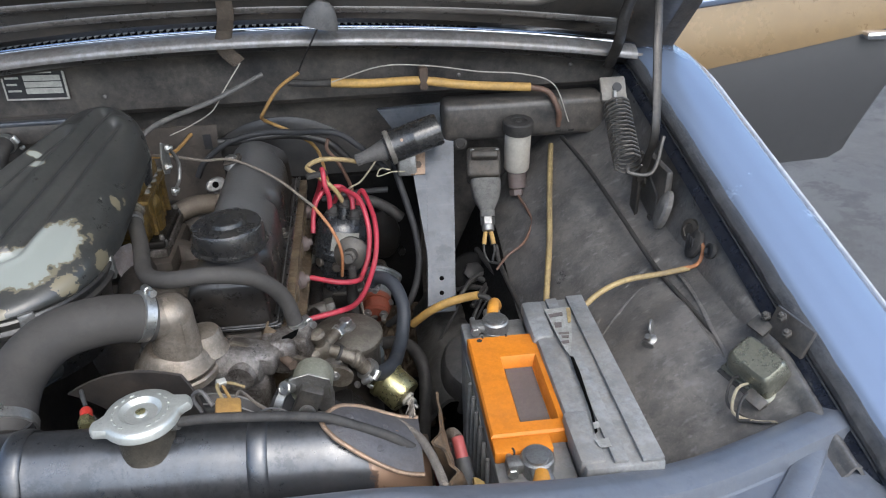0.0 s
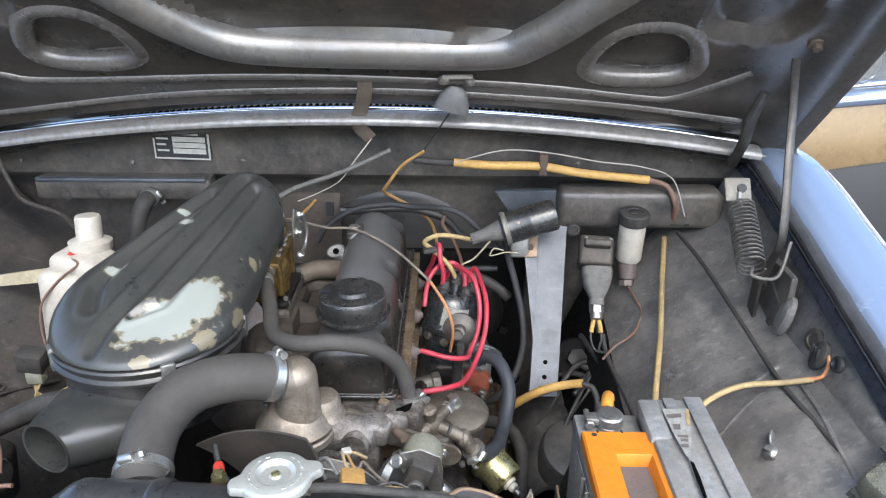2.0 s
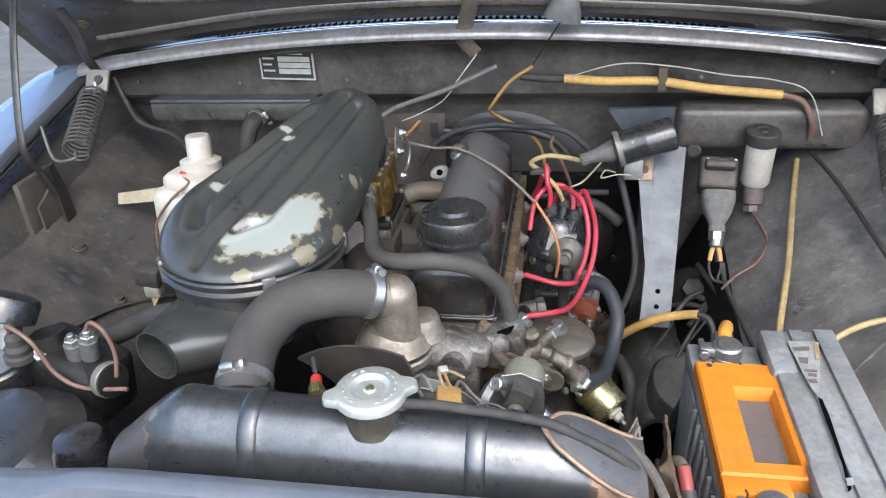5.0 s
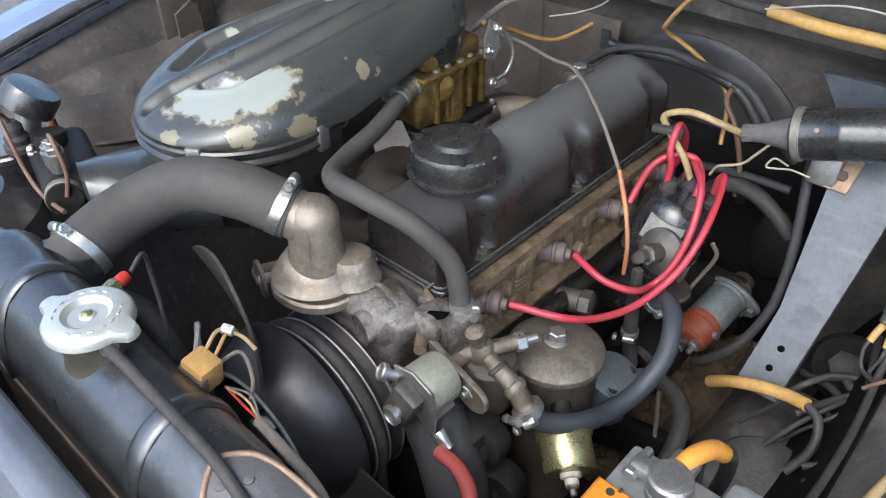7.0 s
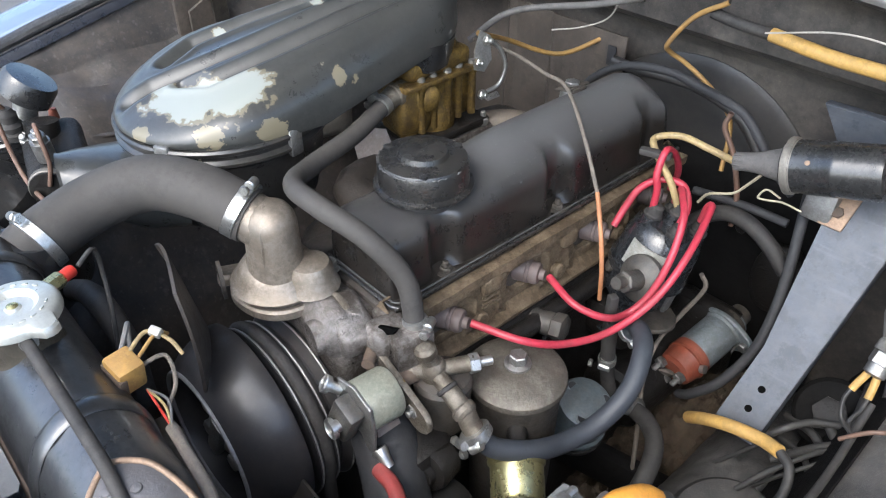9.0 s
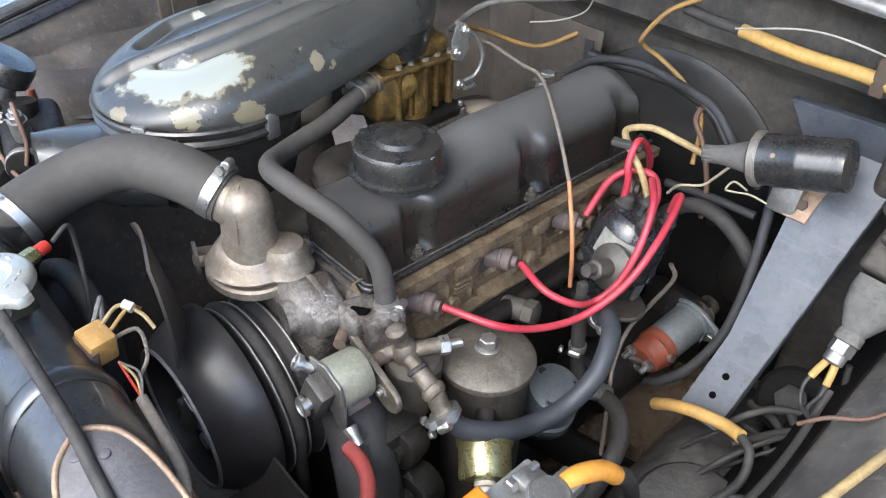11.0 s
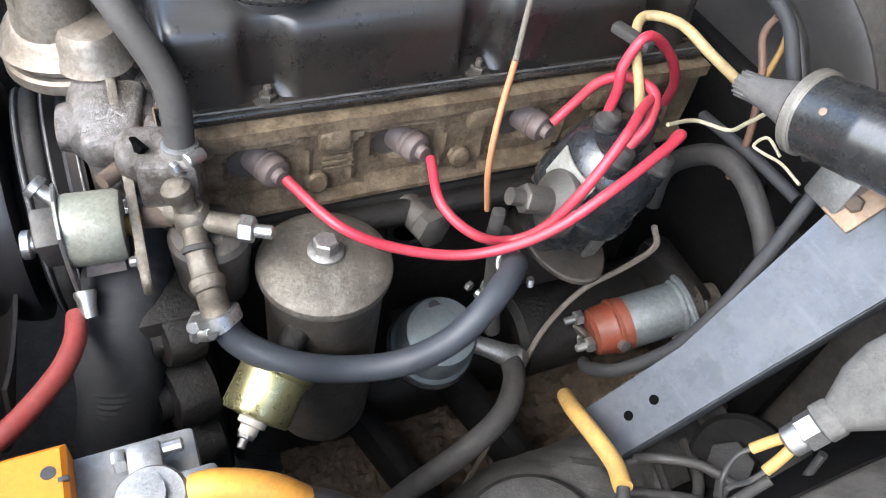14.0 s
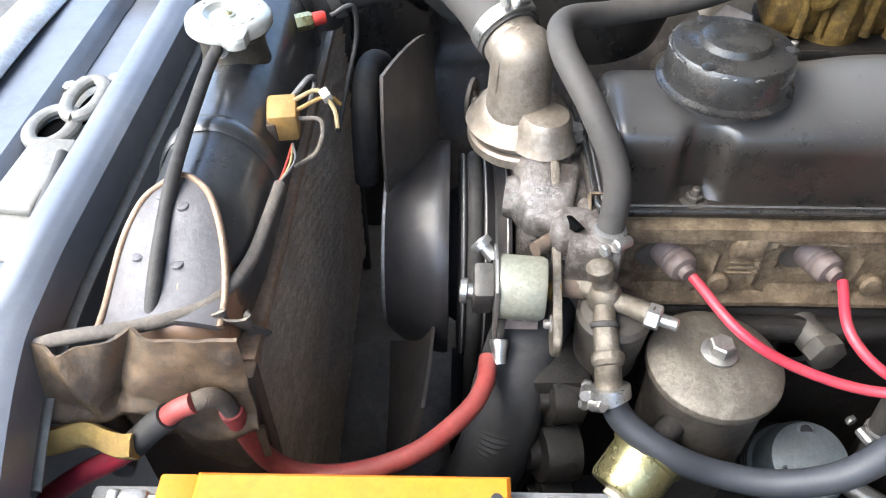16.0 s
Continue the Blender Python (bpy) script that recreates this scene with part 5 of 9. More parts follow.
for s in (1, -1):
    b = M()
    box(b, DB + dx * 0.036 * s + DA * 0.022, (0.005, 0.012, 0.034), 0.002, turn(0, 12, 0))
    part("spring_clip", b, STEEL, dist)
b = M()
prism(b, oval(0.128, 0.975, 0.045, 0.03), (0, 0, 0.730), (1, 0, 0), (0, 1, 0), 0.006)
part("clamp_plate", b, CAN, dist)
b = M()
box(b, (0.110, 0.975, 0.715), (0.06, 0.06, 0.05), 0.01)
part("mount", b, BLOCK, dist)
for a, r in ((-50, 0.030), (-95, 0.034), (-140, 0.030)):
    b = M()
    lathe(b, DB + DA * 0.024 + (dx * math.cos(radians(a)) + dy * math.sin(radians(a))) * r, dx * math.cos(radians(a)) + dy * math.sin(radians(a)), [(0.007, 0), (0.007, 0.006), (0.0055, 0.008), (0.0, 0.0082)], 14)
    part("screw_boss", b, CAN, dist)
dist.matrix_basis = Matrix.Translation((0.005, 0.011, 0.005)) @ dist.matrix_basis

# coolant outlet housing and the castings under it
th = thing("thermostat_housing", (-0.022, 0.67, 0.85), "bright cast aluminium thermostat housing with bolted flange", "housing")
fo = []
for i in range(40):
    a = 2 * math.pi * i / 40
    fo.append((-0.020 + (0.0375 + 0.003 * max(0.0, math.cos(a - radians(233))) ** 8 + 0.008 * max(0.0, math.cos(a - radians(62))) ** 8) * math.cos(a), 0.667 + (0.0355 + 0.004 * max(0.0, math.cos(a - radians(233))) ** 8 + 0.012 * max(0.0, math.cos(a - radians(62))) ** 8) * math.sin(a)))
b = M()
prism(b, fo, (0, 0, 0.855), (1, 0, 0), (0, 1, 0), 0.008, 0.0025)
prism(b, [(-0.02 + (x + 0.02) * 1.05, 0.668 + (y - 0.668) * 1.05) for x, y in fo], (0, 0, 0.843), (1, 0, 0), (0, 1, 0), 0.0105, 0.002)
part("flange", b, ALU, th)
b = M()
lathe(b, (-0.021, 0.667, 0.861), (0, 0, 1), [(0.040, 0), (0.036, 0.003), (0.033, 0.010), (0.028, 0.017), (0.024, 0.020), (0.0, 0.022)], 36)
part("lower_dome", b, ALU, th)
b = M()
lathe(b, (-0.015, 0.664, 0.868), (0.0, 0, 1), [(0.0245, 0), (0.0228, 0.015), (0.0215, 0.040), (0.0215, 0.050), (0.0200, 0.058), (0.0160, 0.0645), (0.0100, 0.0685), (0.0, 0.070)], 36)
tube(b, [(-0.012, 0.665, 0.912), (-0.022, 0.660, 0.917), (-0.036, 0.653, 0.924)], 0.0205, 24, 6)
part("elbow", b, ALU, th)
b = M()
tube(b, [(-0.0020, 0.6470, 0.890), (-0.0012, 0.6470, 0.905), (-0.0020, 0.6480, 0.920), (-0.0060, 0.6520, 0.931), (-0.0130, 0.6600, 0.938)], 0.0010, 6, 6)
part("parting_line", b, ALU, th)
b = M()
lathe(b, (0.006, 0.682, 0.861), (0, 0, 1), [(0.024, 0), (0.0205, 0.006), (0.0185, 0.018), (0.0160, 0.0225), (0.0100, 0.0240), (0.004, 0.0246), (0.0, 0.0248)], 32)
part("bypass_boss", b, ALU, th)
for q in ((-0.0382, 0.6454), (0.000, 0.704), (-0.052, 0.688)):
    b = M()
    lathe(b, (*q, 0.861), (0, 0, 1), [(0.009, 0), (0.009, 0.002)], 16)
    hexnut(b, (*q, 0.863), (0, 0, 1), 0.0068, 0.007)
    part("bolt", b, STEEL, th)

b = M()
box(b, (-0.068, 0.655, 0.842), (0.030, 0.040, 0.012), 0.004, turn(0, -20, -25))
part("side_lug", b, ALU, th)
b = M()
for i in range(24):
    a0, a1 = 2 * math.pi * i / 24, 2 * math.pi * (i + 1) / 24
    quad = []
    for a, r0, r1 in ((a0, 0.0085, 0.0155), (a1, 0.0085, 0.0155)):
        for r in (r0, r1):
            quad.append(Vector((-0.0573, 0.6308, 0.853)) + Vector((r * math.cos(a) * 0.9, -0.3 * r * math.cos(a), 1.15 * r * math.sin(a))))
    off = Vector((0.001, 0.003, 0))
    vs = [b.verts.new(q) for q in quad] + [b.verts.new(q + off) for q in quad]
    for f in ((0, 1, 3, 2), (6, 7, 5, 4), (1, 5, 7, 3), (2, 6, 4, 0)):
        b.faces.new([vs[q] for q in f])
bmesh.ops.remove_doubles(b, verts=b.verts, dist=0.0001)
part("lifting_bracket", b, MANIFOLD, th, "dark bracket plate with a round hole")

wp = thing("water_pump", (0.0, 0.68, 0.70), "dirty cast aluminium water pump body at the engine's front", "water pump")
b = M()
box(b, (0.005, 0.690, 0.800), (0.12, 0.05, 0.10), 0.012, seg=3)
lathe(b, (0.0, 0.70, 0.74), (0, -1, 0), [(0.060, 0), (0.058, 0.02), (0.045, 0.026), (0.028, 0.03), (0.024, 0.06)], 32)
part("casting", b, DIRTALU, wp)
b = M()
lathe(b, (0.006, 0.684, 0.840), (1, -0.16, -0.06), [(0.024, 0), (0.0215, 0.012), (0.0205, 0.034), (0.0195, 0.048), (0.0165, 0.055), (0.0105, 0.058), (0.0, 0.059)], 32)
lathe(b, (0.04, 0.655, 0.838), (0.2, 1, 0), [(0.014, 0), (0.015, 0.003), (0.015, 0.03)], 20)
box(b, (0.082, 0.702, 0.836), (0.030, 0.040, 0.044), 0.011, turn(0, 0, -10), 4)
part("outlet_casting", b, DIRTALU, wp)
b = M()
tube(b, [(0.078, 0.690, 0.838), (0.088, 0.677, 0.837), (0.092, 0.672, 0.837)], 0.0052, 12)
part("sender_plug", b, RUST, wp)
b = M()
box(b, (0.050, 0.686, 0.8440), (0.056, 0.032, 0.024), 0.0055, turn(0, 6, -14), 3)
part("outlet_block", b, DIRTALU, wp, "squared cast water outlet")
b = M()
box(b, (0.096, 0.710, 0.8400), (0.030, 0.034, 0.034), 0.004, turn(0, 0, -14), 2)
box(b, (0.073, 0.709, 0.8460), (0.030, 0.020, 0.018), 0.005, turn(0, 8, -14), 2)
part("mounting_lug", b, DIRTALU, wp, "cast mounting lug")
b = M()
prism(b, [(0.0, 0.0), (0.026, 0.010), (0.030, 0.016), (0.012, 0.013)], (0.072, 0.6885, 0.8445), (0.95, 0.25, 0.1), (-0.15, 0.3, 0.95), 0.004, 0.0006)
part("casting_gap", b, HOLE, wp, "dark gap between the castings")
for q in ((0.036, 0.676), (0.098, 0.708)):
    b = M()
    lathe(b, (*q, 0.8555), (0.05, 0, 1), [(0.0055, -0.002), (0.0052, 0.0012), (0.0025, 0.0018), (0.0, 0.0018)], 14)
    part("cast_boss", b, DIRTALU, wp)
b = M()
lathe(b, (0.103, 0.716, 0.805), (0, 0, 1), [(0.012, 0), (0.012, 0.014), (0.010, 0.016), (0.0105, 0.05)], 20)
part("hose_spigot", b, DIRTALU, wp)

timing = thing("timing_cover", (0.02, 0.68, 0.45), "greasy dark timing cover below the water pump", "timing cover")
b = M()
box(b, (0.02, 0.695, 0.60), (0.20, 0.05, 0.28), 0.012)
box(b, (0.125, 0.690, 0.70), (0.05, 0.05, 0.14), 0.010)
part("casting", b, BLOCK, timing)
for lx, lz, lr, ll in ((0.140, 0.745, 0.020, 0.030), (0.155, 0.700, 0.024, 0.034), (0.120, 0.660, 0.030, 0.026), (0.168, 0.655, 0.018, 0.030)):
    b = M()
    lathe(b, (lx, 0.705, lz), (0.25, -1, 0.15), [(lr, 0), (lr, ll * 0.6), (lr * 0.92, ll * 0.75), (lr * 0.55, ll * 0.8), (lr * 0.5, ll), (0.0, ll + 0.001)], 22)
    part("boss", b, BLOCK, timing)
for q in ((0.13, 0.74), (0.14, 0.70), (0.135, 0.665)):
    b = M()
    hexnut(b, (q[0], 0.667, q[1]), (0, -1, 0), 0.007, 0.006)
    part("bolt", b, STEEL, timing)

# fan with pulley and belt
fan = thing("cooling_fan", (0.0, 0.575, 0.74), "black bladed cooling fan on a deep cupped drum", "fan")
FC = Vector((0.0, 0.585, 0.748))
b = M()
lathe(b, FC + Vector((0, -0.017, 0)), (0, 1, 0), [(0.066, 0.026), (0.0635, 0.003), (0.0642, 0.0), (0.0665, 0.0), (0.0695, 0.004), (0.0765, 0.013), (0.0815, 0.024), (0.0855, 0.036), (0.0870, 0.044), (0.0862, 0.048), (0.050, 0.049), (0.028, 0.049), (0.026, 0.055)], 72)
part("drum", b, DRUM, fan, "smooth black fan drum")
b = M()
lathe(b, FC + Vector((0, 0.012, 0)), (0, -1, 0), [(0.066, 0), (0.055, 0.002), (0.040, 0.005), (0.036, 0.012), (0.020, 0.013), (0.018, 0.018), (0.0, 0.0185)], 48)
part("hub", b, STEEL, fan)
b = M()
box(b, FC + Vector((0, -0.008, 0)), (0.016, 0.010, 0.058), 0.003, turn(0, 25, 0))
part("hub_plate", b, STEEL, fan, "slotted steel hub plate")
b = M()
ringp = [FC + Vector((0.0654 * math.cos(2 * math.pi * i / 72), -0.0172, 0.0654 * math.sin(2 * math.pi * i / 72))) for i in range(73)]
tube(b, ringp, 0.0019, 8, 1, smooth=False)
part("rim", b, DRUMEDGE, fan, "worn bright rim")
for k in range(4):
    a = radians(90 * k + 30)
    b = M()
    hexnut(b, FC + Vector((0.028 * math.cos(a), 0.001, 0.028 * math.sin(a))), (0, -1, 0), 0.0085, 0.009)
    part("hub_bolt", b, STEEL, fan)
for k in range(3):
    a0 = radians(98 + 120 * k)

    def blade(u, v, a0=a0):
        r = 0.078 + 0.090 * u
        a = a0 + (v - 0.5) * (0.80 - 0.10 * u) + 0.14 * u * u
        return FC + Vector((r * math.cos(a), -0.016 + (0.036 - 0.006 * u) * v + 0.004 * math.sin(math.pi * v), r * math.sin(a)))
    part("blade", sheet(M(), blade, 10, 8, 0.0025), FANDUST, fan)

pul = thing("water_pump_pulley", (0, 0.64, 0.74), "worn black twin-groove fan belt pulley", "pulley")
b = M()
lathe(b, (0.0, 0.622, 0.74), (0, 1, 0), [(0.03, 0), (0.074, 0.001), (0.082, 0.003), (0.082, 0.006), (0.074, 0.012), (0.074, 0.014), (0.081, 0.020), (0.081, 0.022), (0.074, 0.028), (0.074, 0.030),
                                         (0.081, 0.036), (0.080, 0.040), (0.05, 0.042), (0.03, 0.040)], 56)
part("sheave", b, DRUM, pul)
for py_, pr_ in ((0.6268, 0.0822), (0.6432, 0.0812), (0.6590, 0.0812)):
    b = M()
    tube(b, [(pr_ * math.cos(2 * math.pi * i / 64), py_, 0.74 + pr_ * math.sin(2 * math.pi * i / 64)) for i in range(65)], 0.0008, 6, 1, smooth=False)
    part("worn_edge", b, DRUMEDGE, pul, "groove edge worn bright")
b = M()
lathe(b, (0.0, 0.612, 0.74), (0, 1, 0), [(0.040, -0.008), (0.045, -0.006), (0.056, 0.010), (0.0565, 0.014)], 40)
part("spacer", b, FANBLACK, pul)
belt = M()
loop = []
for i in range(25):
    a = radians(200 - 220 * i / 24)
    loop.append((0.079 * math.cos(a), 0.6352, 0.74 + 0.079 * math.sin(a)))
for i in range(13):
    a = radians(-20 - 140 * i / 12)
    loop.append((0.015 + 0.065 * math.cos(a), 0.6352, 0.52 + 0.065 * math.sin(a)))
loop.append(loop[0])
tube(belt, loop, 0.006, 8, 2, smooth=False)
solo("fan_belt", belt, RUBBER, "black rubber fan belt round the pulleys", "belt")
cp = M()
lathe(cp, (0.015, 0.62, 0.52), (0, 1, 0), [(0.03, 0), (0.068, 0.001), (0.068, 0.006), (0.060, 0.012), (0.060, 0.02), (0.068, 0.026), (0.068, 0.03), (0.03, 0.032), (0.03, 0.07)], 40)
solo("crank_pulley", cp, FANBLACK, "black crankshaft pulley at the engine's front", "pulley")

# oil filter
of = thing("oil_filter", (0.143, 0.790, 0.60), "large grimy oil filter canister with bolted grey lid", "oil filter")
b = M()
lathe(b, (0.143, 0.790, 0.605), (0, 0, 1), [(0.030, 0), (0.036, 0.006), (0.0375, 0.02), (0.0395, 0.178), (0.040, 0.180)], 40)
part("canister", b, CAN, of)
b = M()
lathe(b, (0.143, 0.790, 0.780), (0, 0, 1), [(0.042, 0), (0.0435, 0.001), (0.0440, 0.004), (0.0435, 0.007), (0.041, 0.0095), (0.034, 0.0125), (0.018, 0.0155), (0.012, 0.016), (0.0, 0.0162)], 48)
part("lid", b, FILTER, of, "grey oil-stained lid")
b = M()
lathe(b, (0.143, 0.790, 0.7955), (0, 0, 1), [(0.0115, 0), (0.0118, 0.003), (0.010, 0.004)], 22)
hexnut(b, (0.143, 0.790, 0.799), (0, 0, 1), 0.0082, 0.009)
part("centre_bolt", b, STEEL, of)
b = M()
box(b, (0.105, 0.79, 0.74), (0.05, 0.06, 0.07), 0.01)
part("mount", b, BLOCK, of)

# fuel pump
fp = thing("fuel_pump", (0.15, 0.878, 0.62), "grey domed mechanical fuel pump on the block", "fuel pump")
FA = Vector((0.35, -0.05, 1)).normalized()
FB = Vector((0.146, 0.880, 0.655))
b = M()
lathe(b, FB, FA, [(0.030, 0), (0.034, 0.003), (0.034, 0.010), (0.031, 0.013), (0.0305, 0.034), (0.027, 0.044), (0.015, 0.049), (0.0, 0.050)], 36)
part("dome", b, PUMP, fp)
b = M()
lathe(b, FB - FA * 0.05, FA, [(0.012, 0), (0.014, 0.01), (0.022, 0.02), (0.034, 0.044), (0.036, 0.046), (0.036, 0.052)], 32)
box(b, FB - FA * 0.03 + Vector((-0.035, 0, 0)), (0.06, 0.04, 0.03), 0.006)
part("lower_body", b, BLOCK, fp)
for a in (60, 180, 300):
    q = FB + FA * 0.0435 + frame_of(FA)[0] * (0.020 * math.cos(radians(a))) + frame_of(FA)[1] * (0.020 * math.sin(radians(a)))
    b = M()
    lathe(b, q, FA, [(0.0062, 0), (0.0062, 0.0032), (0.0050, 0.0042), (0.0046, 0.0036)], 18)
    well = part("screw_well", b, PUMP, fp)
    b = M()
    lathe(b, q, FA, [(0.0046, 0.0005), (0.0046, 0.0036), (0.0, 0.0037)], 16)
    part("screw_hole", b, INK, well)
b = M()
tube(b, [(0.165, 0.905, 0.675), (0.175, 0.925, 0.668), (0.180, 0.938, 0.660)], (0.007, 0.010), 14, 5)
lathe(b, (0.179, 0.936, 0.661), (0.25, 1, -0.4), [(0.010, 0), (0.011, 0.004), (0.008, 0.012), (0.0, 0.014)], 14)
part("outlet", b, STEEL, fp)

# fuel line tee, its bracket, relay and bowl
tee = thing("fuel_tee", (0.117, 0.714, 0.80), "dull cast metal four-way fuel fitting with hose elbow", "pipe fitting")
b = M()
C = Vector((0.119, 0.716, 0.822))
lathe(b, C - Vector((0, 0, 0.011)), (0, 0, 1), [(0.007, 0), (0.0098, 0.004), (0.0108, 0.011), (0.0098, 0.018), (0.007, 0.022)], 20)
lathe(b, C, (-0.12, -0.25, 1), [(0.0070, 0), (0.0066, 0.016), (0.0085, 0.019), (0.0088, 0.026), (0.0060, 0.029), (0.0, 0.030)], 18)
tube(b, [C, (0.129, 0.733, 0.8235), (0.136, 0.744, 0.824)], (0.0062, 0.0072), 14, 4)
tube(b, [C, (0.104, 0.700, 0.820), (0.096, 0.690, 0.819)], (0.0064, 0.0075), 14, 4)
tube(b, [C, (0.130, 0.715, 0.819), (0.137, 0.715, 0.815)], (0.0066, 0.0076), 14, 4)
part("body", b, TEE, tee)
b = M()
hexnut(b, (0.134, 0.740, 0.8235), (0.5, 1, 0.02), 0.0085, 0.009)
lathe(b, (0.1385, 0.748, 0.8237), (0.5, 1, 0.02), [(0.0042, 0), (0.0042, 0.010), (0.003, 0.011)], 12)
part("end_nut", b, ZINC, tee)
b = M()
lathe(b, (0.1345, 0.715, 0.8160), (0.82, 0.0, -0.52), [(0.0078, 0), (0.0092, 0.0008), (0.0092, 0.0035), (0.0078, 0.0042)], 20)
part("seal_ring", b, RUBBER, tee, "dark seal ring")
b = M()
tube(b, [(0.136, 0.715, 0.8152), (0.145, 0.7155, 0.810), (0.1525, 0.716, 0.8055), (0.1575, 0.7165, 0.800), (0.160, 0.717, 0.7945), (0.1645, 0.718, 0.788)], (0.0078, 0.0088), 18, 6)
lathe(b, (0.1535, 0.7160, 0.8045), (0.9, 0.05, -0.35), [(0.0080, -0.004), (0.0105, -0.001), (0.0105, 0.003), (0.0085, 0.006), (0.0, 0.0075)], 20)
part("elbow", b, TEE, tee, "dull brass elbow")
b = M()
lathe(b, (0.121, 0.724, 0.748), (0, 0, 1), [(0.003, -0.020), (0.005, -0.002), (0.014, 0.003), (0.021, 0.014), (0.0235, 0.045), (0.0245, 0.060), (0.022, 0.064), (0.012, 0.067)], 28)
part("bowl", b, CAN, tee, "dark fuel strainer bowl")
clamp_band(tee, (0.1665, 0.7185, 0.786), (0.6, 0.15, -0.8), 0.0118, 0.008, (-0.3, -1, 0))

brk = thing("relay_bracket", (0.1, 0.688, 0.81), "dirty flat steel bracket bolted across the pump", "bracket")
b = M()
pl = []
for i in range(9):
    a = radians(90 - 180 * i / 8)
    pl.append((0.092 + 0.0125 * math.cos(a), 0.0125 * math.sin(a)))
for i in range(9):
    a = radians(270 - 180 * i / 8)
    pl.append((-0.026 + 0.0100 * math.cos(a), 0.0100 * math.sin(a)))
prism(b, list(reversed(pl)), (0.055, 0.690, 0.842), (0.92, -0.03, -0.39), (0.39, 0.0, 0.92), 0.0055, 0.0012)
part("plate", b, TEE, brk)
for q in ((0.064, 0.688, 0.839), (0.132, 0.686, 0.810)):
    b = M()
    hexnut(b, q, (0, -1, 0), 0.0065, 0.005, 0.003)
    part("bolt", b, STEEL, brk)
b = M()
tube(b, [(0.105, 0.690, 0.818), (0.108, 0.706, 0.818)], 0.008, 12)
part("spacer", b, RUST, brk)

rel = thing("horn_relay", (0.108, 0.656, 0.80), "pale green round relay with riveted mounting strap", "relay")
RC = Vector((0.107, 0.640, 0.8155))
b = M()
lathe(b, RC, (0.08, 1, 0), [(0.0200, 0), (0.0212, 0.003), (0.0212, 0.029), (0.0195, 0.032), (0.008, 0.033)], 36)
part("can", b, PALE, rel)
b = M()
box(b, (0.103, 0.632, 0.808), (0.024, 0.014, 0.040), 0.003, turn(0, 24, 0))
part("base", b, SPRING, rel, "dull steel mounting block")
b = M()
prism(b, [(-0.020, 0.019), (0.0, 0.024), (0.020, 0.015), (0.024, -0.004), (0.022, -0.030), (0.014, -0.034), (0.006, -0.022), (-0.012, -0.015)], (0.107, 0.641, 0.8155), (1, 0.0, 0), (0, 0, 1), 0.0025, 0.0006)
part("strap", b, STEEL, rel)
for q in ((0.1205, 0.650, 0.8010), (0.1225, 0.659, 0.8030), (0.118, 0.655, 0.797)):
    b = M()
    lathe(b, q, (0.7, 0, -0.6), [(0.0035, -0.001), (0.0035, 0.001), (0.002, 0.0025), (0.0, 0.0028)], 12)
    part("rivet", b, ZINC, rel)
for q, ax, r in (((0.104, 0.628, 0.806), (-0.1, -1, 0), 0.0085), ((0.088, 0.636, 0.826), (-0.45, -0.6, 0.55), 0.0072)):
    b = M()
    lathe(b, q, ax, [(r * 0.62, -0.004), (r * 0.62, 0.006), (r, 0.0065), (r, 0.0105), (r * 0.8, 0.0115), (r * 0.78, 0.0105), (0.0, 0.0105)], 20)
    part("terminal_knob", b, ZINC, rel)
b = M()
lathe(b, (0.128, 0.643, 0.786), (0.75, 0, -0.6), [(0.006, 0), (0.0065, 0.002), (0.005, 0.008), (0.0045, 0.016)], 14)
part("cable_lug", b, ZINC, rel)
b = M()
lathe(b, (0.112, 0.671, 0.8165), (0, 1, 0), [(0.005, 0), (0.0072, 0.001), (0.0060, 0.0025), (0.0072, 0.004), (0.0060, 0.0055), (0.0078, 0.007), (0.0078, 0.010), (0.005, 0.011)], 18)
part("adjuster", b, BRASS, rel, "threaded brass adjuster")
b = M()
prism(b, [(0, 0), (0.022, 0), (0.022, 0.017), (0.003, 0.017)], (0.1235, 0.646, 0.792), (0, 1, 0), (-0.55, 0, 0.85), 0.0015, 0.0003)
part("rivet_plate", b, BATT_DARK, rel, "brown riveted plate")
rel.matrix_basis = Matrix.Translation((0.002, 0.007, 0.005)) @ rel.matrix_basis

# oil pressure sender, bright yellow-plated can
snd = thing("pressure_sender", (0.199, 0.735, 0.72), "yellow zinc plated pressure sender can with white terminal", "sender")
S0, S1 = Vector((0.183, 0.750, 0.748)), Vector((0.208, 0.727, 0.733))
SA = (S1 - S0).normalized()
b = M()
lathe(b, S0, SA, [(0.014, -0.004), (0.0225, -0.001), (0.0245, 0.001), (0.0245, 0.003), (0.0232, 0.004), (0.0245, 0.0055), (0.0240, 0.008), (0.0222, 0.010), (0.0222, 0.034), (0.0205, 0.0375), (0.011, 0.0385)], 40)
part("can", b, GOLD, snd)
b = M()
lathe(b, S0 + SA * 0.038, SA, [(0.009, 0), (0.009, 0.004), (0.006, 0.005), (0.006, 0.010)], 18)
part("insulator", b, PLASTIC, snd)
b = M()
hexnut(b, S0 + SA * 0.047, SA, 0.0055, 0.004, 0.005)
part("terminal", b, STEEL, snd)
b = M()
tube(b, [S0 - SA * 0.003, S0 - SA * 0.03 + Vector((0, 0, -0.004)), (0.14, 0.76, 0.735)], 0.009, 12)
part("stem", b, BLOCK, snd)

# starter with its solenoid
stm = thing("starter_motor", (0.16, 1.02, 0.58), "dark starter motor with grey solenoid and red-brown terminal cap", "starter")
b = M()
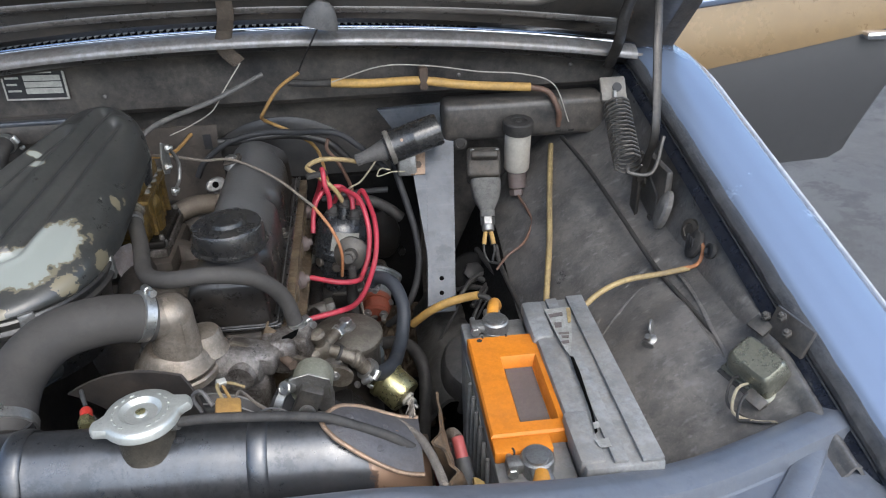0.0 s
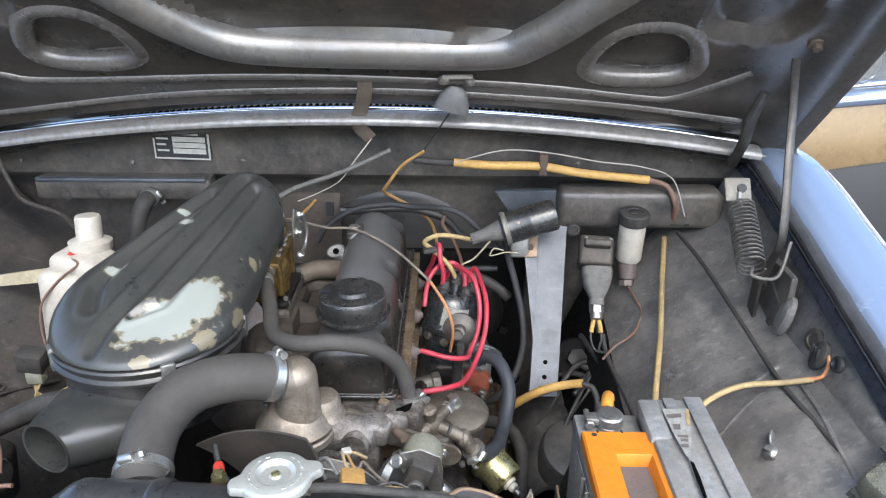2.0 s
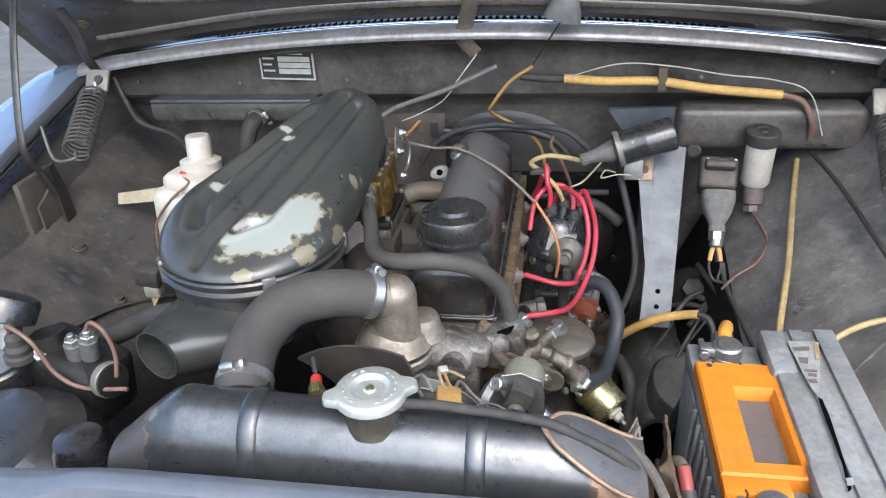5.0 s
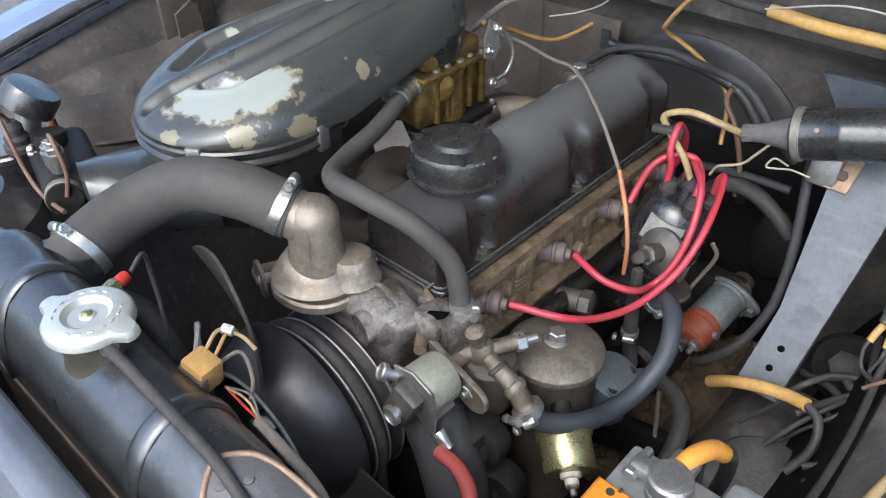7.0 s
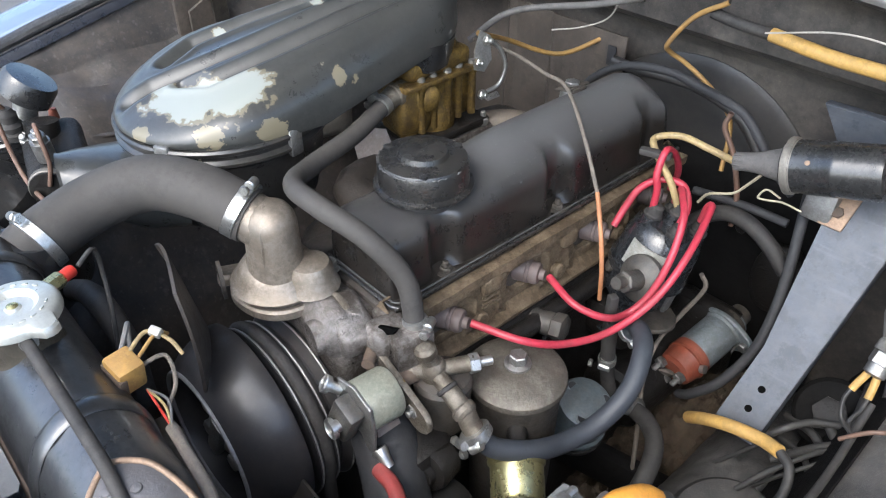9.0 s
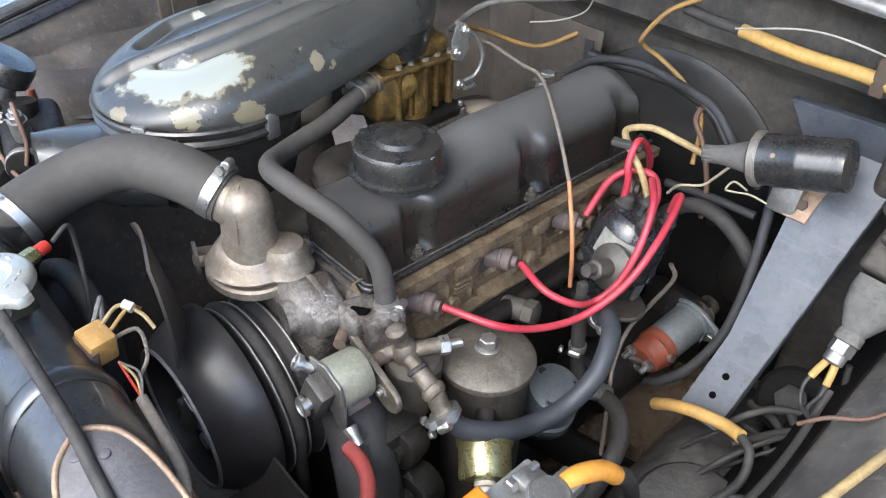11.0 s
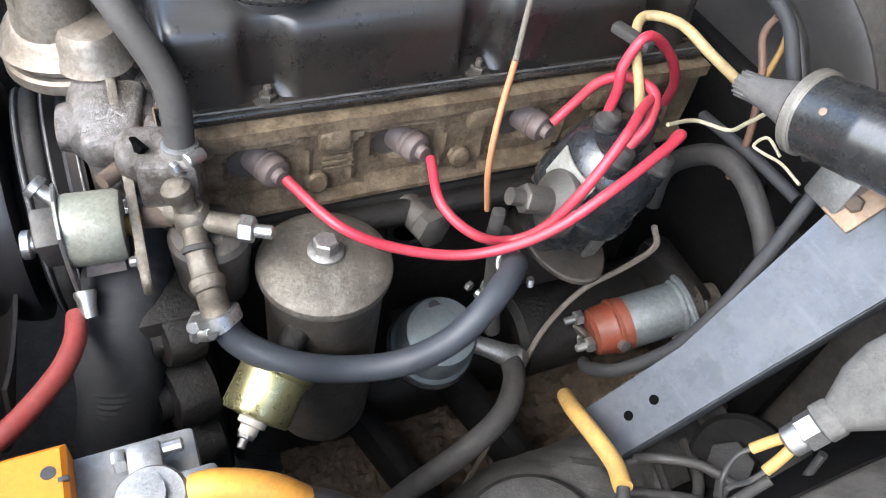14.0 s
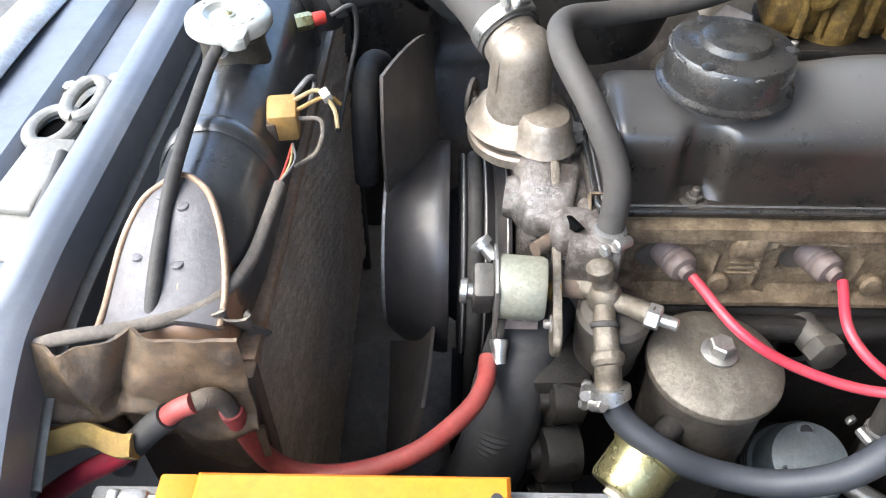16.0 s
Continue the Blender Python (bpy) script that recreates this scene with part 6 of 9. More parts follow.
can(b, (0.140, 0.955, 0.628), (0, 1, 0), 0.040, 0.17, 0.006, 32)
box(b, (0.16, 1.10, 0.655), (0.08, 0.03, 0.09), 0.01)
part("motor_body", b, BLOCK, stm)
SO = Vector((0.178, 1.012, 0.660))
SX = Vector((0.10, 0.98, 0.22)).normalized()
b = M()
lathe(b, SO + SX * 0.030, SX, [(0.0218, 0), (0.0226, 0.002), (0.0226, 0.046), (0.0250, 0.048), (0.0250, 0.053), (0.020, 0.056), (0.018, 0.070)], 32)
part("solenoid", b, SOLGREY, stm, "grey solenoid can")
b = M()
lathe(b, SO, SX, [(0.0150, 0), (0.0198, 0.003), (0.0214, 0.010), (0.0220, 0.020), (0.0232, 0.022), (0.0232, 0.032)], 32)
part("terminal_cap", b, BAKELITE, stm, "red-brown bakelite terminal cap")
fx, fy, _ = frame_of(SX)
b = M()
prism(b, [(0.032 * math.cos(a) * (1 + 0.22 * abs(math.cos(a)) ** 6), 0.026 * math.sin(a)) for a in [2 * math.pi * i / 32 for i in range(32)]], SO + SX * 0.080, fx, fy, 0.006, 0.0015)
part("rear_flange", b, SOLGREY, stm)
b = M()
lathe(b, SO + SX * 0.086, SX, [(0.021, 0), (0.020, 0.010), (0.014, 0.016), (0.012, 0.030)], 28)
part("rear_housing", b, CAN, stm)
for sgn in (-1, 1):
    b = M()
    hexnut(b, SO + SX * 0.079 + fx * (0.031 * sgn), -SX, 0.006, 0.006)
    part("flange_bolt", b, STEEL, stm)
b = M()
lathe(b, SO + SX * 0.0195, SX, [(0.0222, 0), (0.0240, 0.001), (0.0240, 0.004), (0.0222, 0.005)], 32)
part("cap_ring", b, BAKELITE, stm)
b = M()
box(b, SO - SX * 0.004 + fx * 0.006 - fy * 0.004, (0.018, 0.006, 0.010), 0.002, turn(20, 10, 30))
part("cable_lug", b, CAN, stm)
for q in ((0.012, 0.010), (0.006, -0.013), (-0.013, 0.006)):
    fx, fy, _ = frame_of(SX)
    b = M()
    hexnut(b, SO + fx * q[0] + fy * q[1] - SX * 0.002, -SX, 0.0068, 0.007, 0.008)
    part("terminal", b, STEEL, stm)
b = M()
lathe(b, SO + SX * 0.016 + Vector((0.024, 0, 0.008)), (1, 0, 0.4), [(0.005, -0.003), (0.005, 0.002), (0.0, 0.003)], 12)
part("screw", b, ZINC, stm)
b = M()
for k in range(3):
    tube(b, [SO + SX * 0.06 + Vector((0.027 - 0.002 * k, 0.004 * k, 0.0)), SO + SX * 0.066 + Vector((0.0272, 0.004 * k, 0.006))], 0.0008, 5)
part("stamped_mark", b, INK, stm)

# carburettor and manifold
carb = thing("carburettor", (-0.105, 0.90, 0.88), "gummed golden carburettor with linkage", "carburettor")
b = M()
box(b, (-0.108, 0.915, 0.922), (0.058, 0.070, 0.052), 0.010, seg=3)
lathe(b, (-0.096, 0.905, 0.894), (0, 0, 1), [(0.024, 0), (0.024, 0.020), (0.021, 0.028), (0.022, 0.050), (0.025, 0.056)], 28)
part("body", b, BRASS, carb)
b = M()
box(b, (-0.100, 0.872, 0.924), (0.050, 0.040, 0.050), 0.009, turn(0, 0, -8), 3)
box(b, (-0.099, 0.872, 0.902), (0.040, 0.034, 0.012), 0.004, turn(0, 0, -8))
part("float_bowl", b, BRASS, carb)
b = M()
box(b, (-0.104, 0.897, 0.9515), (0.070, 0.094, 0.006), 0.002)
part("gasket_flange", b, BRASS, carb)
b = M()
box(b, (-0.106, 0.900, 0.964), (0.062, 0.082, 0.020), 0.007, seg=3)
lathe(b, (-0.112, 0.906, 0.970), (0, 0, 1), [(0.036, 0), (0.034, 0.008), (0.033, 0.022)], 32)
part("air_horn", b, BRASS, carb)
b = M()
lathe(b, (-0.076, 0.880, 0.936), (1, -0.5, 0.1), [(0.014, -0.004), (0.014, 0.003), (0.010, 0.006), (0.0, 0.007)], 22)
part("jet_cover", b, BRASS, carb)
for k in range(5):
    w = M()
    lathe(w, (-0.0755 - 0.002 * (k % 2), 0.874 + 0.017 * k, 0.900), (0, 0, 1), [(0.0042, 0), (0.0042, 0.044), (0.0055, 0.046), (0.0055, 0.052)], 10)
    part("web", w, BRASS, carb)
    w = M()
    lathe(w, (-0.0755 - 0.002 * (k % 2), 0.874 + 0.017 * k, 0.9545), (0, 0, 1), [(0.0042, 0), (0.0042, 0.003), (0.0025, 0.004)], 10)
    part("screw", w, STEEL, carb)
b = M()
box(b, (-0.105, 0.912, 0.889), (0.078, 0.098, 0.010), 0.003)
part("insulator", b, BLOCK, carb)
b = M()
box(b, (-0.105, 0.914, 0.877), (0.082, 0.104, 0.014), 0.004)
part("base_flange", b, DIRTALU, carb)
for yy in (0.872, 0.955):
    b = M()
    hexnut(b, (-0.070, yy, 0.884), (0, 0, 1), 0.006, 0.008, 0.006)
    part("flange_nut", b, STEEL, carb)
b = M()
prism(b, [(0, 0), (0.012, -0.004), (0.020, 0.008), (0.016, 0.034), (0.006, 0.040), (0.0, 0.02)], (-0.070, 0.938, 0.950), (0.3, 1, 0), (0, 0, 1), 0.002, 0.0004)
part("throttle_lever", b, STEEL, carb)
b = M()
tube(b, [(-0.066, 0.948, 0.978), (-0.062, 0.962, 0.972), (-0.058, 0.972, 0.950), (-0.060, 0.966, 0.930), (-0.062, 0.950, 0.925)], 0.0022, 8)
part("link_rod", b, STEEL, carb)
for q in ((-0.067, 0.940, 0.958), (-0.064, 0.948, 0.980), (-0.067, 0.946, 0.922)):
    b = M()
    hexnut(b, q, (1, 0.1, 0.1), 0.0052, 0.005, 0.003)
    part("link_nut", b, ZINC, carb)
coilp = []
for i in range(81):
    a = 2 * math.pi * 8 * i / 80
    coilp.append((-0.066 + 0.003 * math.cos(a), 0.955 + 0.0002 * i, 0.915 + 0.003 * math.sin(a)))
part("return_spring", tube(M(), coilp, 0.0006, 5, 1, smooth=False), STEEL, carb)
b = M()
tube(b, [(-0.085, 0.838, 0.9405), (-0.087, 0.850, 0.944), (-0.088, 0.862, 0.945), (-0.090, 0.872, 0.941)], 0.0102, 16, 6)
lathe(b, (-0.0866, 0.849, 0.9435), (-0.05, 1, 0.25), [(0.0105, 0), (0.0118, 0.001), (0.0118, 0.005), (0.0105, 0.006)], 18)
part("hose_spigot", b, TEE, carb, "dull cast elbow")
b = M()
prism(b, [(0, 0), (0.024, -0.006), (0.036, 0.012), (0.028, 0.034), (0.006, 0.036), (-0.004, 0.018)], (-0.108, 0.818, 0.872), (0.62, 0.78, 0), (-0.3, 0.25, 0.92), 0.002, 0.0004)
solo("heat_plate", b, PALEPLATE, "pale scorched heat plate beside the carburettor", "plate")

man = thing("inlet_manifold", (-0.09, 0.93, 0.83), "dull grey cast inlet manifold", "manifold")
b = M()
box(b, (-0.10, 0.905, 0.858), (0.085, 0.11, 0.03), 0.008)
part("plenum", b, MANIFOLD, man)
for yy in (0.80, 0.905, 1.00):
    b = M()
    tube(b, [(-0.10, 0.905, 0.855), (-0.09, yy, 0.862), (-0.06, yy, 0.850), (-0.04, yy, 0.84)], 0.021, 14, 5)
    part("runner", b, MANIFOLD, man)
b = M()
tube(b, [(-0.098, 0.950, 0.868), (-0.078, 0.972, 0.876), (-0.052, 0.990, 0.880), (-0.018, 1.008, 0.872)], 0.0135, 18)
part("pipe", b, INLETPIPE, man, "dusty tan inlet pipe")
b = M()
prism(b, oval(0, 0, 0.014, 0.010, 18), (-0.030, 1.030, 0.892), (0.9, 0.4, 0.1), (0, 0.3, 1), 0.004)
box(b, (-0.026, 1.030, 0.878), (0.016, 0.004, 0.020), 0.001)
part("lifting_eye", b, STEEL, man)
b = M()
lathe(b, (-0.029, 1.026, 0.893), (0.35, -0.9, 0.3), [(0.0045, -0.001), (0.0045, 0.0016), (0.0, 0.0018)], 14)
part("eye_hole", b, HOLE, man)
exm = thing("exhaust_manifold", (-0.12, 0.85, 0.70), "sooty exhaust manifold under the inlet", "manifold")
b = M()
tube(b, [(-0.04, 0.76, 0.81), (-0.10, 0.765, 0.80), (-0.14, 0.82, 0.77), (-0.15, 0.95, 0.75), (-0.13, 1.05, 0.70), (-0.11, 1.08, 0.60)], 0.026, 14, 6)
tube(b, [(-0.04, 0.86, 0.81), (-0.10, 0.86, 0.80), (-0.14, 0.90, 0.765)], 0.024, 14, 6)
box(b, (-0.050, 0.79, 0.815), (0.05, 0.045, 0.03), 0.008, turn(0, 20, 15))
part("casting", b, MANIFOLD, exm)

# air cleaner
air = thing("air_cleaner", (-0.17, 0.72, 0.85), "big oval black air cleaner, paint flaked to pale primer", "air cleaner")
F0, F1, R0, R1 = Vector((-0.177, 0.718)), Vector((-0.1215, 0.892)), 0.0955, 0.053


def air_outline(inset):
    """The hull of the two round ends."""
    d = F1 - F0
    L = d.length
    ang = math.atan2(d.y, d.x)
    al = math.acos((R0 - R1) / L)
    out = []
    for i in range(36):
        a = ang + al + (2 * math.pi - 2 * al) * i / 35
        out.append((F0.x + (R0 - inset) * math.cos(a), F0.y + (R0 - inset) * math.sin(a)))
    for i in range(20):
        a = ang - al + 2 * al * i / 19
        out.append((F1.x + (R1 - inset) * math.cos(a), F1.y + (R1 - inset) * math.sin(a)))
    return out


def air_z(y):
    """The lid's lower edge: level round the bowl, rising along the arm."""
    return 0.950 + 0.30 * max(0.0, y - 0.765)


def air_top(y):
    return 0.7725 + 0.30 * y


GROOVES = ([(-0.221, 0.690), (-0.227, 0.722), (-0.212, 0.765), (-0.187, 0.815), (-0.148, 0.876)], [(-0.204, 0.618), (-0.198, 0.664), (-0.165, 0.755), (-0.113, 0.908)], [(-0.178, 0.683), (-0.153, 0.698), (-0.138, 0.742), (-0.124, 0.788), (-0.098, 0.887)])


def groove_depth(x, y):
    """How deep the pressed grooves are at a place on the lid."""
    best = 1.0
    for pts in GROOVES:
        for (ax, ay), (bx, by) in zip(pts, pts[1:]):
            t = max(0.0, min(1.0, ((x - ax) * (bx - ax) + (y - ay) * (by - ay)) / ((bx - ax) ** 2 + (by - ay) ** 2)))
            best = min(best, math.hypot(x - ax - t * (bx - ax), y - ay - t * (by - ay)))
    return 0.0065 * math.exp(-(best / 0.0062) ** 2) - 0.0016 * math.exp(-((best - 0.0130) / 0.004) ** 2)


b = M()
LIDP = [(0.012, -0.10), (0.001, -0.10), (0.0, 0.0), (0.0004, 0.10), (0.0010, 0.25), (0.0024, 0.42), (0.005, 0.58), (0.009, 0.72), (0.014, 0.83), (0.019, 0.90)]
LIDP += [(0.023 + 0.0016 * i, 0.935 + 0.065 * (1 - (1 - i / 17) ** 2)) for i in range(18)]


def lid_point(x, y, h):
    lo, hi = air_z(y), max(air_top(y), air_z(y) + 0.010)
    return (x, y, lo + (hi - lo) * h - groove_depth(x, y) * smooth(0.55, 0.85, h))


rings_ = []
for k, h in LIDP:
    o = air_outline(k)
    n_ = len(o)
    fine = []
    for q in range(n_):
        (ax, ay), (bx, by) = o[q], o[(q + 1) % n_]
        m_ = 60 if q in (35, n_ - 1) else 3
        fine += [(ax + (bx - ax) * i / m_, ay + (by - ay) * i / m_) for i in range(m_)]
    rings_.append([lid_point(x, y, h) for x, y in fine])
vs_ = [[b.verts.new(p) for p in r] for r in rings_]
for r0, r1 in zip(vs_, vs_[1:]):
    for q in range(len(r0)):
        b.faces.new((r0[q], r0[(q + 1) % len(r0)], r1[(q + 1) % len(r0)], r1[q]))
b.faces.new(list(reversed(vs_[0])))
# the crown inside the last ring, as strips across
last = rings_[-1]
crown = []
for i in range(1, 31):
    f = 1 - i / 30.0
    ring = []
    for (x, y, z) in last:
        d = F1 - F0
        t = max(0.0, min(1.0, ((x - F0.x) * d.x + (y - F0.y) * d.y) / d.length_squared))
        c = F0 + d * t
        ring.append(lid_point(c.x + (x - c.x) * f, c.y + (y - c.y) * f, 1.0))
    crown.append([b.verts.new(p) for p in ring])
prev = vs_[-1]
for r1 in crown:
    for q in range(len(prev)):
        b.faces.new((prev[q], prev[(q + 1) % len(prev)], r1[(q + 1) % len(prev)], r1[q]))
    prev = r1
bmesh.ops.remove_doubles(b, verts=b.verts, dist=0.00005)
LID = surf("flaked_black_lid", (0.030, 0.0315, 0.0305), (0.040, 0.041, 0.039), 0.28, 0, 13, 0.05, 0.2, (0.12, 0.112, 0.095), coat=0.4, mott=0.5, chip=0.35, chip_col=(0.25, 0.235, 0.18))
part("lid", b, LID, air, sharp=60)


LIDRIM = surf("chipped_bowl_enamel", (0.014, 0.0145, 0.016), (0.026, 0.026, 0.025), 0.24, 0, 14, 0.1, 0.3, (0.09, 0.08, 0.065), coat=0.4, chip=0.75, chip_col=(0.30, 0.27, 0.20))


def flake_mask(mat, centre, angle, half, col, edge_col, fine=1.0):
    """Adds one big flaked patch of bare primer with a ragged edge to a paint."""
    n, l = mat.node_tree.nodes, mat.node_tree.links
    bsdf = n["Principled BSDF"]
    tc = n.new("ShaderNodeTexCoord")
    mp = n.new("ShaderNodeMapping")
    mp.vector_type = "TEXTURE"
    mp.inputs["Location"].default_value = centre
    mp.inputs["Rotation"].default_value = (0, 0, radians(angle))
    mp.inputs["Scale"].default_value = half
    l.new(tc.outputs["Object"], mp.inputs["Vector"])
    ln = n.new("ShaderNodeVectorMath")
    ln.operation = "LENGTH"
    l.new(mp.outputs[0], ln.inputs[0])
    acc = ln.outputs["Value"]
    for sc, amp in ((38.0 * fine, 1.2), (140.0 * fine, 0.55)):
        ns = n.new("ShaderNodeTexNoise")
        ns.inputs["Scale"].default_value = sc
        ns.inputs["Detail"].default_value = 5.0
        l.new(tc.outputs["Object"], ns.inputs["Vector"])
        ma = n.new("ShaderNodeMath")
        ma.operation = "MULTIPLY_ADD"
        l.new(ns.outputs["Fac"], ma.inputs[0])
        ma.inputs[1].default_value = amp
        l.new(acc, ma.inputs[2])
        acc = ma.outputs[0]
    old = bsdf.inputs["Base Color"].links[0].from_socket
    old_r = bsdf.inputs["Roughness"].links[0].from_socket
    for lim, c in ((1.96, edge_col), (1.86, col)):
        r = n.new("ShaderNodeMapRange")
        r.inputs["From Min"].default_value, r.inputs["From Max"].default_value = lim, lim - 0.05
        l.new(acc, r.inputs["Value"])
        x = n.new("ShaderNodeMix")
        x.data_type = "RGBA"
        l.new(r.outputs[0], x.inputs[0])
        l.new(old, x.inputs[6])
        x.inputs[7].default_value = rgb(c)
        old = x.outputs[2]
    rm = n.new("ShaderNodeMix")
    l.new(r.outputs[0], rm.inputs[0])
    l.new(old_r, rm.inputs[2])
    rm.inputs[3].default_value = 0.5
    l.new(rm.outputs[0], bsdf.inputs["Roughness"])
    l.new(old, bsdf.inputs["Base Color"])


flake_mask(LID, (-0.138, 0.686, 0.975), 42, (0.055, 0.029, 0.2), (0.245, 0.262, 0.24), (0.14, 0.124, 0.085))
CHIP, TANCHIP = (0.24, 0.255, 0.23), (0.165, 0.145, 0.095)
for cx, cy, cz, ang, ra, rb, c in ((-0.217, 0.748, 0.997, 20, 0.013, 0.006, CHIP), (-0.172, 0.846, 1.026, 0, 0.008, 0.004, CHIP), (-0.163, 0.822, 1.019, 10, 0.009, 0.004, CHIP),
                                   (-0.072, 0.800, 0.985, 75, 0.012, 0.005, TANCHIP), (-0.081, 0.785, 0.985, 70, 0.006, 0.004, TANCHIP), (-0.152, 0.628, 0.957, 20, 0.011, 0.006, TANCHIP), (-0.104, 0.666, 0.956, 50, 0.013, 0.006, TANCHIP), (-0.080, 0.715, 0.955, 75, 0.014, 0.006, TANCHIP),
                                   (-0.092, 0.900, 1.02, 80, 0.014, 0.006, TANCHIP)):
    flake_mask(LID, (cx, cy, cz), ang, (ra, rb, 0.012), c, TANCHIP, 3.2)


b = M()
lathe(b, (F0.x, F0.y, 0.856), (0, 0, 1), [(0.072, 0), (0.080, 0.004), (0.087, 0.03), (0.0905, 0.070), (0.0945, 0.074), (0.0975, 0.0755), (0.0980, 0.0785), (0.0960, 0.0800), (0.0945, 0.0815), (0.0950, 0.0850), (0.0975, 0.0865), (0.0982, 0.0895), (0.0965, 0.0915), (0.090, 0.0925)], 64)
part("bowl", b, LIDRIM, air)
b = M()
lathe(b, (F1.x + 0.01, F1.y, 0.958), (0, 0, 1), [(0.036, 0), (0.040, 0.004), (0.044, 0.03)], 32)
part("carburettor_neck", b, BLACK, air)
b = M()
sn = []
for k, (cx, cy, cz, rx, rz) in enumerate(((-0.185, 0.665, 0.884, 0.074, 0.030), (-0.198, 0.632, 0.886, 0.066, 0.031), (-0.210, 0.610, 0.890, 0.051, 0.030), (-0.220, 0.590, 0.894, 0.036, 0.0285), (-0.2255, 0.577, 0.897, 0.0255, 0.0255), (-0.2265, 0.5745, 0.8975, 0.0260, 0.026), (-0.2262, 0.5748, 0.8975, 0.0240, 0.024), (-0.218, 0.596, 0.893, 0.024, 0.024), (-0.205, 0.62, 0.888, 0.02, 0.02))):
    d = Vector((-0.35, -1, 0.12)).normalized()
    sx, sz = Vector((1, -0.35, 0)).normalized(), Vector((0, 0, 1))
    sn.append([Vector((cx, cy, cz)) + sx * (rx * math.cos(a)) + sz * (rz * math.sin(a)) for a in [2 * math.pi * i / 28 for i in range(28)]])
add_rings(b, sn)
part("intake_snout", b, LID, air)
for a in (-60, 10, 215):
    b = M()
    q = Vector((F0.x + 0.0955 * math.cos(radians(a)), F0.y + 0.0955 * math.sin(radians(a)), 0.938))
    box(b, q, (0.006, 0.014, 0.026), 0.002, turn(0, 0, a))
    part("clip", b, STEEL, air)

# ---- radiator ----
rad = thing("radiator", (0.0, 0.48, 0.50), "black radiator with ribbed top tank and clogged brown core", "radiator")


def tank_lift(x):
    """The tank sits a little lower towards the battery."""
    return -0.002 - 0.045 * x


def tank_ring(x, k):
    prof = [(0.512, 0.862), (0.5130, 0.885), (0.5120, 0.900), (0.5085, 0.914), (0.5025, 0.9245), (0.494, 0.9325), (0.484, 0.937), (0.470, 0.936), (0.456, 0.926), (0.4465, 0.908), (0.442, 0.888), (0.4405, 0.868), (0.446, 0.860)]
    return [(x, 0.478 + (y - 0.478) * (1 - 0.5 * k), 0.868 + (z - 0.868 + tank_lift(x) * smooth(0.868, 0.93, z)) * (1 - k)) for y, z in prof]


b = M()
xs = [(-0.212, 0.72), (-0.206, 0.66), (-0.176, 0.30), (-0.156, 0.08), (-0.146, 0.01)]
xs += [(-0.14 + 0.28 * i / 40, -0.030 * max(0.0, 1 - abs(-0.14 + 0.28 * i / 40 + 0.084) / 0.006) - 0.030 * max(0.0, 1 - abs(-0.14 + 0.28 * i / 40 - 0.088) / 0.006)) for i in range(41)]
xs += [(0.146, 0.01), (0.158, 0.07), (0.182, 0.22), (0.210, 0.45), (0.216, 0.62)]
flake_mask(RAD, (0.196, 0.470, 0.902), 0, (0.030, 0.045, 0.045), (0.36, 0.235, 0.155), (0.16, 0.105, 0.075), 0.8)
for cx, cy, cz, c in ((-0.186, 0.462, 0.902, (0.40, 0.40, 0.38)), (-0.166, 0.470, 0.925, (0.36, 0.36, 0.34)), (-0.196, 0.450, 0.884, (0.42, 0.30, 0.20)), (0.05, 0.449, 0.880, (0.20, 0.12, 0.075)), (-0.10, 0.449, 0.878, (0.19, 0.12, 0.08))):
    flake_mask(RAD, (cx, cy, cz), 20, (0.0085, 0.006, 0.006), tuple(0.6 * q for q in c), (0.14, 0.10, 0.075), 4.0)
flake_mask(RAD, (-0.192, 0.468, 0.897), 0, (0.024, 0.045, 0.038), (0.115, 0.108, 0.104), (0.22, 0.155, 0.11), 1.2)
add_rings(b, [tank_ring(x, k) for x, k in xs])
part("top_tank", b, RAD, rad, sharp=45)
b = M()
box(b, (0.0, 0.478, 0.865), (0.415, 0.080, 0.010), 0.004)
part("tank_seam", b, TAN_METAL, rad)
b = M()
box(b, (0.0, 0.478, 0.68), (0.42, 0.056, 0.36), 0.003)
part("core", b, CORE, rad, "dust-clogged brown fin core")
fv, ff = [], []
for c in range(38):
    x0 = -0.2085 + 0.011 * c
    for i in range(62):
        z = 0.540 + 0.0052 * i
        tilt = 0.0013 if (i + c) % 2 else -0.0013
        y1, k = 0.5135 + 0.0022 * random.random(), len(fv)
        fv += [(x0, 0.506, z - tilt), (x0 + 0.0105, 0.506, z + tilt), (x0 + 0.0105, y1, z + tilt), (x0, y1, z - tilt),
               (x0, 0.506, z - tilt - 0.0009), (x0 + 0.0105, 0.506, z + tilt - 0.0009), (x0 + 0.0105, y1, z + tilt - 0.0009), (x0, y1, z - tilt - 0.0009)]
        ff += [(k, k + 1, k + 2, k + 3), (k + 7, k + 6, k + 5, k + 4), (k + 3, k + 2, k + 6, k + 7)]
fm = bpy.data.meshes.new("fin")
fm.from_pydata(fv, [], ff)
fm.materials.append(CORE)
f_ = new("fin", fm)
f_.parent = rad
f_.matrix_parent_inverse = rad.matrix_basis.inverted()
f_["kind"] = "stuff"
for s in (-1, 1):
    b = M()
    box(b, (s * 0.213, 0.480, 0.67), (0.012, 0.078, 0.40), 0.003)
    part("side_frame", b, BAY if s < 0 else RUST, rad)
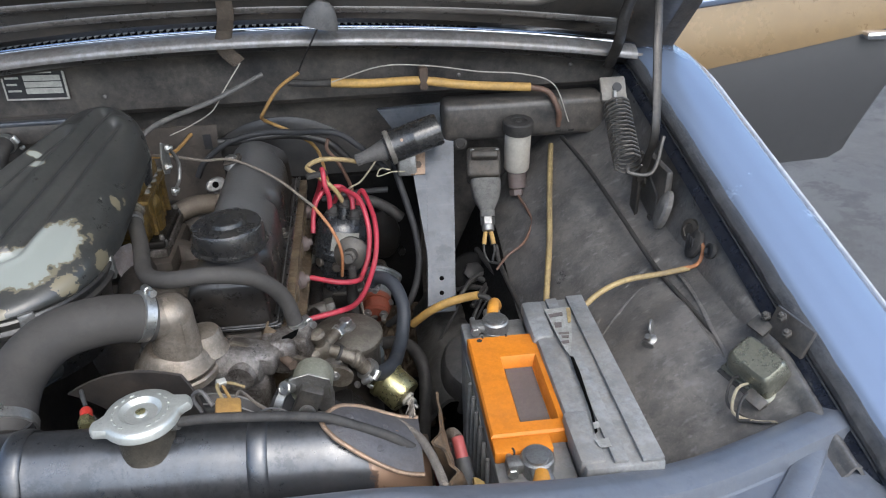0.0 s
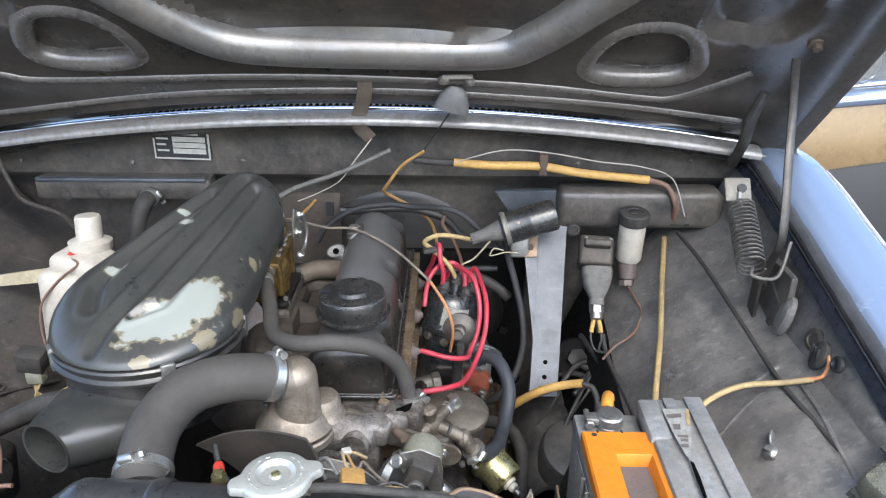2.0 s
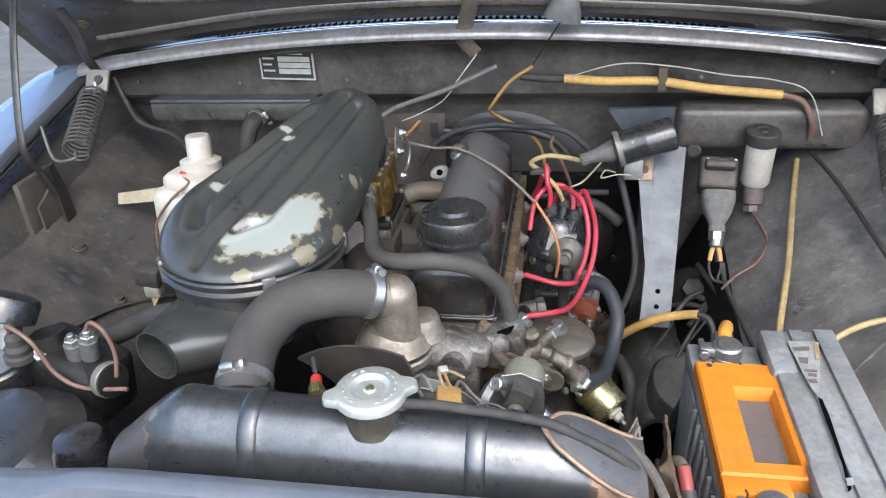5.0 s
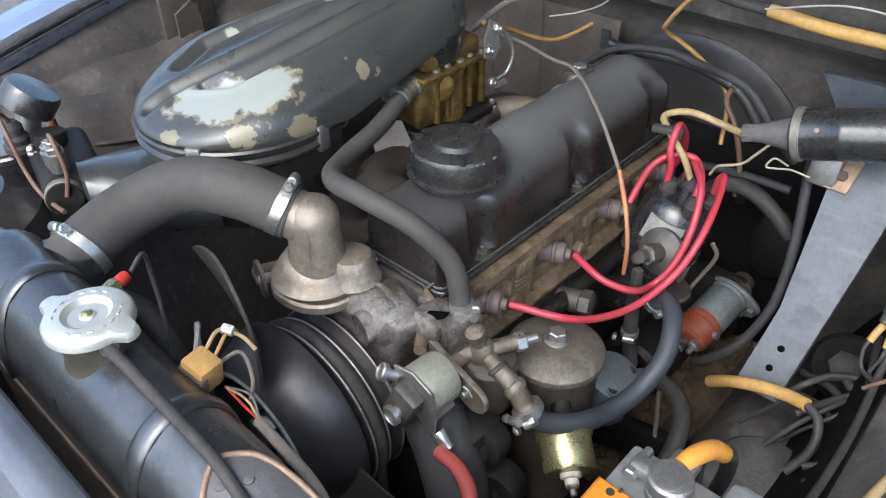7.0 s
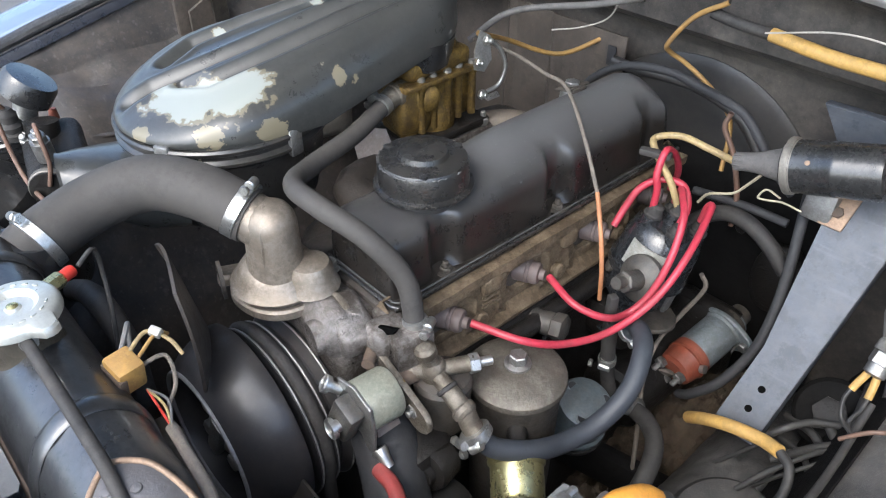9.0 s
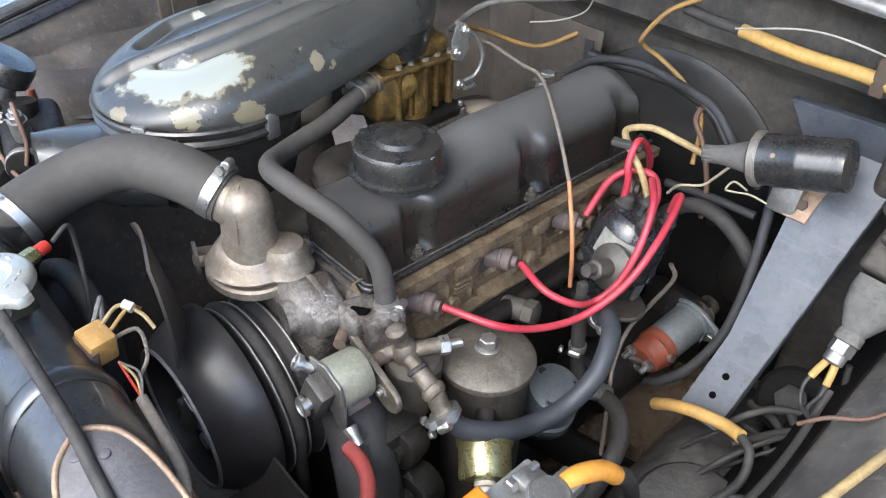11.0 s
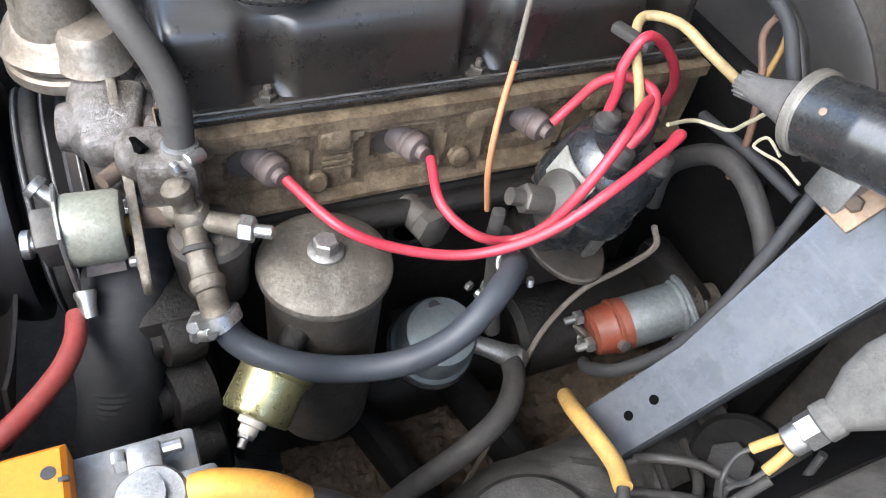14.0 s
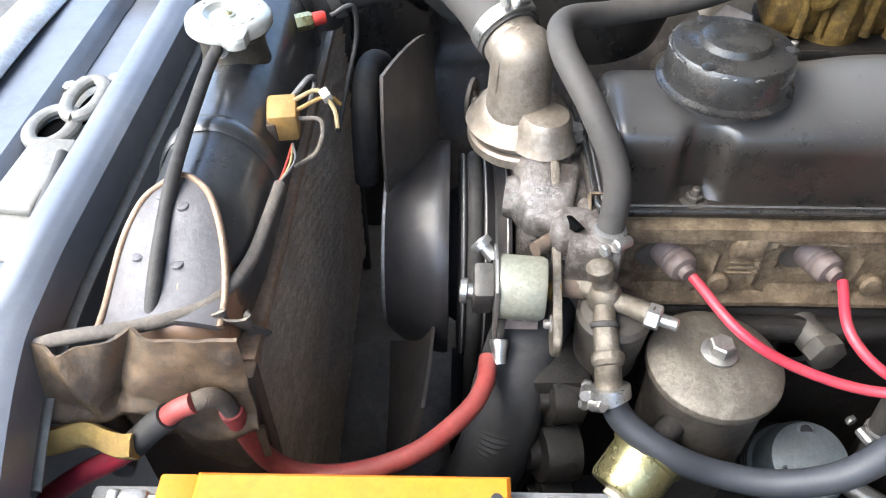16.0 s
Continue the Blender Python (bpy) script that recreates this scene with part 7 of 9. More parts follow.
for sx in (-0.084, 0.088):
    b = M()
    tube(b, [Vector((sx, 0.478, 0.868)) + (Vector(p) - Vector((sx, 0.478, 0.868))) * 1.002 for p in tank_ring(sx, 0.0)[1:12]], 0.0075, 12, 4, flat=0.30)
    part("tank_bead", b, RAD, rad, "worn raised band round the tank")


def tank_top(x, dy):
    k = smooth(0.146, 0.210, x) * 0.45
    y = 0.478 + dy
    zz = 0.9372 - (14.0 if y > 0.482 else 9.5) * (y - 0.482) ** 2 + tank_lift(x)
    return 0.868 + (zz - 0.868) * (1 - k)


def patch_face(u, v):
    x = 0.138 + 0.072 * u
    w = 0.030 * math.sqrt(max(0.02, 1 - (1 - u) ** 2.4))
    dy = -0.002 + w * (2 * v - 1)
    return (x, 0.478 + dy, tank_top(x, dy) + 0.0035)


part("soldered_patch", sheet(M(), patch_face, 16, 10, 0.004), PLATE_METAL, rad, "bare grey soldered patch with scraped edge")
b = M()
tube(b, [Vector(patch_face(u, 0)) for u in (1, 0.8, 0.6, 0.4, 0.2, 0.08)] + [Vector(patch_face(0.0, 0.5)) - Vector((0.002, 0, 0))] + [Vector(patch_face(u, 1)) for u in (0.08, 0.2, 0.4, 0.6, 0.8, 1)], 0.0019, 8, 5)
for px_, py_ in ((0.16, 0.30), (0.26, 0.62), (0.55, 0.22), (0.62, 0.60), (0.80, 0.40)):
    dot = M()
    lathe(dot, Vector(patch_face(px_, py_)), (0.1, -0.1, 1), [(0.0034, -0.001), (0.0030, 0.0002), (0.0020, 0.0005), (0.0, 0.0006)], 16)
    part("pressed_dot", dot, PLATE_METAL, rad)
part("solder_bead", b, TAN_METAL, rad, "tan scraped solder seam")
b = M()
lathe(b, (0.009, 0.477, 0.930), (0, 0, 1), [(0.0225, -0.006), (0.0205, 0.002), (0.0205, 0.014), (0.0240, 0.0165), (0.0240, 0.0205)], 32)
part("filler_neck", b, NECK, rad, "rusty brown filler neck")
b = M()
tube(b, [(0.012, 0.478, 0.938), (0.022, 0.476, 0.944), (0.034, 0.475, 0.946)], 0.0055, 10)
part("overflow_spigot", b, STEEL, rad)
b = M()
lathe(b, (-0.112, 0.508, 0.905), (0.0, 0.25, 0.85), [(0.026, -0.01), (0.0235, 0.005), (0.0225, 0.02)], 28)
part("inlet_spigot", b, RAD, rad)
def shield_face(u, v):
    y = 0.402 + 0.118 * u
    bottom = 0.830 - 0.030 * smooth(0.5, 0.9, u) + 0.010 * math.sin(14 * u)
    z = 0.912 - (0.912 - bottom) * v - 0.010 * (1 - u) * (1 - v)
    n_ = noise.noise(Vector((y * 34, z * 26, 3.0))) + 0.5 * noise.noise(Vector((y * 80, z * 70, 8.0)))
    crease = 0.006 * math.exp(-((u - 0.30 - 0.25 * v) / 0.04) ** 2) - 0.008 * math.exp(-((u - 0.55 + 0.2 * v) / 0.05) ** 2) + 0.006 * math.exp(-((v - 0.45 - 0.2 * u) / 0.06) ** 2)
    return (0.226 + 0.016 * math.sin(math.pi * min(1.0, v * 1.2)) * (1 - u) + 0.0035 * n_ + crease, y, z)


part("side_shield", sheet(M(), shield_face, 60, 60, 0.002), MUDSHEET, rad, "crumpled dusty brown side shield")
b = M()
lathe(b, (0.229, 0.436, 0.80), (1, 0, 0.1), [(0.007, -0.004), (0.007, 0.004), (0.004, 0.005), (0.0, 0.005)], 14)
part("shield_bolt", b, STEEL, rad)
b = sheet(M(), lambda u, v: (0.244 + 0.004 * math.sin(8 * u) + 0.003 * math.sin(5 * v), 0.404 + 0.062 * u, 0.862 + 0.014 * (1 - u) ** 3 - 0.018 * v * (1.15 - u) - 0.003 * u), 24, 10, 0.008)
part("foam_strip", b, FOAM, rad, "perished yellow foam strip")
for k in range(38):
    b = M()
    tube(b, [(-0.203 + 0.011 * k, 0.5080, 0.50), (-0.203 + 0.011 * k, 0.5080, 0.856)], 0.0016, 6, 1, smooth=False)
    part("core_tube", b, CORE, rad)

tray = sheet(M(), lambda u, v: (0.24 - 0.48 * u, 0.515 + 0.15 * v, 0.475 + 0.006 * noise.noise(Vector((u * 9, v * 4, 1.0))) + 0.03 * smooth(0.85, 1.0, v)), 30, 12, 0.003)
solo("splash_tray", tray, DUSTFLOOR, "dusty grey splash tray below the fan", "tray")

ears = []
for i in range(64):
    a = 2 * math.pi * i / 64
    da = min(abs((a - radians(20) + math.pi) % (2 * math.pi) - math.pi), abs((a - radians(200) + math.pi) % (2 * math.pi) - math.pi))
    r = 0.0265 + 0.0085 * math.exp(-(da / 0.24) ** 4)
    ears.append((0.009 + r * math.cos(a), 0.477 + r * math.sin(a)))
b = M()
rings = []
for h, k in ((0.9500, 1.0), (0.9508, 1.02), (0.9552, 1.01), (0.9570, 0.97)):
    rings.append([(0.009 + (x - 0.009) * k, 0.477 + (y - 0.477) * k, h) for x, y in ears])
for h, r in ((0.9585, 0.0235), (0.9590, 0.0150), (0.9575, 0.0135), (0.9560, 0.0115), (0.9560, 0.005), (0.9575, 0.0042), (0.9580, 0.002)):
    rings.append([(0.009 + r * math.cos(2 * math.pi * i / 64), 0.477 + r * math.sin(2 * math.pi * i / 64), h) for i in range(64)])
add_rings(b, rings)
rcap = part("pressure_cap", b, CAP, rad, "silver eared pressure cap")
b = M()
for i in range(18):
    if i in (4, 5, 13, 14):
        continue
    a = 2 * math.pi * i / 18
    box(b, (0.009 + 0.0195 * math.cos(a), 0.477 + 0.0195 * math.sin(a), 0.9589), (0.0034, 0.0014, 0.0010), 0.0003, turn(0, 0, math.degrees(a) + 90))
part("embossed_bars", b, CAP, rcap)
b = M()
lathe(b, (0.009, 0.477, 0.9558), (0, 0, 1), [(0.0035, 0), (0.0035, 0.0022), (0.002, 0.003), (0.0, 0.0031)], 14)
part("rivet", b, GOLD, rcap)

solo("overflow_pipe", tube(M(), [(0.034, 0.474, 0.947), (0.057, 0.474, 0.9475), (0.085, 0.474, 0.945), (0.113, 0.474, 0.942), (0.140, 0.474, 0.937), (0.160, 0.473, 0.928), (0.186, 0.472, 0.914), (0.206, 0.471, 0.898)], 0.0038, 10, 8), RUBBER,
     "thin black overflow pipe lying along the radiator tank", "pipe")
sens = thing("fan_switch", (0.075, 0.522, 0.88), "dirty amber plastic switch with frayed wires behind the radiator", "switch")
b = M()
box(b, (0.059, 0.514, 0.915), (0.020, 0.018, 0.022), 0.0025, turn(0, 12, 8))
part("switch_body", b, ORANGE, sens)
b = M()
box(b, (0.059, 0.507, 0.910), (0.022, 0.006, 0.022), 0.002, turn(0, 12, 8))
part("back_plate", b, RUST, sens)
for pts, r, m_ in (([(0.056, 0.520, 0.925), (0.050, 0.535, 0.929), (0.058, 0.545, 0.922), (0.068, 0.548, 0.914)], 0.0014, YWIRE), ([(0.062, 0.522, 0.922), (0.052, 0.540, 0.926), (0.048, 0.548, 0.918)], 0.0013, ORANGE),
                   ([(0.064, 0.522, 0.918), (0.066, 0.538, 0.918), (0.078, 0.536, 0.905), (0.092, 0.524, 0.903)], 0.0014, LOOM), ([(0.048, 0.518, 0.922), (0.038, 0.528, 0.930), (0.030, 0.530, 0.922), (0.036, 0.526, 0.910)], 0.0018, GREYT)):
    b = M()
    tube(b, pts, r, 8)
    part("frayed_wire", b, m_, sens)
b = M()
box(b, (0.052, 0.540, 0.927), (0.008, 0.006, 0.006), 0.001, turn(20, 10, 30))
part("terminal", b, SILVER, sens)

rp = thing("temperature_plug", (-0.055, 0.515, 0.92), "small red plug on a brass fitting", "plug")
b = M()
lathe(b, (-0.048, 0.512, 0.922), (-0.3, 1, 0.1), [(0.0062, -0.006), (0.0062, 0.004), (0.005, 0.006)], 6)
part("fitting", b, GOLD, rp)
b = M()
lathe(b, (-0.050, 0.520, 0.923), (-0.3, 1, 0.1), [(0.0048, -0.002), (0.0048, 0.005), (0.0038, 0.007)], 16)
part("plug", b, REDPLUG, rp)
b = M()
tube(b, [(-0.053, 0.53, 0.924), (-0.060, 0.545, 0.928), (-0.060, 0.546, 0.905), (-0.045, 0.540, 0.880), (-0.03, 0.53, 0.84)], 0.0018, 8)
part("wire", b, WIRE, rp)

rloom = thing("radiator_loom", (0.2, 0.5, 0.9), "frayed grey taped loom along the radiator edge", "loom")
part("taped_run", tube(M(), [(0.226, 0.405, 0.893), (0.222, 0.433, 0.903), (0.213, 0.470, 0.903), (0.201, 0.492, 0.901), (0.186, 0.506, 0.902), (0.164, 0.513, 0.901), (0.135, 0.516, 0.902), (0.108, 0.518, 0.903)], 0.0036, 10, 8), LOOM, rloom)
for k, m_ in enumerate((REDPLUG, YWIRE, GREYT)):
    part("bared_wire", tube(M(), [(0.110, 0.518, 0.905), (0.092, 0.519 + 0.003 * k, 0.904 + 0.002 * k), (0.072, 0.520, 0.905)], 0.0009, 6, 5), m_, rloom)
rag = sheet(M(), lambda u, v: (0.207 - 0.02 * v, 0.502 + 0.016 * u + 0.004 * math.sin(9 * u + 5 * v), 0.905 - 0.040 * v + 0.004 * math.sin(7 * u)), 10, 10, 0.0012)
part("torn_tape", rag, LOOM, rloom, "torn hanging tape end")

# ---- hoses ----
th_hose = thing("top_hose", (-0.1, 0.58, 0.93), "thick dusty black top radiator hose with metal clips", "hose")
part("hose", tube(M(), [(-0.111, 0.508, 0.911), (-0.116, 0.530, 0.919), (-0.119, 0.572, 0.929), (-0.102, 0.610, 0.938), (-0.066, 0.635, 0.936), (-0.030, 0.6565, 0.921)], 0.0228, 28, 10), HOSE, th_hose)
clamp_band(th_hose, (-0.037, 0.6525, 0.926), (0.70, 0.45, -0.40), 0.0231, 0.010, (-0.1, 0.1, 1))
clamp_band(th_hose, (-0.114, 0.522, 0.9165), (-0.2, 1.0, 0.33), 0.0231, 0.009, (-0.3, -0.3, 1))
solo("rear_hose", tube(M(), [(-0.20, 0.548, 0.80), (-0.150, 0.547, 0.830), (-0.110, 0.546, 0.845), (-0.078, 0.546, 0.843), (-0.060, 0.546, 0.818), (-0.058, 0.545, 0.77)], 0.0105, 14, 8), RUBBER, "black hose curving behind the radiator", "hose")
ch = thing("breather_hose", (0.0, 0.72, 0.86), "dusty grey rubber hose from carburettor to pump with clips", "hose")
part("hose", tube(M(), [(-0.085, 0.838, 0.941), (-0.068, 0.788, 0.932), (-0.050, 0.728, 0.930), (-0.020, 0.692, 0.940), (0.026, 0.684, 0.946), (0.064, 0.700, 0.928), (0.086, 0.717, 0.893), (0.096, 0.717, 0.852)], 0.0086, 18, 10), HOSE, ch)
clamp_band(ch, (-0.083, 0.832, 0.9405), (0.3, -1, -0.2), 0.0089, 0.008, (-0.8, 0.1, 0.6))
clamp_band(ch, (0.0965, 0.717, 0.857), (0.1, 0, -1), 0.0089, 0.008, (1, 0.6, 0))
bh = thing("fuel_hose", (0.19, 0.80, 0.75), "blue-grey rubber fuel hose looping past the oil filter", "hose")
part("hose", tube(M(), [(0.166, 0.718, 0.786), (0.178, 0.728, 0.771), (0.195, 0.753, 0.762), (0.202, 0.787, 0.750), (0.211, 0.822, 0.755), (0.216, 0.852, 0.777), (0.205, 0.882, 0.796), (0.185, 0.905, 0.793), (0.170, 0.912, 0.775)], 0.0088, 16, 10), BLUEHOSE, bh)
clamp_band(bh, (0.1685, 0.7195, 0.7835), (0.6, 0.4, -0.7), 0.0091, 0.008, (0.5, -0.8, 0.1))
clamp_band(bh, (0.1725, 0.9115, 0.7785), (0.5, -0.2, 0.8), 0.0091, 0.007, (0.9, -0.3, -0.5))
vh = thing("vertical_hose", (0.146, 0.92, 0.70), "short black rubber stub hose with a screw clip", "hose")
part("hose", tube(M(), [(0.150, 0.915, 0.785), (0.149, 0.918, 0.75), (0.150, 0.924, 0.70), (0.155, 0.928, 0.67)], 0.0075, 14, 6), RUBBER, vh)
clamp_band(vh, (0.1495, 0.921, 0.718), (0, 0.05, -1), 0.0078, 0.008, (0.4, -1, 0))
solo("lower_fuel_hose", tube(M(), [(0.182, 0.936, 0.660), (0.205, 0.925, 0.668), (0.228, 0.903, 0.670), (0.240, 0.868, 0.655), (0.235, 0.83, 0.60), (0.225, 0.80, 0.52)], 0.009, 14, 8), RUBBER, "black rubber fuel hose dropping beside the block", "hose")
low_hose = tube(M(), [(0.070, 0.690, 0.775), (0.098, 0.676, 0.770), (0.136, 0.660, 0.742), (0.155, 0.650, 0.69), (0.158, 0.625, 0.62), (0.150, 0.56, 0.56), (0.14, 0.51, 0.54)], 0.0265, 30, 28)
for vert in low_hose.verts:
    vert.co.x += 0.0006 * math.sin(vert.co.z * 1500)
lh = thing("bottom_hose", (0.15, 0.6, 0.6), "thick black ribbed bottom radiator hose", "hose")
part("hose", low_hose, RIBHOSE, lh)
clamp_band(lh, (0.079, 0.6865, 0.7745), (0.88, -0.45, -0.12), 0.0272, 0.010, (0.2, 0.3, 1))
solo("heater_hose", tube(M(), [(-0.318, 1.108, 0.948), (-0.322, 1.085, 0.945), (-0.330, 1.07, 0.92), (-0.335, 1.05, 0.87), (-0.31, 1.0, 0.82)], 0.0125, 16, 8), RUBBER, "black rubber heater hose into the firewall", "hose")
hc = thing("heater_clip", (-0.318, 1.098, 0.945), "bright screw clip on the heater hose", "hose clip")
clamp_band(hc, (-0.3195, 1.098, 0.9475), (0.1, 1, 0.2), 0.0128, 0.009, (1, 0, 0.4))
solo("left_hose", tube(M(), [(-0.20, 0.72, 0.86), (-0.269, 0.68, 0.874), (-0.324, 0.68, 0.850), (-0.375, 0.68, 0.822), (-0.42, 0.70, 0.78)], 0.0115, 14, 8), RUBBER, "black rubber hose crossing to the brake unit", "hose")

# ---- wires and leads: label, material, radius, run ----
def lead(name, label, mat, r, pts, cat="wire"):
    return solo(name, tube(M(), pts, r, 12 if r > 0.003 else 8, 12), mat, label, cat)


lead("primary_lead", "thin grey-brown wire across the valve cover to the distributor", LOOM, 0.0019,
     [(-0.096, 0.963, 0.968), (-0.072, 0.998, 0.950), (-0.033, 1.006, 0.938), (0.008, 0.990, 0.942), (0.064, 0.949, 0.930), (0.112, 0.916, 0.900)])
lead("primary_lead_end", "orange-brown lower end of the distributor wire", COPPER, 0.0021, [(0.112, 0.916, 0.900), (0.133, 0.900, 0.872), (0.142, 0.896, 0.840), (0.139, 0.905, 0.800)])
lead("starter_wire", "grimy grey-brown wire running down beside the starter", LOOM, 0.0024, [(0.173, 1.03, 0.783), (0.178, 1.035, 0.764), (0.164, 1.03, 0.724), (0.157, 1.005, 0.696), (0.165, 0.975, 0.67), (0.182, 0.95, 0.642), (0.20, 0.93, 0.56), (0.21, 0.91, 0.50)])
lead("earth_wire", "thin pale wire from coil to distributor", CREAM, 0.0014, [(0.159, 1.012, 0.871), (0.155, 1.040, 0.866), (0.171, 1.055, 0.868), (0.184, 1.050, 0.885), (0.201, 1.043, 0.911)])
red_run = [(0.138, 0.643, 0.780), (0.160, 0.640, 0.783), (0.182, 0.628, 0.784), (0.208, 0.600, 0.783), (0.221, 0.566, 0.781), (0.223, 0.535, 0.781), (0.223, 0.516, 0.797), (0.226, 0.509, 0.832), (0.231, 0.508, 0.860)]
lead("battery_cable", "thick faded red battery cable looping past the radiator", REDCAB, 0.0062, red_run, "cable")
lead("cable_bend", "grimy taped cable bending back under the shield's edge", STRAP, 0.0048, [(0.231, 0.508, 0.860), (0.2345, 0.507, 0.874), (0.238, 0.503, 0.881), (0.241, 0.497, 0.881)], "cable")
lead("cable_stub", "short faded red stub of cable", REDCAB, 0.0052, [(0.241, 0.497, 0.881), (0.242, 0.489, 0.877), (0.243, 0.483, 0.872)], "cable")
lead("cable_splice", "black taped splice in the red cable", WIRE, 0.0068, [(0.243, 0.483, 0.872), (0.244, 0.475, 0.865), (0.246, 0.467, 0.857), (0.248, 0.460, 0.850)], "cable")
lead("battery_cable_end", "bright red cable end near the battery", RED, 0.0058, [(0.248, 0.460, 0.850), (0.251, 0.449, 0.843), (0.255, 0.434, 0.836), (0.259, 0.412, 0.818), (0.260, 0.400, 0.795)], "cable")
lead("starter_cable", "thick dusty black starter cable along the strut", RIBHOSE, 0.0052, [(0.196, 1.000, 0.648), (0.212, 0.990, 0.668), (0.236, 0.994, 0.702), (0.250, 1.016, 0.743), (0.249, 1.038, 0.780), (0.240, 1.064, 0.818), (0.228, 1.090, 0.858), (0.222, 1.100, 0.890)], "cable")
lead("switch_cable", "thick black cable below the brake switch", RUBBER, 0.0046, [(0.345, 1.060, 0.735), (0.353, 1.018, 0.737), (0.361, 0.982, 0.735), (0.366, 0.950, 0.732), (0.375, 0.90, 0.728)], "cable")
lead("loose_wire", "dusty black wire lying under the strut", WIRE, 0.0036, [(0.318, 0.935, 0.712), (0.326, 0.944, 0.716), (0.339, 0.970, 0.716), (0.350, 0.987, 0.716), (0.363, 1.009, 0.716), (0.359, 1.038, 0.716), (0.366, 1.075, 0.720)])
lead("loose_wire_end", "dusty wire looping under the strut to the wing", WIRE, 0.0034, [(0.300, 0.965, 0.700), (0.312, 0.974, 0.716), (0.327, 0.994, 0.721), (0.350, 1.009, 0.722), (0.366, 1.016, 0.722), (0.385, 1.022, 0.722)])
lead("cross_pipe", "thin dark pipe behind the distributor", RIBHOSE, 0.0045, [(0.110, 1.100, 0.824), (0.145, 1.100, 0.829), (0.175, 1.102, 0.831), (0.212, 1.105, 0.830)], "pipe")
lead("grey_tube", "dark grey plastic tube crossing to the firewall", GREYBOOT, 0.0036, [(0.047, 1.106, 1.022), (-0.021, 1.075, 0.998), (-0.094, 1.02, 0.984), (-0.13, 0.99, 0.95)], "tube")
lead("orange_wire", "orange wire hanging down the firewall", ORANGE, 0.0026, [(0.098, 1.105, 1.022), (0.066, 1.105, 1.000), (0.040, 1.110, 0.965), (0.035, 1.125, 0.950), (0.048, 1.144, 0.934), (0.080, 1.150, 0.913), (0.108, 1.148, 0.887), (0.12, 1.13, 0.84)])
lead("brown_wire", "orange-brown wire behind the air cleaner", ORANGE, 0.0028, [(-0.075, 1.165, 0.925), (-0.105, 1.115, 0.908), (-0.130, 1.05, 0.935), (-0.100, 0.974, 0.970)])
lead("white_wire", "thin white wire sagging along the firewall", WHITEW, 0.0009, [(0.143, 1.095, 1.008), (0.216, 1.090, 1.028), (0.285, 1.090, 1.024), (0.354, 1.090, 1.012), (0.42, 1.094, 1.003), (0.468, 1.098, 0.983), (0.493, 1.095, 0.925)])
lead("pale_wire", "thin pale wire from strap to air cleaner", WHITEW, 0.0009, [(0.022, 1.085, 1.045), (-0.005, 1.085, 1.010), (-0.030, 1.10, 0.975), (-0.065, 1.10, 0.955), (-0.09, 1.08, 0.95)])
lead("lamp_wire", "thin dark wire from the hood lamp", WIRE, 0.0012, [(0.135, 1.018, 1.10), (0.115, 1.06, 1.06), (0.100, 1.10, 1.028), (0.098, 1.106, 1.02)])
lead("black_loom", "dusty black taped loom across the firewall", RIBHOSE, 0.0046, [(-0.074, 1.125, 0.865), (-0.060, 1.125, 0.888), (-0.020, 1.125, 0.917), (0.037, 1.125, 0.929), (0.085, 1.115, 0.929), (0.123, 1.090, 0.937), (0.150, 1.085, 0.932), (0.172, 1.080, 0.916), (0.192, 1.078, 0.896), (0.212, 1.088, 0.872)], "loom")
lead("yellow_wire", "yellow wire running down the inner wing", YWIRE, 0.0042, [(0.470, 1.108, 0.884), (0.446, 1.012, 0.852), (0.425, 0.921, 0.818), (0.401, 0.833, 0.780), (0.39, 0.78, 0.76)])
lead("yellow_cross_wire", "pale yellow wire crossing the inner wing", YWIRE, 0.0034, [(0.405, 0.735, 0.815), (0.436, 0.748, 0.838), (0.472, 0.757, 0.850), (0.514, 0.750, 0.860), (0.545, 0.745, 0.868)])
lead("bullet_tail", "red and pale wire tail at a connector", COPPER, 0.0022, [(0.535, 0.748, 0.866), (0.552, 0.742, 0.874), (0.560, 0.75, 0.89), (0.558, 0.765, 0.90)])
lead("wing_cable", "dark thin cable clipped along the inner wing", WIRE, 0.003, [(0.484, 1.098, 0.900), (0.495, 1.00, 0.892), (0.510, 0.88, 0.868), (0.518, 0.77, 0.853), (0.528, 0.68, 0.850), (0.532, 0.62, 0.850)], "cable")
lead("steel_pipe", "thin brown brake pipe from the reservoir", BROWN, 0.0020, [(0.408, 1.058, 0.828), (0.418, 1.005, 0.814), (0.413, 0.985, 0.806), (0.398, 0.965, 0.793), (0.374, 0.955, 0.781), (0.357, 0.95, 0.762)], "pipe")
lead("harness_tail", "dark taped cable hanging down to the battery", RUBBER, 0.0034, [(0.362, 0.985, 0.782), (0.363, 0.965, 0.768), (0.366, 0.925, 0.762), (0.368, 0.873, 0.765), (0.367, 0.80, 0.775), (0.362, 0.72, 0.785)])
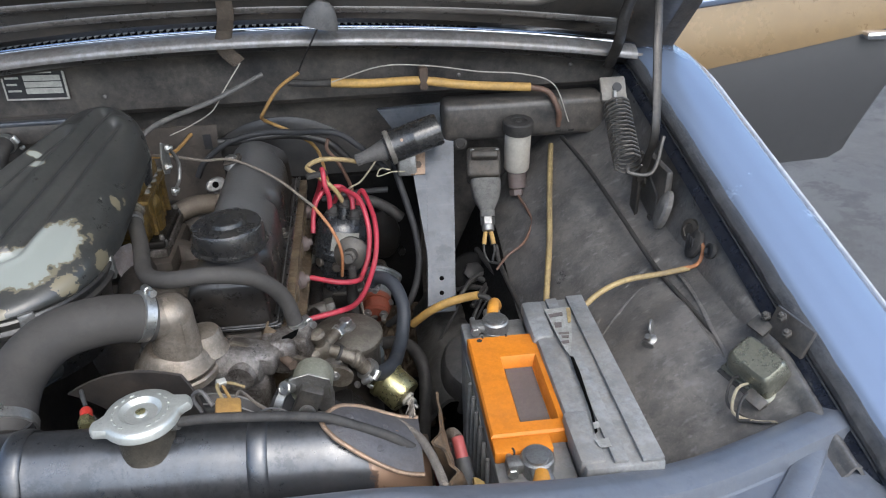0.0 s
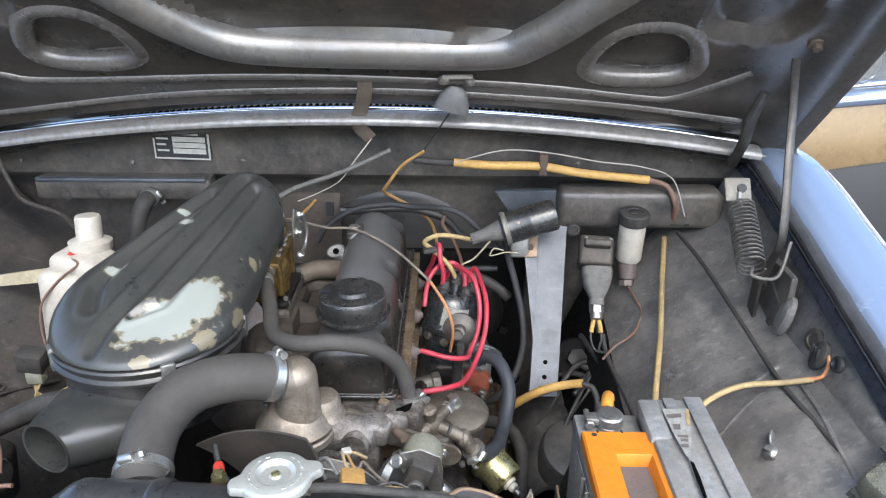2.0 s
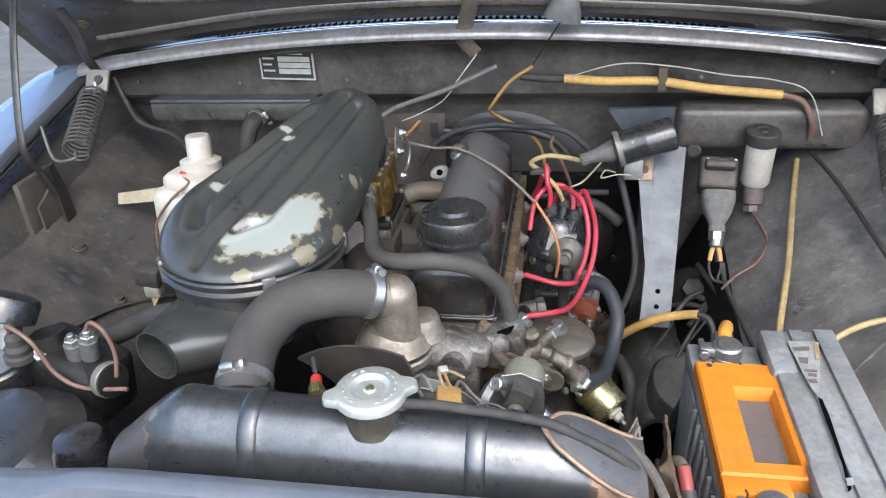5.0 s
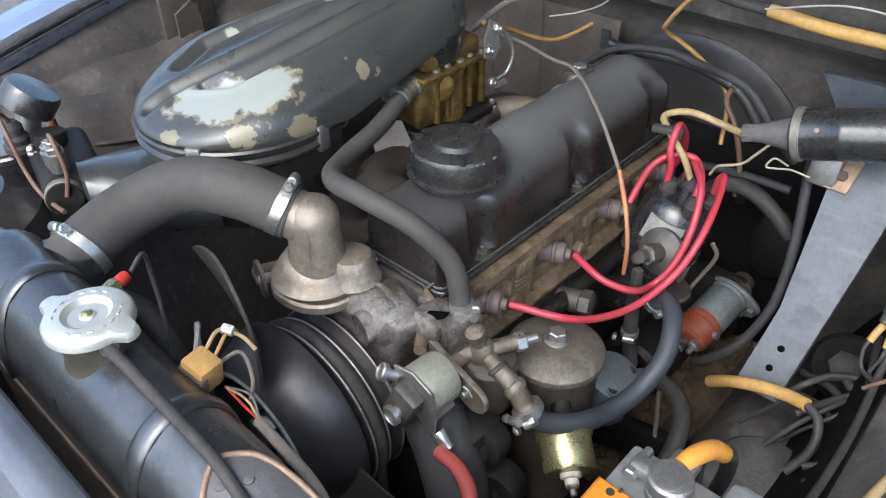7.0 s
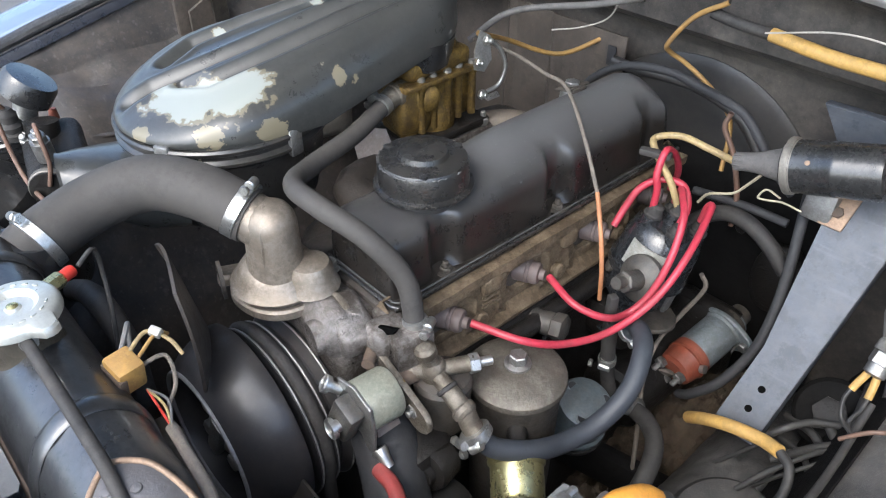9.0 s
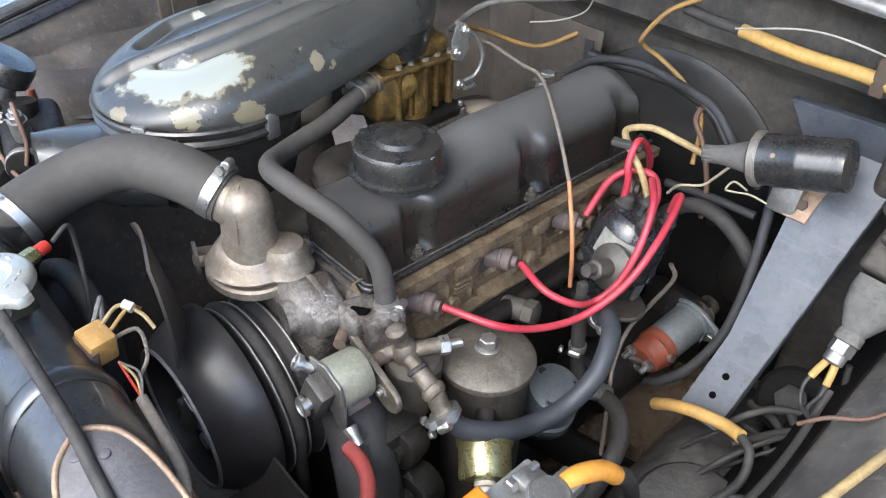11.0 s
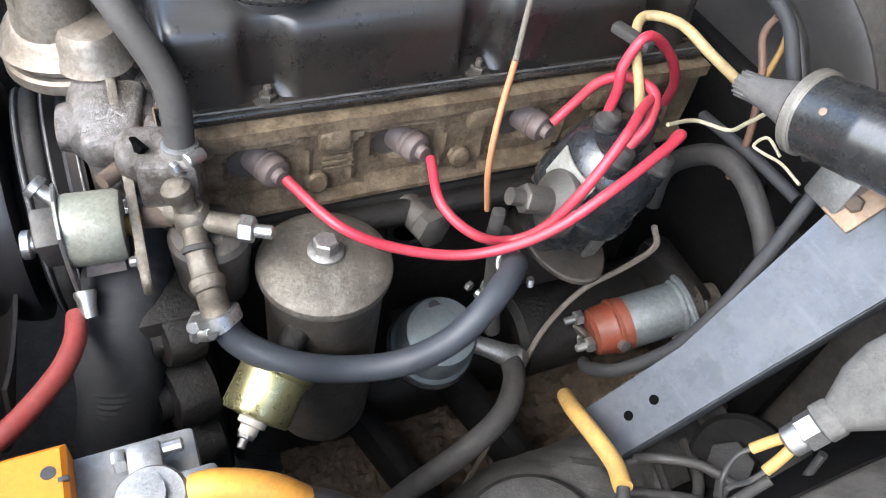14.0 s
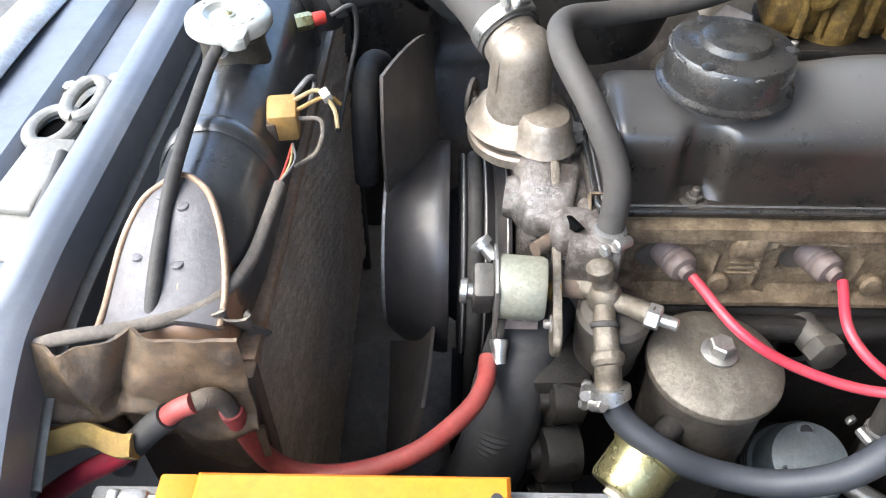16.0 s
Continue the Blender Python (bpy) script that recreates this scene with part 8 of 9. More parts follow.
for k, (x0, y0, x1, y1, zz, rr) in enumerate(((0.30, 1.01, 0.425, 0.90, 0.705, 0.0040), (0.305, 0.985, 0.42, 0.875, 0.700, 0.0030), (0.345, 0.89, 0.43, 0.945, 0.712, 0.0034), (0.29, 1.03, 0.40, 0.97, 0.712, 0.0045), (0.352, 0.875, 0.42, 0.82, 0.712, 0.0028))):
    lead("crossing_wire", "dusty black wire lying on the panel under the strut", WIRE, rr,
         [(x0, y0, zz - 0.010), (x0 + 0.3 * (x1 - x0), y0 + 0.2 * (y1 - y0), zz + 0.004), (x0 + 0.6 * (x1 - x0), y0 + 0.7 * (y1 - y0), zz + 0.006), (x1, y1, zz + 0.022)])
tube_y = thing("yellow_conduit", (0.29, 1.10, 0.98), "aged yellow conduit clipped along the firewall", "conduit")
part("conduit", tube(M(), [(0.142, 1.112, 1.002), (0.20, 1.108, 0.999), (0.27, 1.106, 0.999), (0.34, 1.103, 0.989), (0.433, 1.100, 0.981)], 0.0066, 12, 8), YELLOW, tube_y)
b = M()
box(b, (0.275, 1.108, 1.003), (0.013, 0.018, 0.034), 0.003)
part("clip", b, RUST, tube_y)
lead("black_conduit", "black sleeve joining the yellow conduit", RUBBER, 0.0055, [(0.080, 1.113, 1.006), (0.11, 1.112, 1.003), (0.145, 1.112, 1.002)], "conduit")
lead("rubber_grommet_loom", "brown perished loom dropping from the conduit", BROWN, 0.0045, [(0.433, 1.100, 0.981), (0.460, 1.098, 0.972), (0.475, 1.092, 0.945), (0.478, 1.10, 0.918)], "loom")
lead("rear_heater_hose", "thick dusty black hose arching behind the distributor", RUBBER, 0.0085, [(0.111, 1.090, 0.731), (0.108, 1.090, 0.766), (0.125, 1.090, 0.797), (0.152, 1.090, 0.820), (0.181, 1.090, 0.821), (0.209, 1.090, 0.806), (0.230, 1.090, 0.787)], "hose")
lead("brown_tail", "dark brown perished tail of the firewall wire", BROWN, 0.0028, [(0.129, 1.100, 0.922), (0.126, 1.100, 0.905), (0.141, 1.100, 0.882), (0.156, 1.100, 0.841), (0.159, 1.100, 0.803)])
lead("coil_loop", "thin pale wire looped under the coil", CREAM, 0.0010, [(0.217, 1.050, 0.886), (0.203, 1.050, 0.889), (0.197, 1.050, 0.878), (0.206, 1.050, 0.879), (0.220, 1.050, 0.883), (0.238, 1.050, 0.882)])
lead("rear_loom", "dusty taped loom sagging along the firewall", FWDARK, 0.0062, [(-0.036, 1.130, 0.917), (-0.008, 1.130, 0.916), (0.037, 1.130, 0.921), (0.081, 1.130, 0.920), (0.126, 1.130, 0.905), (0.154, 1.130, 0.877)], "loom")
for run, rr in (([(0.262, 0.945, 0.636), (0.296, 0.955, 0.690), (0.313, 0.985, 0.712), (0.354, 1.015, 0.716), (0.395, 1.022, 0.731), (0.414, 1.020, 0.756), (0.420, 1.020, 0.792)], 0.0022),
                ([(0.290, 0.905, 0.640), (0.322, 0.935, 0.698), (0.342, 0.965, 0.715), (0.362, 1.000, 0.716), (0.368, 1.020, 0.735), (0.360, 1.030, 0.780)], 0.0028),
                ([(0.300, 0.930, 0.645), (0.340, 0.950, 0.705), (0.376, 0.995, 0.722), (0.404, 0.985, 0.728), (0.430, 0.960, 0.760)], 0.0020)):
    lead("stray_wire", "dusty black wire tangled under the strut", WIRE, rr, run)
ysl = thing("yellow_sleeve", (0.28, 0.935, 0.70), "yellow plastic sleeve over a cable end", "sleeve")
part("sleeve", tube(M(), [(0.232, 0.953, 0.678), (0.254, 0.938, 0.706), (0.279, 0.932, 0.723), (0.307, 0.931, 0.731), (0.326, 0.924, 0.738)], 0.0062, 12, 8), YELLOW, ysl)
part("cable", tube(M(), [(0.326, 0.924, 0.738), (0.340, 0.915, 0.735), (0.345, 0.900, 0.715), (0.335, 0.885, 0.69)], 0.0042, 10, 8), WIRE, ysl)
lp = M()
tube(lp, [(-0.540, 1.100, 1.012), (-0.520, 1.085, 0.975), (-0.505, 1.085, 0.945), (-0.445, 1.070, 0.930), (-0.388, 1.00, 0.935)], 0.0036, 10, 8)
solo("left_pipe", lp, MANIFOLD, "rusty brown pipe down the firewall corner", "pipe")

# ---- ignition coil, strut and reservoir ----
COILBLACK = surf("worn_coil_enamel", (0.026, 0.027, 0.029), (0.045, 0.045, 0.045), 0.20, 0.35, 24, 0.06, 0.25, (0.10, 0.095, 0.085), coat=0.5, chip=0.2, chip_col=(0.3, 0.29, 0.27))
coil = thing("ignition_coil", (0.25, 1.07, 0.90), "dark cylindrical ignition coil clamped to the strut", "coil")
C0, C1 = Vector((0.214, 1.051, 0.919)), Vector((0.292, 1.058, 0.942))
CA = (C1 - C0).normalized()
b = M()
lathe(b, C0, CA, [(0.018, -0.002), (0.0235, 0), (0.0245, 0.002), (0.0245, 0.008), (0.0238, 0.009), (0.0238, 0.040), (0.0242, 0.041), (0.0242, 0.044), (0.0238, 0.045), (0.0238, 0.076), (0.0225, 0.0805), (0.010, 0.0815)], 36)
part("can", b, COILBLACK, coil)
b = M()
lathe(b, C0 + CA * 0.001, CA, [(0.0242, 0), (0.0256, 0.0008), (0.0256, 0.0055), (0.0246, 0.0065), (0.0242, 0.008)], 36)
part("clamp_band", b, BRACKET, coil, "chipped pale rim band")
b = M()
lathe(b, C0 - CA * 0.048, CA, [(0.0065, 0), (0.008, 0.004), (0.0095, 0.02), (0.013, 0.034), (0.016, 0.046), (0.016, 0.048)], 22)
part("terminal_boot", b, GREYBOOT, coil)
b = M()
for k in range(14):
    a = 2 * math.pi * k / 14
    fx, fy, _ = frame_of(CA)
    box(b, C0 - CA * 0.043 + (fx * math.cos(a) + fy * math.sin(a)) * 0.0078, (0.0016, 0.0016, 0.0095), 0.0004, Matrix((fx, fy, CA)).transposed())
part("boot_grip", b, GREYBOOT, coil)
b = M()
lathe(b, C0 + CA * 0.022 + Vector((0.0, -0.0205, 0.0125)), (0, -0.85, 0.5), [(0.0022, -0.001), (0.0022, 0.0006), (0.0, 0.0008)], 12)
part("rivet", b, TAN_METAL, coil)
b = M()
box(b, (0.243, 1.088, 0.885), (0.028, 0.030, 0.045), 0.003, turn(-10, 0, 0))
part("bracket", b, STEEL, coil)
for q in (0.010, -0.012):
    b = M()
    hexnut(b, C0 + Vector((0, 0, q)), -CA, 0.005, 0.005, 0.004)
    part("terminal", b, ZINC, coil)

strut = thing("bay_strut", (0.285, 0.96, 0.68), "dusty blue-grey channel strut bracing the bay", "strut")
u = Vector((1, 0.02, 0)).normalized()
v = Vector((0.02, 0.150, 0.205)).normalized()
o = Vector((0.274, 0.938, 0.678))
b = M()
prism(b, [(-0.0205, 0.022), (0.0205, 0.022), (0.0205, 0.31), (-0.0205, 0.31)], o, u, v, 0.003, 0.0008)
for s in (-1, 1):
    box(b, o + v * 0.166 + u * (0.0195 * s) + v.cross(u) * 0.008, (0.003, 0.016, 0.288), 0.001, Matrix((u, v.cross(u), v)).transposed())
part("channel", b, STRUT, strut)
for d in (0.0722, 0.0505):
    b = M()
    lathe(b, o + v * d, -v.cross(u), [(0.0034, 0.0), (0.0034, 0.0036), (0.0, 0.0037)], 18)
    part("hole", b, HOLE, strut)
def foot_face(u, v):
    x, y = 0.240 + 0.185 * u, 0.855 + 0.235 * v
    n_ = noise.noise(Vector((x * 22, y * 22, 5.0))) + 0.45 * noise.noise(Vector((x * 60, y * 60, 9.0)))
    fold = 0.006 * math.exp(-((x - 0.33 - 0.25 * (y - 0.9)) / 0.008) ** 2) - 0.005 * math.exp(-((x - 0.36 + 0.2 * (y - 0.9)) / 0.007) ** 2)
    return (x, y, 0.600 + 0.052 * smooth(0.225, 0.275, x) + 0.055 * smooth(0.33, 0.43, x) - 0.04 * smooth(0.905, 0.855, y) + 0.006 * n_ + fold)


part("foot", sheet(M(), foot_face, 70, 90, 0.006), FOOT, strut, "creased dusty panel under the strut")
b = M()
lathe(b, (0.322, 0.885, 0.648), (0.1, -0.3, 1), [(0.056, -0.03), (0.055, 0.0), (0.051, 0.007), (0.044, 0.0105), (0.030, 0.0135), (0.012, 0.015), (0.0, 0.0152)], 44)
part("rounded_cover", b, FOOT, strut, "round dusty pressed cover")
b = M()
prism(b, [(-0.0200, 0.335), (-0.050, 0.300), (-0.046, 0.262), (-0.0200, 0.105)], o + v.cross(u) * 0.0005, u, v, 0.003, 0.0004)
part("gusset_plate", b, STRUT, strut, "triangular plate beside the strut")
b = M()
box(b, o + v * 0.248 - u * 0.034 - v.cross(u) * 0.004, (0.022, 0.003, 0.034), 0.001, Matrix((u, v.cross(u), v)).transposed())
part("bracket_tab", b, TAN_METAL, strut, "tan scraped bracket tab")
b = M()
hexnut(b, o + v * 0.246 - u * 0.034 - v.cross(u) * 0.006, -v.cross(u), 0.0055, 0.004)
part("tab_bolt", b, RUST, strut)
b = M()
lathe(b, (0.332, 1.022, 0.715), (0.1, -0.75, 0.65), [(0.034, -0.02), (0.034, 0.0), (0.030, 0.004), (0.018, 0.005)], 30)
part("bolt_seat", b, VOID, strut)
b = M()
hexnut(b, (0.332, 1.018, 0.718), (0.1, -0.75, 0.65), 0.016, 0.014)
part("big_bolt", b, BLOCK, strut)

sw = thing("brake_pressure_switch", (0.355, 1.06, 0.82), "dusty grey boxed brake switch with cable boot", "switch")
R = turn(-40, 0, -8)
b = M()
box(b, (0.357, 1.068, 0.874), (0.050, 0.048, 0.046), 0.006, R, 3)
box(b, (0.357, 1.058, 0.892), (0.040, 0.040, 0.012), 0.004, R, 3)
part("case", b, CAN, sw)
b = M()
lathe(b, (0.357, 1.055, 0.897), R @ Vector((0, 0, 1)), [(0.014, 0), (0.014, 0.004), (0.010, 0.005)], 24)
part("lid_ring", b, CAN, sw)
for q in ((-0.018, -0.016), (0.018, -0.016), (-0.018, 0.016), (0.018, 0.016)):
    b = M()
    lathe(b, Vector((0.357, 1.058, 0.892)) + R @ Vector((q[0], q[1], 0.005)), R @ Vector((0, 0, 1)), [(0.003, 0), (0.003, 0.002), (0.0, 0.0022)], 10)
    part("screw", b, STEEL, sw)
b = M()
BD = Vector((-0.05, -0.62, -0.78)).normalized()
x, y, z = frame_of(BD)
q = Vector((0.356, 1.042, 0.862))
add_rings(b, [[q + z * h + x * (w * math.copysign(abs(math.cos(a)) ** 0.6, math.cos(a))) + y * (w * 0.8 * math.copysign(abs(math.sin(a)) ** 0.6, math.sin(a))) for a in [2 * math.pi * i / 24 for i in range(24)]]
              for w, h in ((0.022, 0), (0.0225, 0.012), (0.019, 0.028), (0.012, 0.042), (0.010, 0.046), (0.011, 0.048), (0.011, 0.056))])
part("cable_boot", b, SWBOOT, sw)
b = M()
hexnut(b, q + z * 0.056, z, 0.0105, 0.012)
lathe(b, q + z * 0.066, z, [(0.009, 0), (0.009, 0.010), (0.006, 0.012)], 16)
part("gland_nut", b, STEEL, sw)
for k in range(2):
    sg = 2 * k - 1
    b = M()
    tube(b, [q + z * 0.074 + x * 0.003 * sg, q + z * 0.086 + x * 0.0055 * sg, q + z * 0.096 + x * 0.007 * sg], 0.0033, 8)
    part("yellow_sleeve", b, YELLOW, sw)
    b = M()
    tube(b, [q + z * 0.094 + x * 0.007 * sg, q + z * 0.106 + x * 0.0075 * sg, q + z * 0.118 + x * 0.003 * sg + Vector((0.002, 0, -0.004)), Vector((0.364, 0.955, 0.768))], 0.0018, 8)
    part("wire", b, WIRE, sw)

res = thing("brake_reservoir", (0.409, 1.06, 0.83), "small white fluid reservoir with black screw cap", "reservoir")
RA = Vector((0.0, -0.10, 1)).normalized()
RB = Vector((0.410, 1.078, 0.862))
b = M()
lathe(b, RB, RA, [(0.012, -0.004), (0.018, 0), (0.0195, 0.003), (0.0195, 0.062), (0.017, 0.064)], 30)
part("bottle", b, PLASTIC, res)
b = M()
lathe(b, RB + RA * 0.062, RA, [(0.022, 0), (0.0225, 0.002), (0.0225, 0.016), (0.0205, 0.018), (0.012, 0.0185), (0.011, 0.017), (0.006, 0.017), (0.005, 0.019), (0.0, 0.0192)], 30)
part("cap", b, RUBBER, res)
b = M()
lathe(b, RB - RA * 0.002, (0.0, -0.35, -1), [(0.015, 0), (0.014, 0.012), (0.013, 0.028)], 20)
hexnut(b, RB + Vector((-0.002, -0.012, -0.030)), (0, -0.5, -1), 0.011, 0.010)
part("outlet", b, BOOT, res)

# ---- battery ----
bat = thing("battery", (0.336, 0.572, 0.66), "grimy grey car battery with torn labels", "battery")
b = M()
box(b, (0.336, 0.572, 0.752), (0.132, 0.240, 0.190), 0.006)
part("case", b, BATT, bat)
b = M()
box(b, (0.303, 0.572, 0.848), (0.066, 0.240, 0.018), 0.003)
box(b, (0.370, 0.572, 0.862), (0.066, 0.242, 0.030), 0.004)
box(b, (0.345, 0.657, 0.872), (0.022, 0.064, 0.016), 0.004)
box(b, (0.345, 0.487, 0.872), (0.022, 0.06, 0.016), 0.004)
part("lid", b, BATT, bat)
b = M()
box(b, (0.3665, 0.572, 0.8785), (0.012, 0.235, 0.004), 0.001)
box(b, (0.392, 0.572, 0.8790), (0.018, 0.238, 0.004), 0.001)
part("lid_rib", b, BATT, bat)
for y_, z_, ry in ((0.669, 0.857, 0), (0.474, 0.857, 180)):
    b = M()
    lathe(b, (0.303, y_, z_), (0, 0, 1), [(0.012, 0), (0.0115, 0.004), (0.0095, 0.006), (0.009, 0.018), (0.0, 0.0185)], 22)
    part("post", b, STEEL, bat)
def lid_sheet(name, outline, mat, lift, label=""):
    """A thin torn piece lying on the battery lid."""
    b = M()
    prism(b, outline, (0, 0, 0.8806 + lift), (1, 0, 0), (0, 1, 0), 0.0006, 0.0001)
    part(name, b, mat, bat, label)


lid_sheet("lid_groove", [(0.3609, 0.5893), (0.3636, 0.5871), (0.3636, 0.5654), (0.3617, 0.5386), (0.3597, 0.5107), (0.3568, 0.4878), (0.3537, 0.4849), (0.3576, 0.5110), (0.3588, 0.5390), (0.3596, 0.5678)], HOLE, 0.0002, "dark split along the lid")
lid_sheet("label_strip", [(0.3547, 0.6683), (0.3823, 0.6686), (0.3784, 0.6492), (0.3694, 0.6139), (0.3609, 0.5893), (0.3586, 0.5984), (0.3569, 0.6182)], LABELW, 0.0006, "torn white label strip")
for outline in ([(0.3567, 0.6577), (0.3718, 0.6599), (0.3706, 0.6539), (0.3571, 0.6524)],
                [(0.3586, 0.6427), (0.3663, 0.6424), (0.3644, 0.6342), (0.3581, 0.6344)],
                [(0.3590, 0.6259), (0.3695, 0.6252), (0.3686, 0.6221), (0.3586, 0.6227)],
                [(0.3604, 0.6201), (0.3679, 0.6197), (0.3667, 0.6159), (0.3605, 0.6168)],
                [(0.3580, 0.6116), (0.3656, 0.6121), (0.3652, 0.6074), (0.3584, 0.6077)]):
    lid_sheet("label_bar", outline, BATT_DARK, 0.0014)
lid_sheet("label_edge", [(0.3773, 0.6662), (0.3821, 0.6664), (0.3757, 0.6410), (0.3725, 0.6406)], YWIRE, 0.0014, "yellowed label edge")
for outline in ([(0.3555, 0.4980), (0.3605, 0.4987), (0.3602, 0.4916), (0.3547, 0.4904)], [(0.3513, 0.4775), (0.3629, 0.4792), (0.3629, 0.4691), (0.3530, 0.4687)]):
    lid_sheet("label_scrap", outline, LABELW, 0.0006, "torn pale label scrap")
b = M()
prism(b, [(0.52, 0.70), (0.60, 0.69), (0.66, 0.74), (0.65, 0.84), (0.56, 0.845), (0.53, 0.78)], (0.2692, 0, 0), (0, 1, 0), (0, 0, 1), 0.0014, 0.0003)
part("side_label", b, FLAP, bat, "torn white side label")
b = M()
for k in range(6):
    tube(b, [(0.266, 0.60 - 0.02 * k, 0.70), (0.264, 0.60 - 0.022 * k, 0.78), (0.267, 0.60 - 0.02 * k, 0.85)], 0.002, 6)
part("side_rib", b, BATT, bat)

cov = thing("battery_cover", (0.306, 0.566, 0.857), "bright orange plastic frame cover clipped over the battery", "battery cover")
b = M()
X0, X1, Y0, Y1 = 0.2705, 0.3400, 0.504, 0.645
WX0, WX1, WY0, WY1 = 0.2985, 0.3315, 0.519, 0.609
ZC = 0.8565


def rect(x0, x1, y0, y1, z):
    return [(x0, y0, z), (x1, y0, z), (x1, y1, z), (x0, y1, z)]


add_rings(b, [rect(X0, X1, Y0, Y1, ZC), rect(X0, X1, Y0, Y1, ZC + 0.013), rect(X0 + 0.002, X1 - 0.002, Y0 + 0.002, Y1 - 0.002, ZC + 0.015), rect(WX0 - 0.001, WX1 + 0.001, WY0 - 0.001, WY1 + 0.001, ZC + 0.015), rect(WX0, WX1, WY0, WY1, ZC + 0.0135), rect(WX0 + 0.002, WX1 - 0.002, WY0 + 0.002, WY1 - 0.002, ZC + 0.002)], True, True)
part("frame", b, OCOVER, cov)
b = M()
prism(b, [(WX0 + 0.003, WY0 + 0.003), (WX1 - 0.003, WY0 + 0.003), (WX1 - 0.003, WY1 - 0.003), (WX0 + 0.003, WY1 - 0.003)], (0, 0, ZC + 0.0015), (1, 0, 0), (0, 1, 0), 0.0015, 0.0003)
part("window", b, BATT_DARK, cov, "dusty brown recessed panel")
b = M()
box(b, (0.2955, 0.4955, ZC + 0.0065), (0.050, 0.018, 0.0125), 0.002)
part("front_tab", b, OCOVER, cov)
for xx in (0.286, 0.310):
    b = M()
    tube(b, [(xx, 0.4905, ZC + 0.0130), (xx + 0.001, 0.4868, ZC + 0.0125), (xx, 0.4862, ZC + 0.006)], 0.0009, 6)
    part("crack", b, INK, cov)
    b = M()
    box(b, (xx, 0.6435, ZC + 0.0145), (0.002, 0.004, 0.002), 0.0003)
    part("slot", b, INK, cov)
b = M()
lathe(b, (0.282, 0.6385, ZC + 0.0146), (0, 0, 1), [(0.0028, 0), (0.0028, 0.0006), (0.0, 0.0007)], 14)
part("rivet_hole", b, INK, cov)

for y_, s in ((0.669, 1), (0.474, -1)):
    tm = thing("battery_terminal", (0.303, y_, 0.868), "corroded grey battery clamp with cable", "battery terminal", "battery terminals")
    b = M()
    lathe(b, (0.303, y_, 0.8685), (0, 0, 1), [(0.010, 0), (0.014, 0.001), (0.014, 0.011), (0.0125, 0.013), (0.0095, 0.013)], 24)
    box(b, (0.303, y_ + 0.016 * s, 0.874), (0.018, 0.02, 0.010), 0.003)
    box(b, (0.286, y_, 0.874), (0.018, 0.014, 0.010), 0.003)
    part("clamp", b, STEEL, tm)
    b = M()
    hexnut(b, (0.281, y_ - 0.007, 0.874), (0, -1, 0), 0.005, 0.005)
    lathe(b, (0.281, y_ - 0.006, 0.874), (0, 1, 0), [(0.003, 0), (0.003, 0.02), (0.002, 0.021)], 10)
    part("clamp_bolt", b, ZINC, tm)
    b = M()
    if s > 0:
        tube(b, [(0.303, 0.684, 0.876), (0.305, 0.694, 0.878), (0.310, 0.712, 0.872), (0.314, 0.724, 0.860)], 0.0066, 7, 3)
    else:
        tube(b, [(0.303, 0.459, 0.874), (0.301, 0.450, 0.875), (0.296, 0.444, 0.872)], 0.0075, 12, 6)
    part("sleeve", b, ORTAPE, tm, "orange taped cable sleeve")
    tm.matrix_basis = Matrix.Translation((0.001, 0.003, -0.009)) @ tm.matrix_basis
lead("negative_cable", "black battery cable dropping to the chassis", WIRE, 0.006, [(0.315, 0.727, 0.851), (0.316, 0.742, 0.835), (0.312, 0.77, 0.78), (0.30, 0.80, 0.70), (0.285, 0.82, 0.62)], "cable")
tray = M()
box(tray, (0.336, 0.572, 0.650), (0.17, 0.27, 0.012), 0.003)
box(tray, (0.258, 0.572, 0.667), (0.006, 0.27, 0.04), 0.002)
solo("battery_tray", tray, BAY, "dusty black battery tray on the wing panel", "battery tray")

# ---- things on the inner wings ----
reg = thing("voltage_regulator", (0.547, 0.568, 0.84), "tarnished metal-cased voltage regulator on a bracket", "regulator")
b = M()
RT = turn(10, -28, 20)
rc = Vector((0.540, 0.566, 0.858))
rings_ = []
for hw, hl, h in ((0.0185, 0.0255, 0.0), (0.0188, 0.0258, 0.002), (0.0182, 0.0252, 0.012), (0.0165, 0.0235, 0.024), (0.0150, 0.0222, 0.0285), (0.0125, 0.0200, 0.031)):
    ring = []
    for a in [2 * math.pi * (i + 0.5) / 32 for i in range(32)]:
        ca, sa = math.cos(a), math.sin(a)
        ring.append(rc + RT @ Vector((hw * math.copysign(abs(ca) ** 0.32, ca), hl * math.copysign(abs(sa) ** 0.32, sa), h)))
    rings_.append(ring)
add_rings(b, rings_)
part("case", b, OLIVE, reg)
b = M()
box(b, rc, (0.042, 0.056, 0.003), 0.001, RT)
part("base_lip", b, OLIVE, reg)
for q, w in (((0.556, 0.604, 0.884), 0.016), ((0.520, 0.532, 0.856), 0.012)):
    b = M()
    box(b, q, (w, 0.020, 0.004), 0.001, RT)
    part("tab", b, SPRING, reg)
b = M()
box(b, (0.572, 0.580, 0.892), (0.005, 0.050, 0.030), 0.002, turn(0, 20, 12))
part("bracket", b, BAY, reg, "dark painted bracket")
b = M()
box(b, (0.543, 0.568, 0.853), (0.050, 0.060, 0.004), 0.001, RT)
part("mount", b, SPRING, reg)
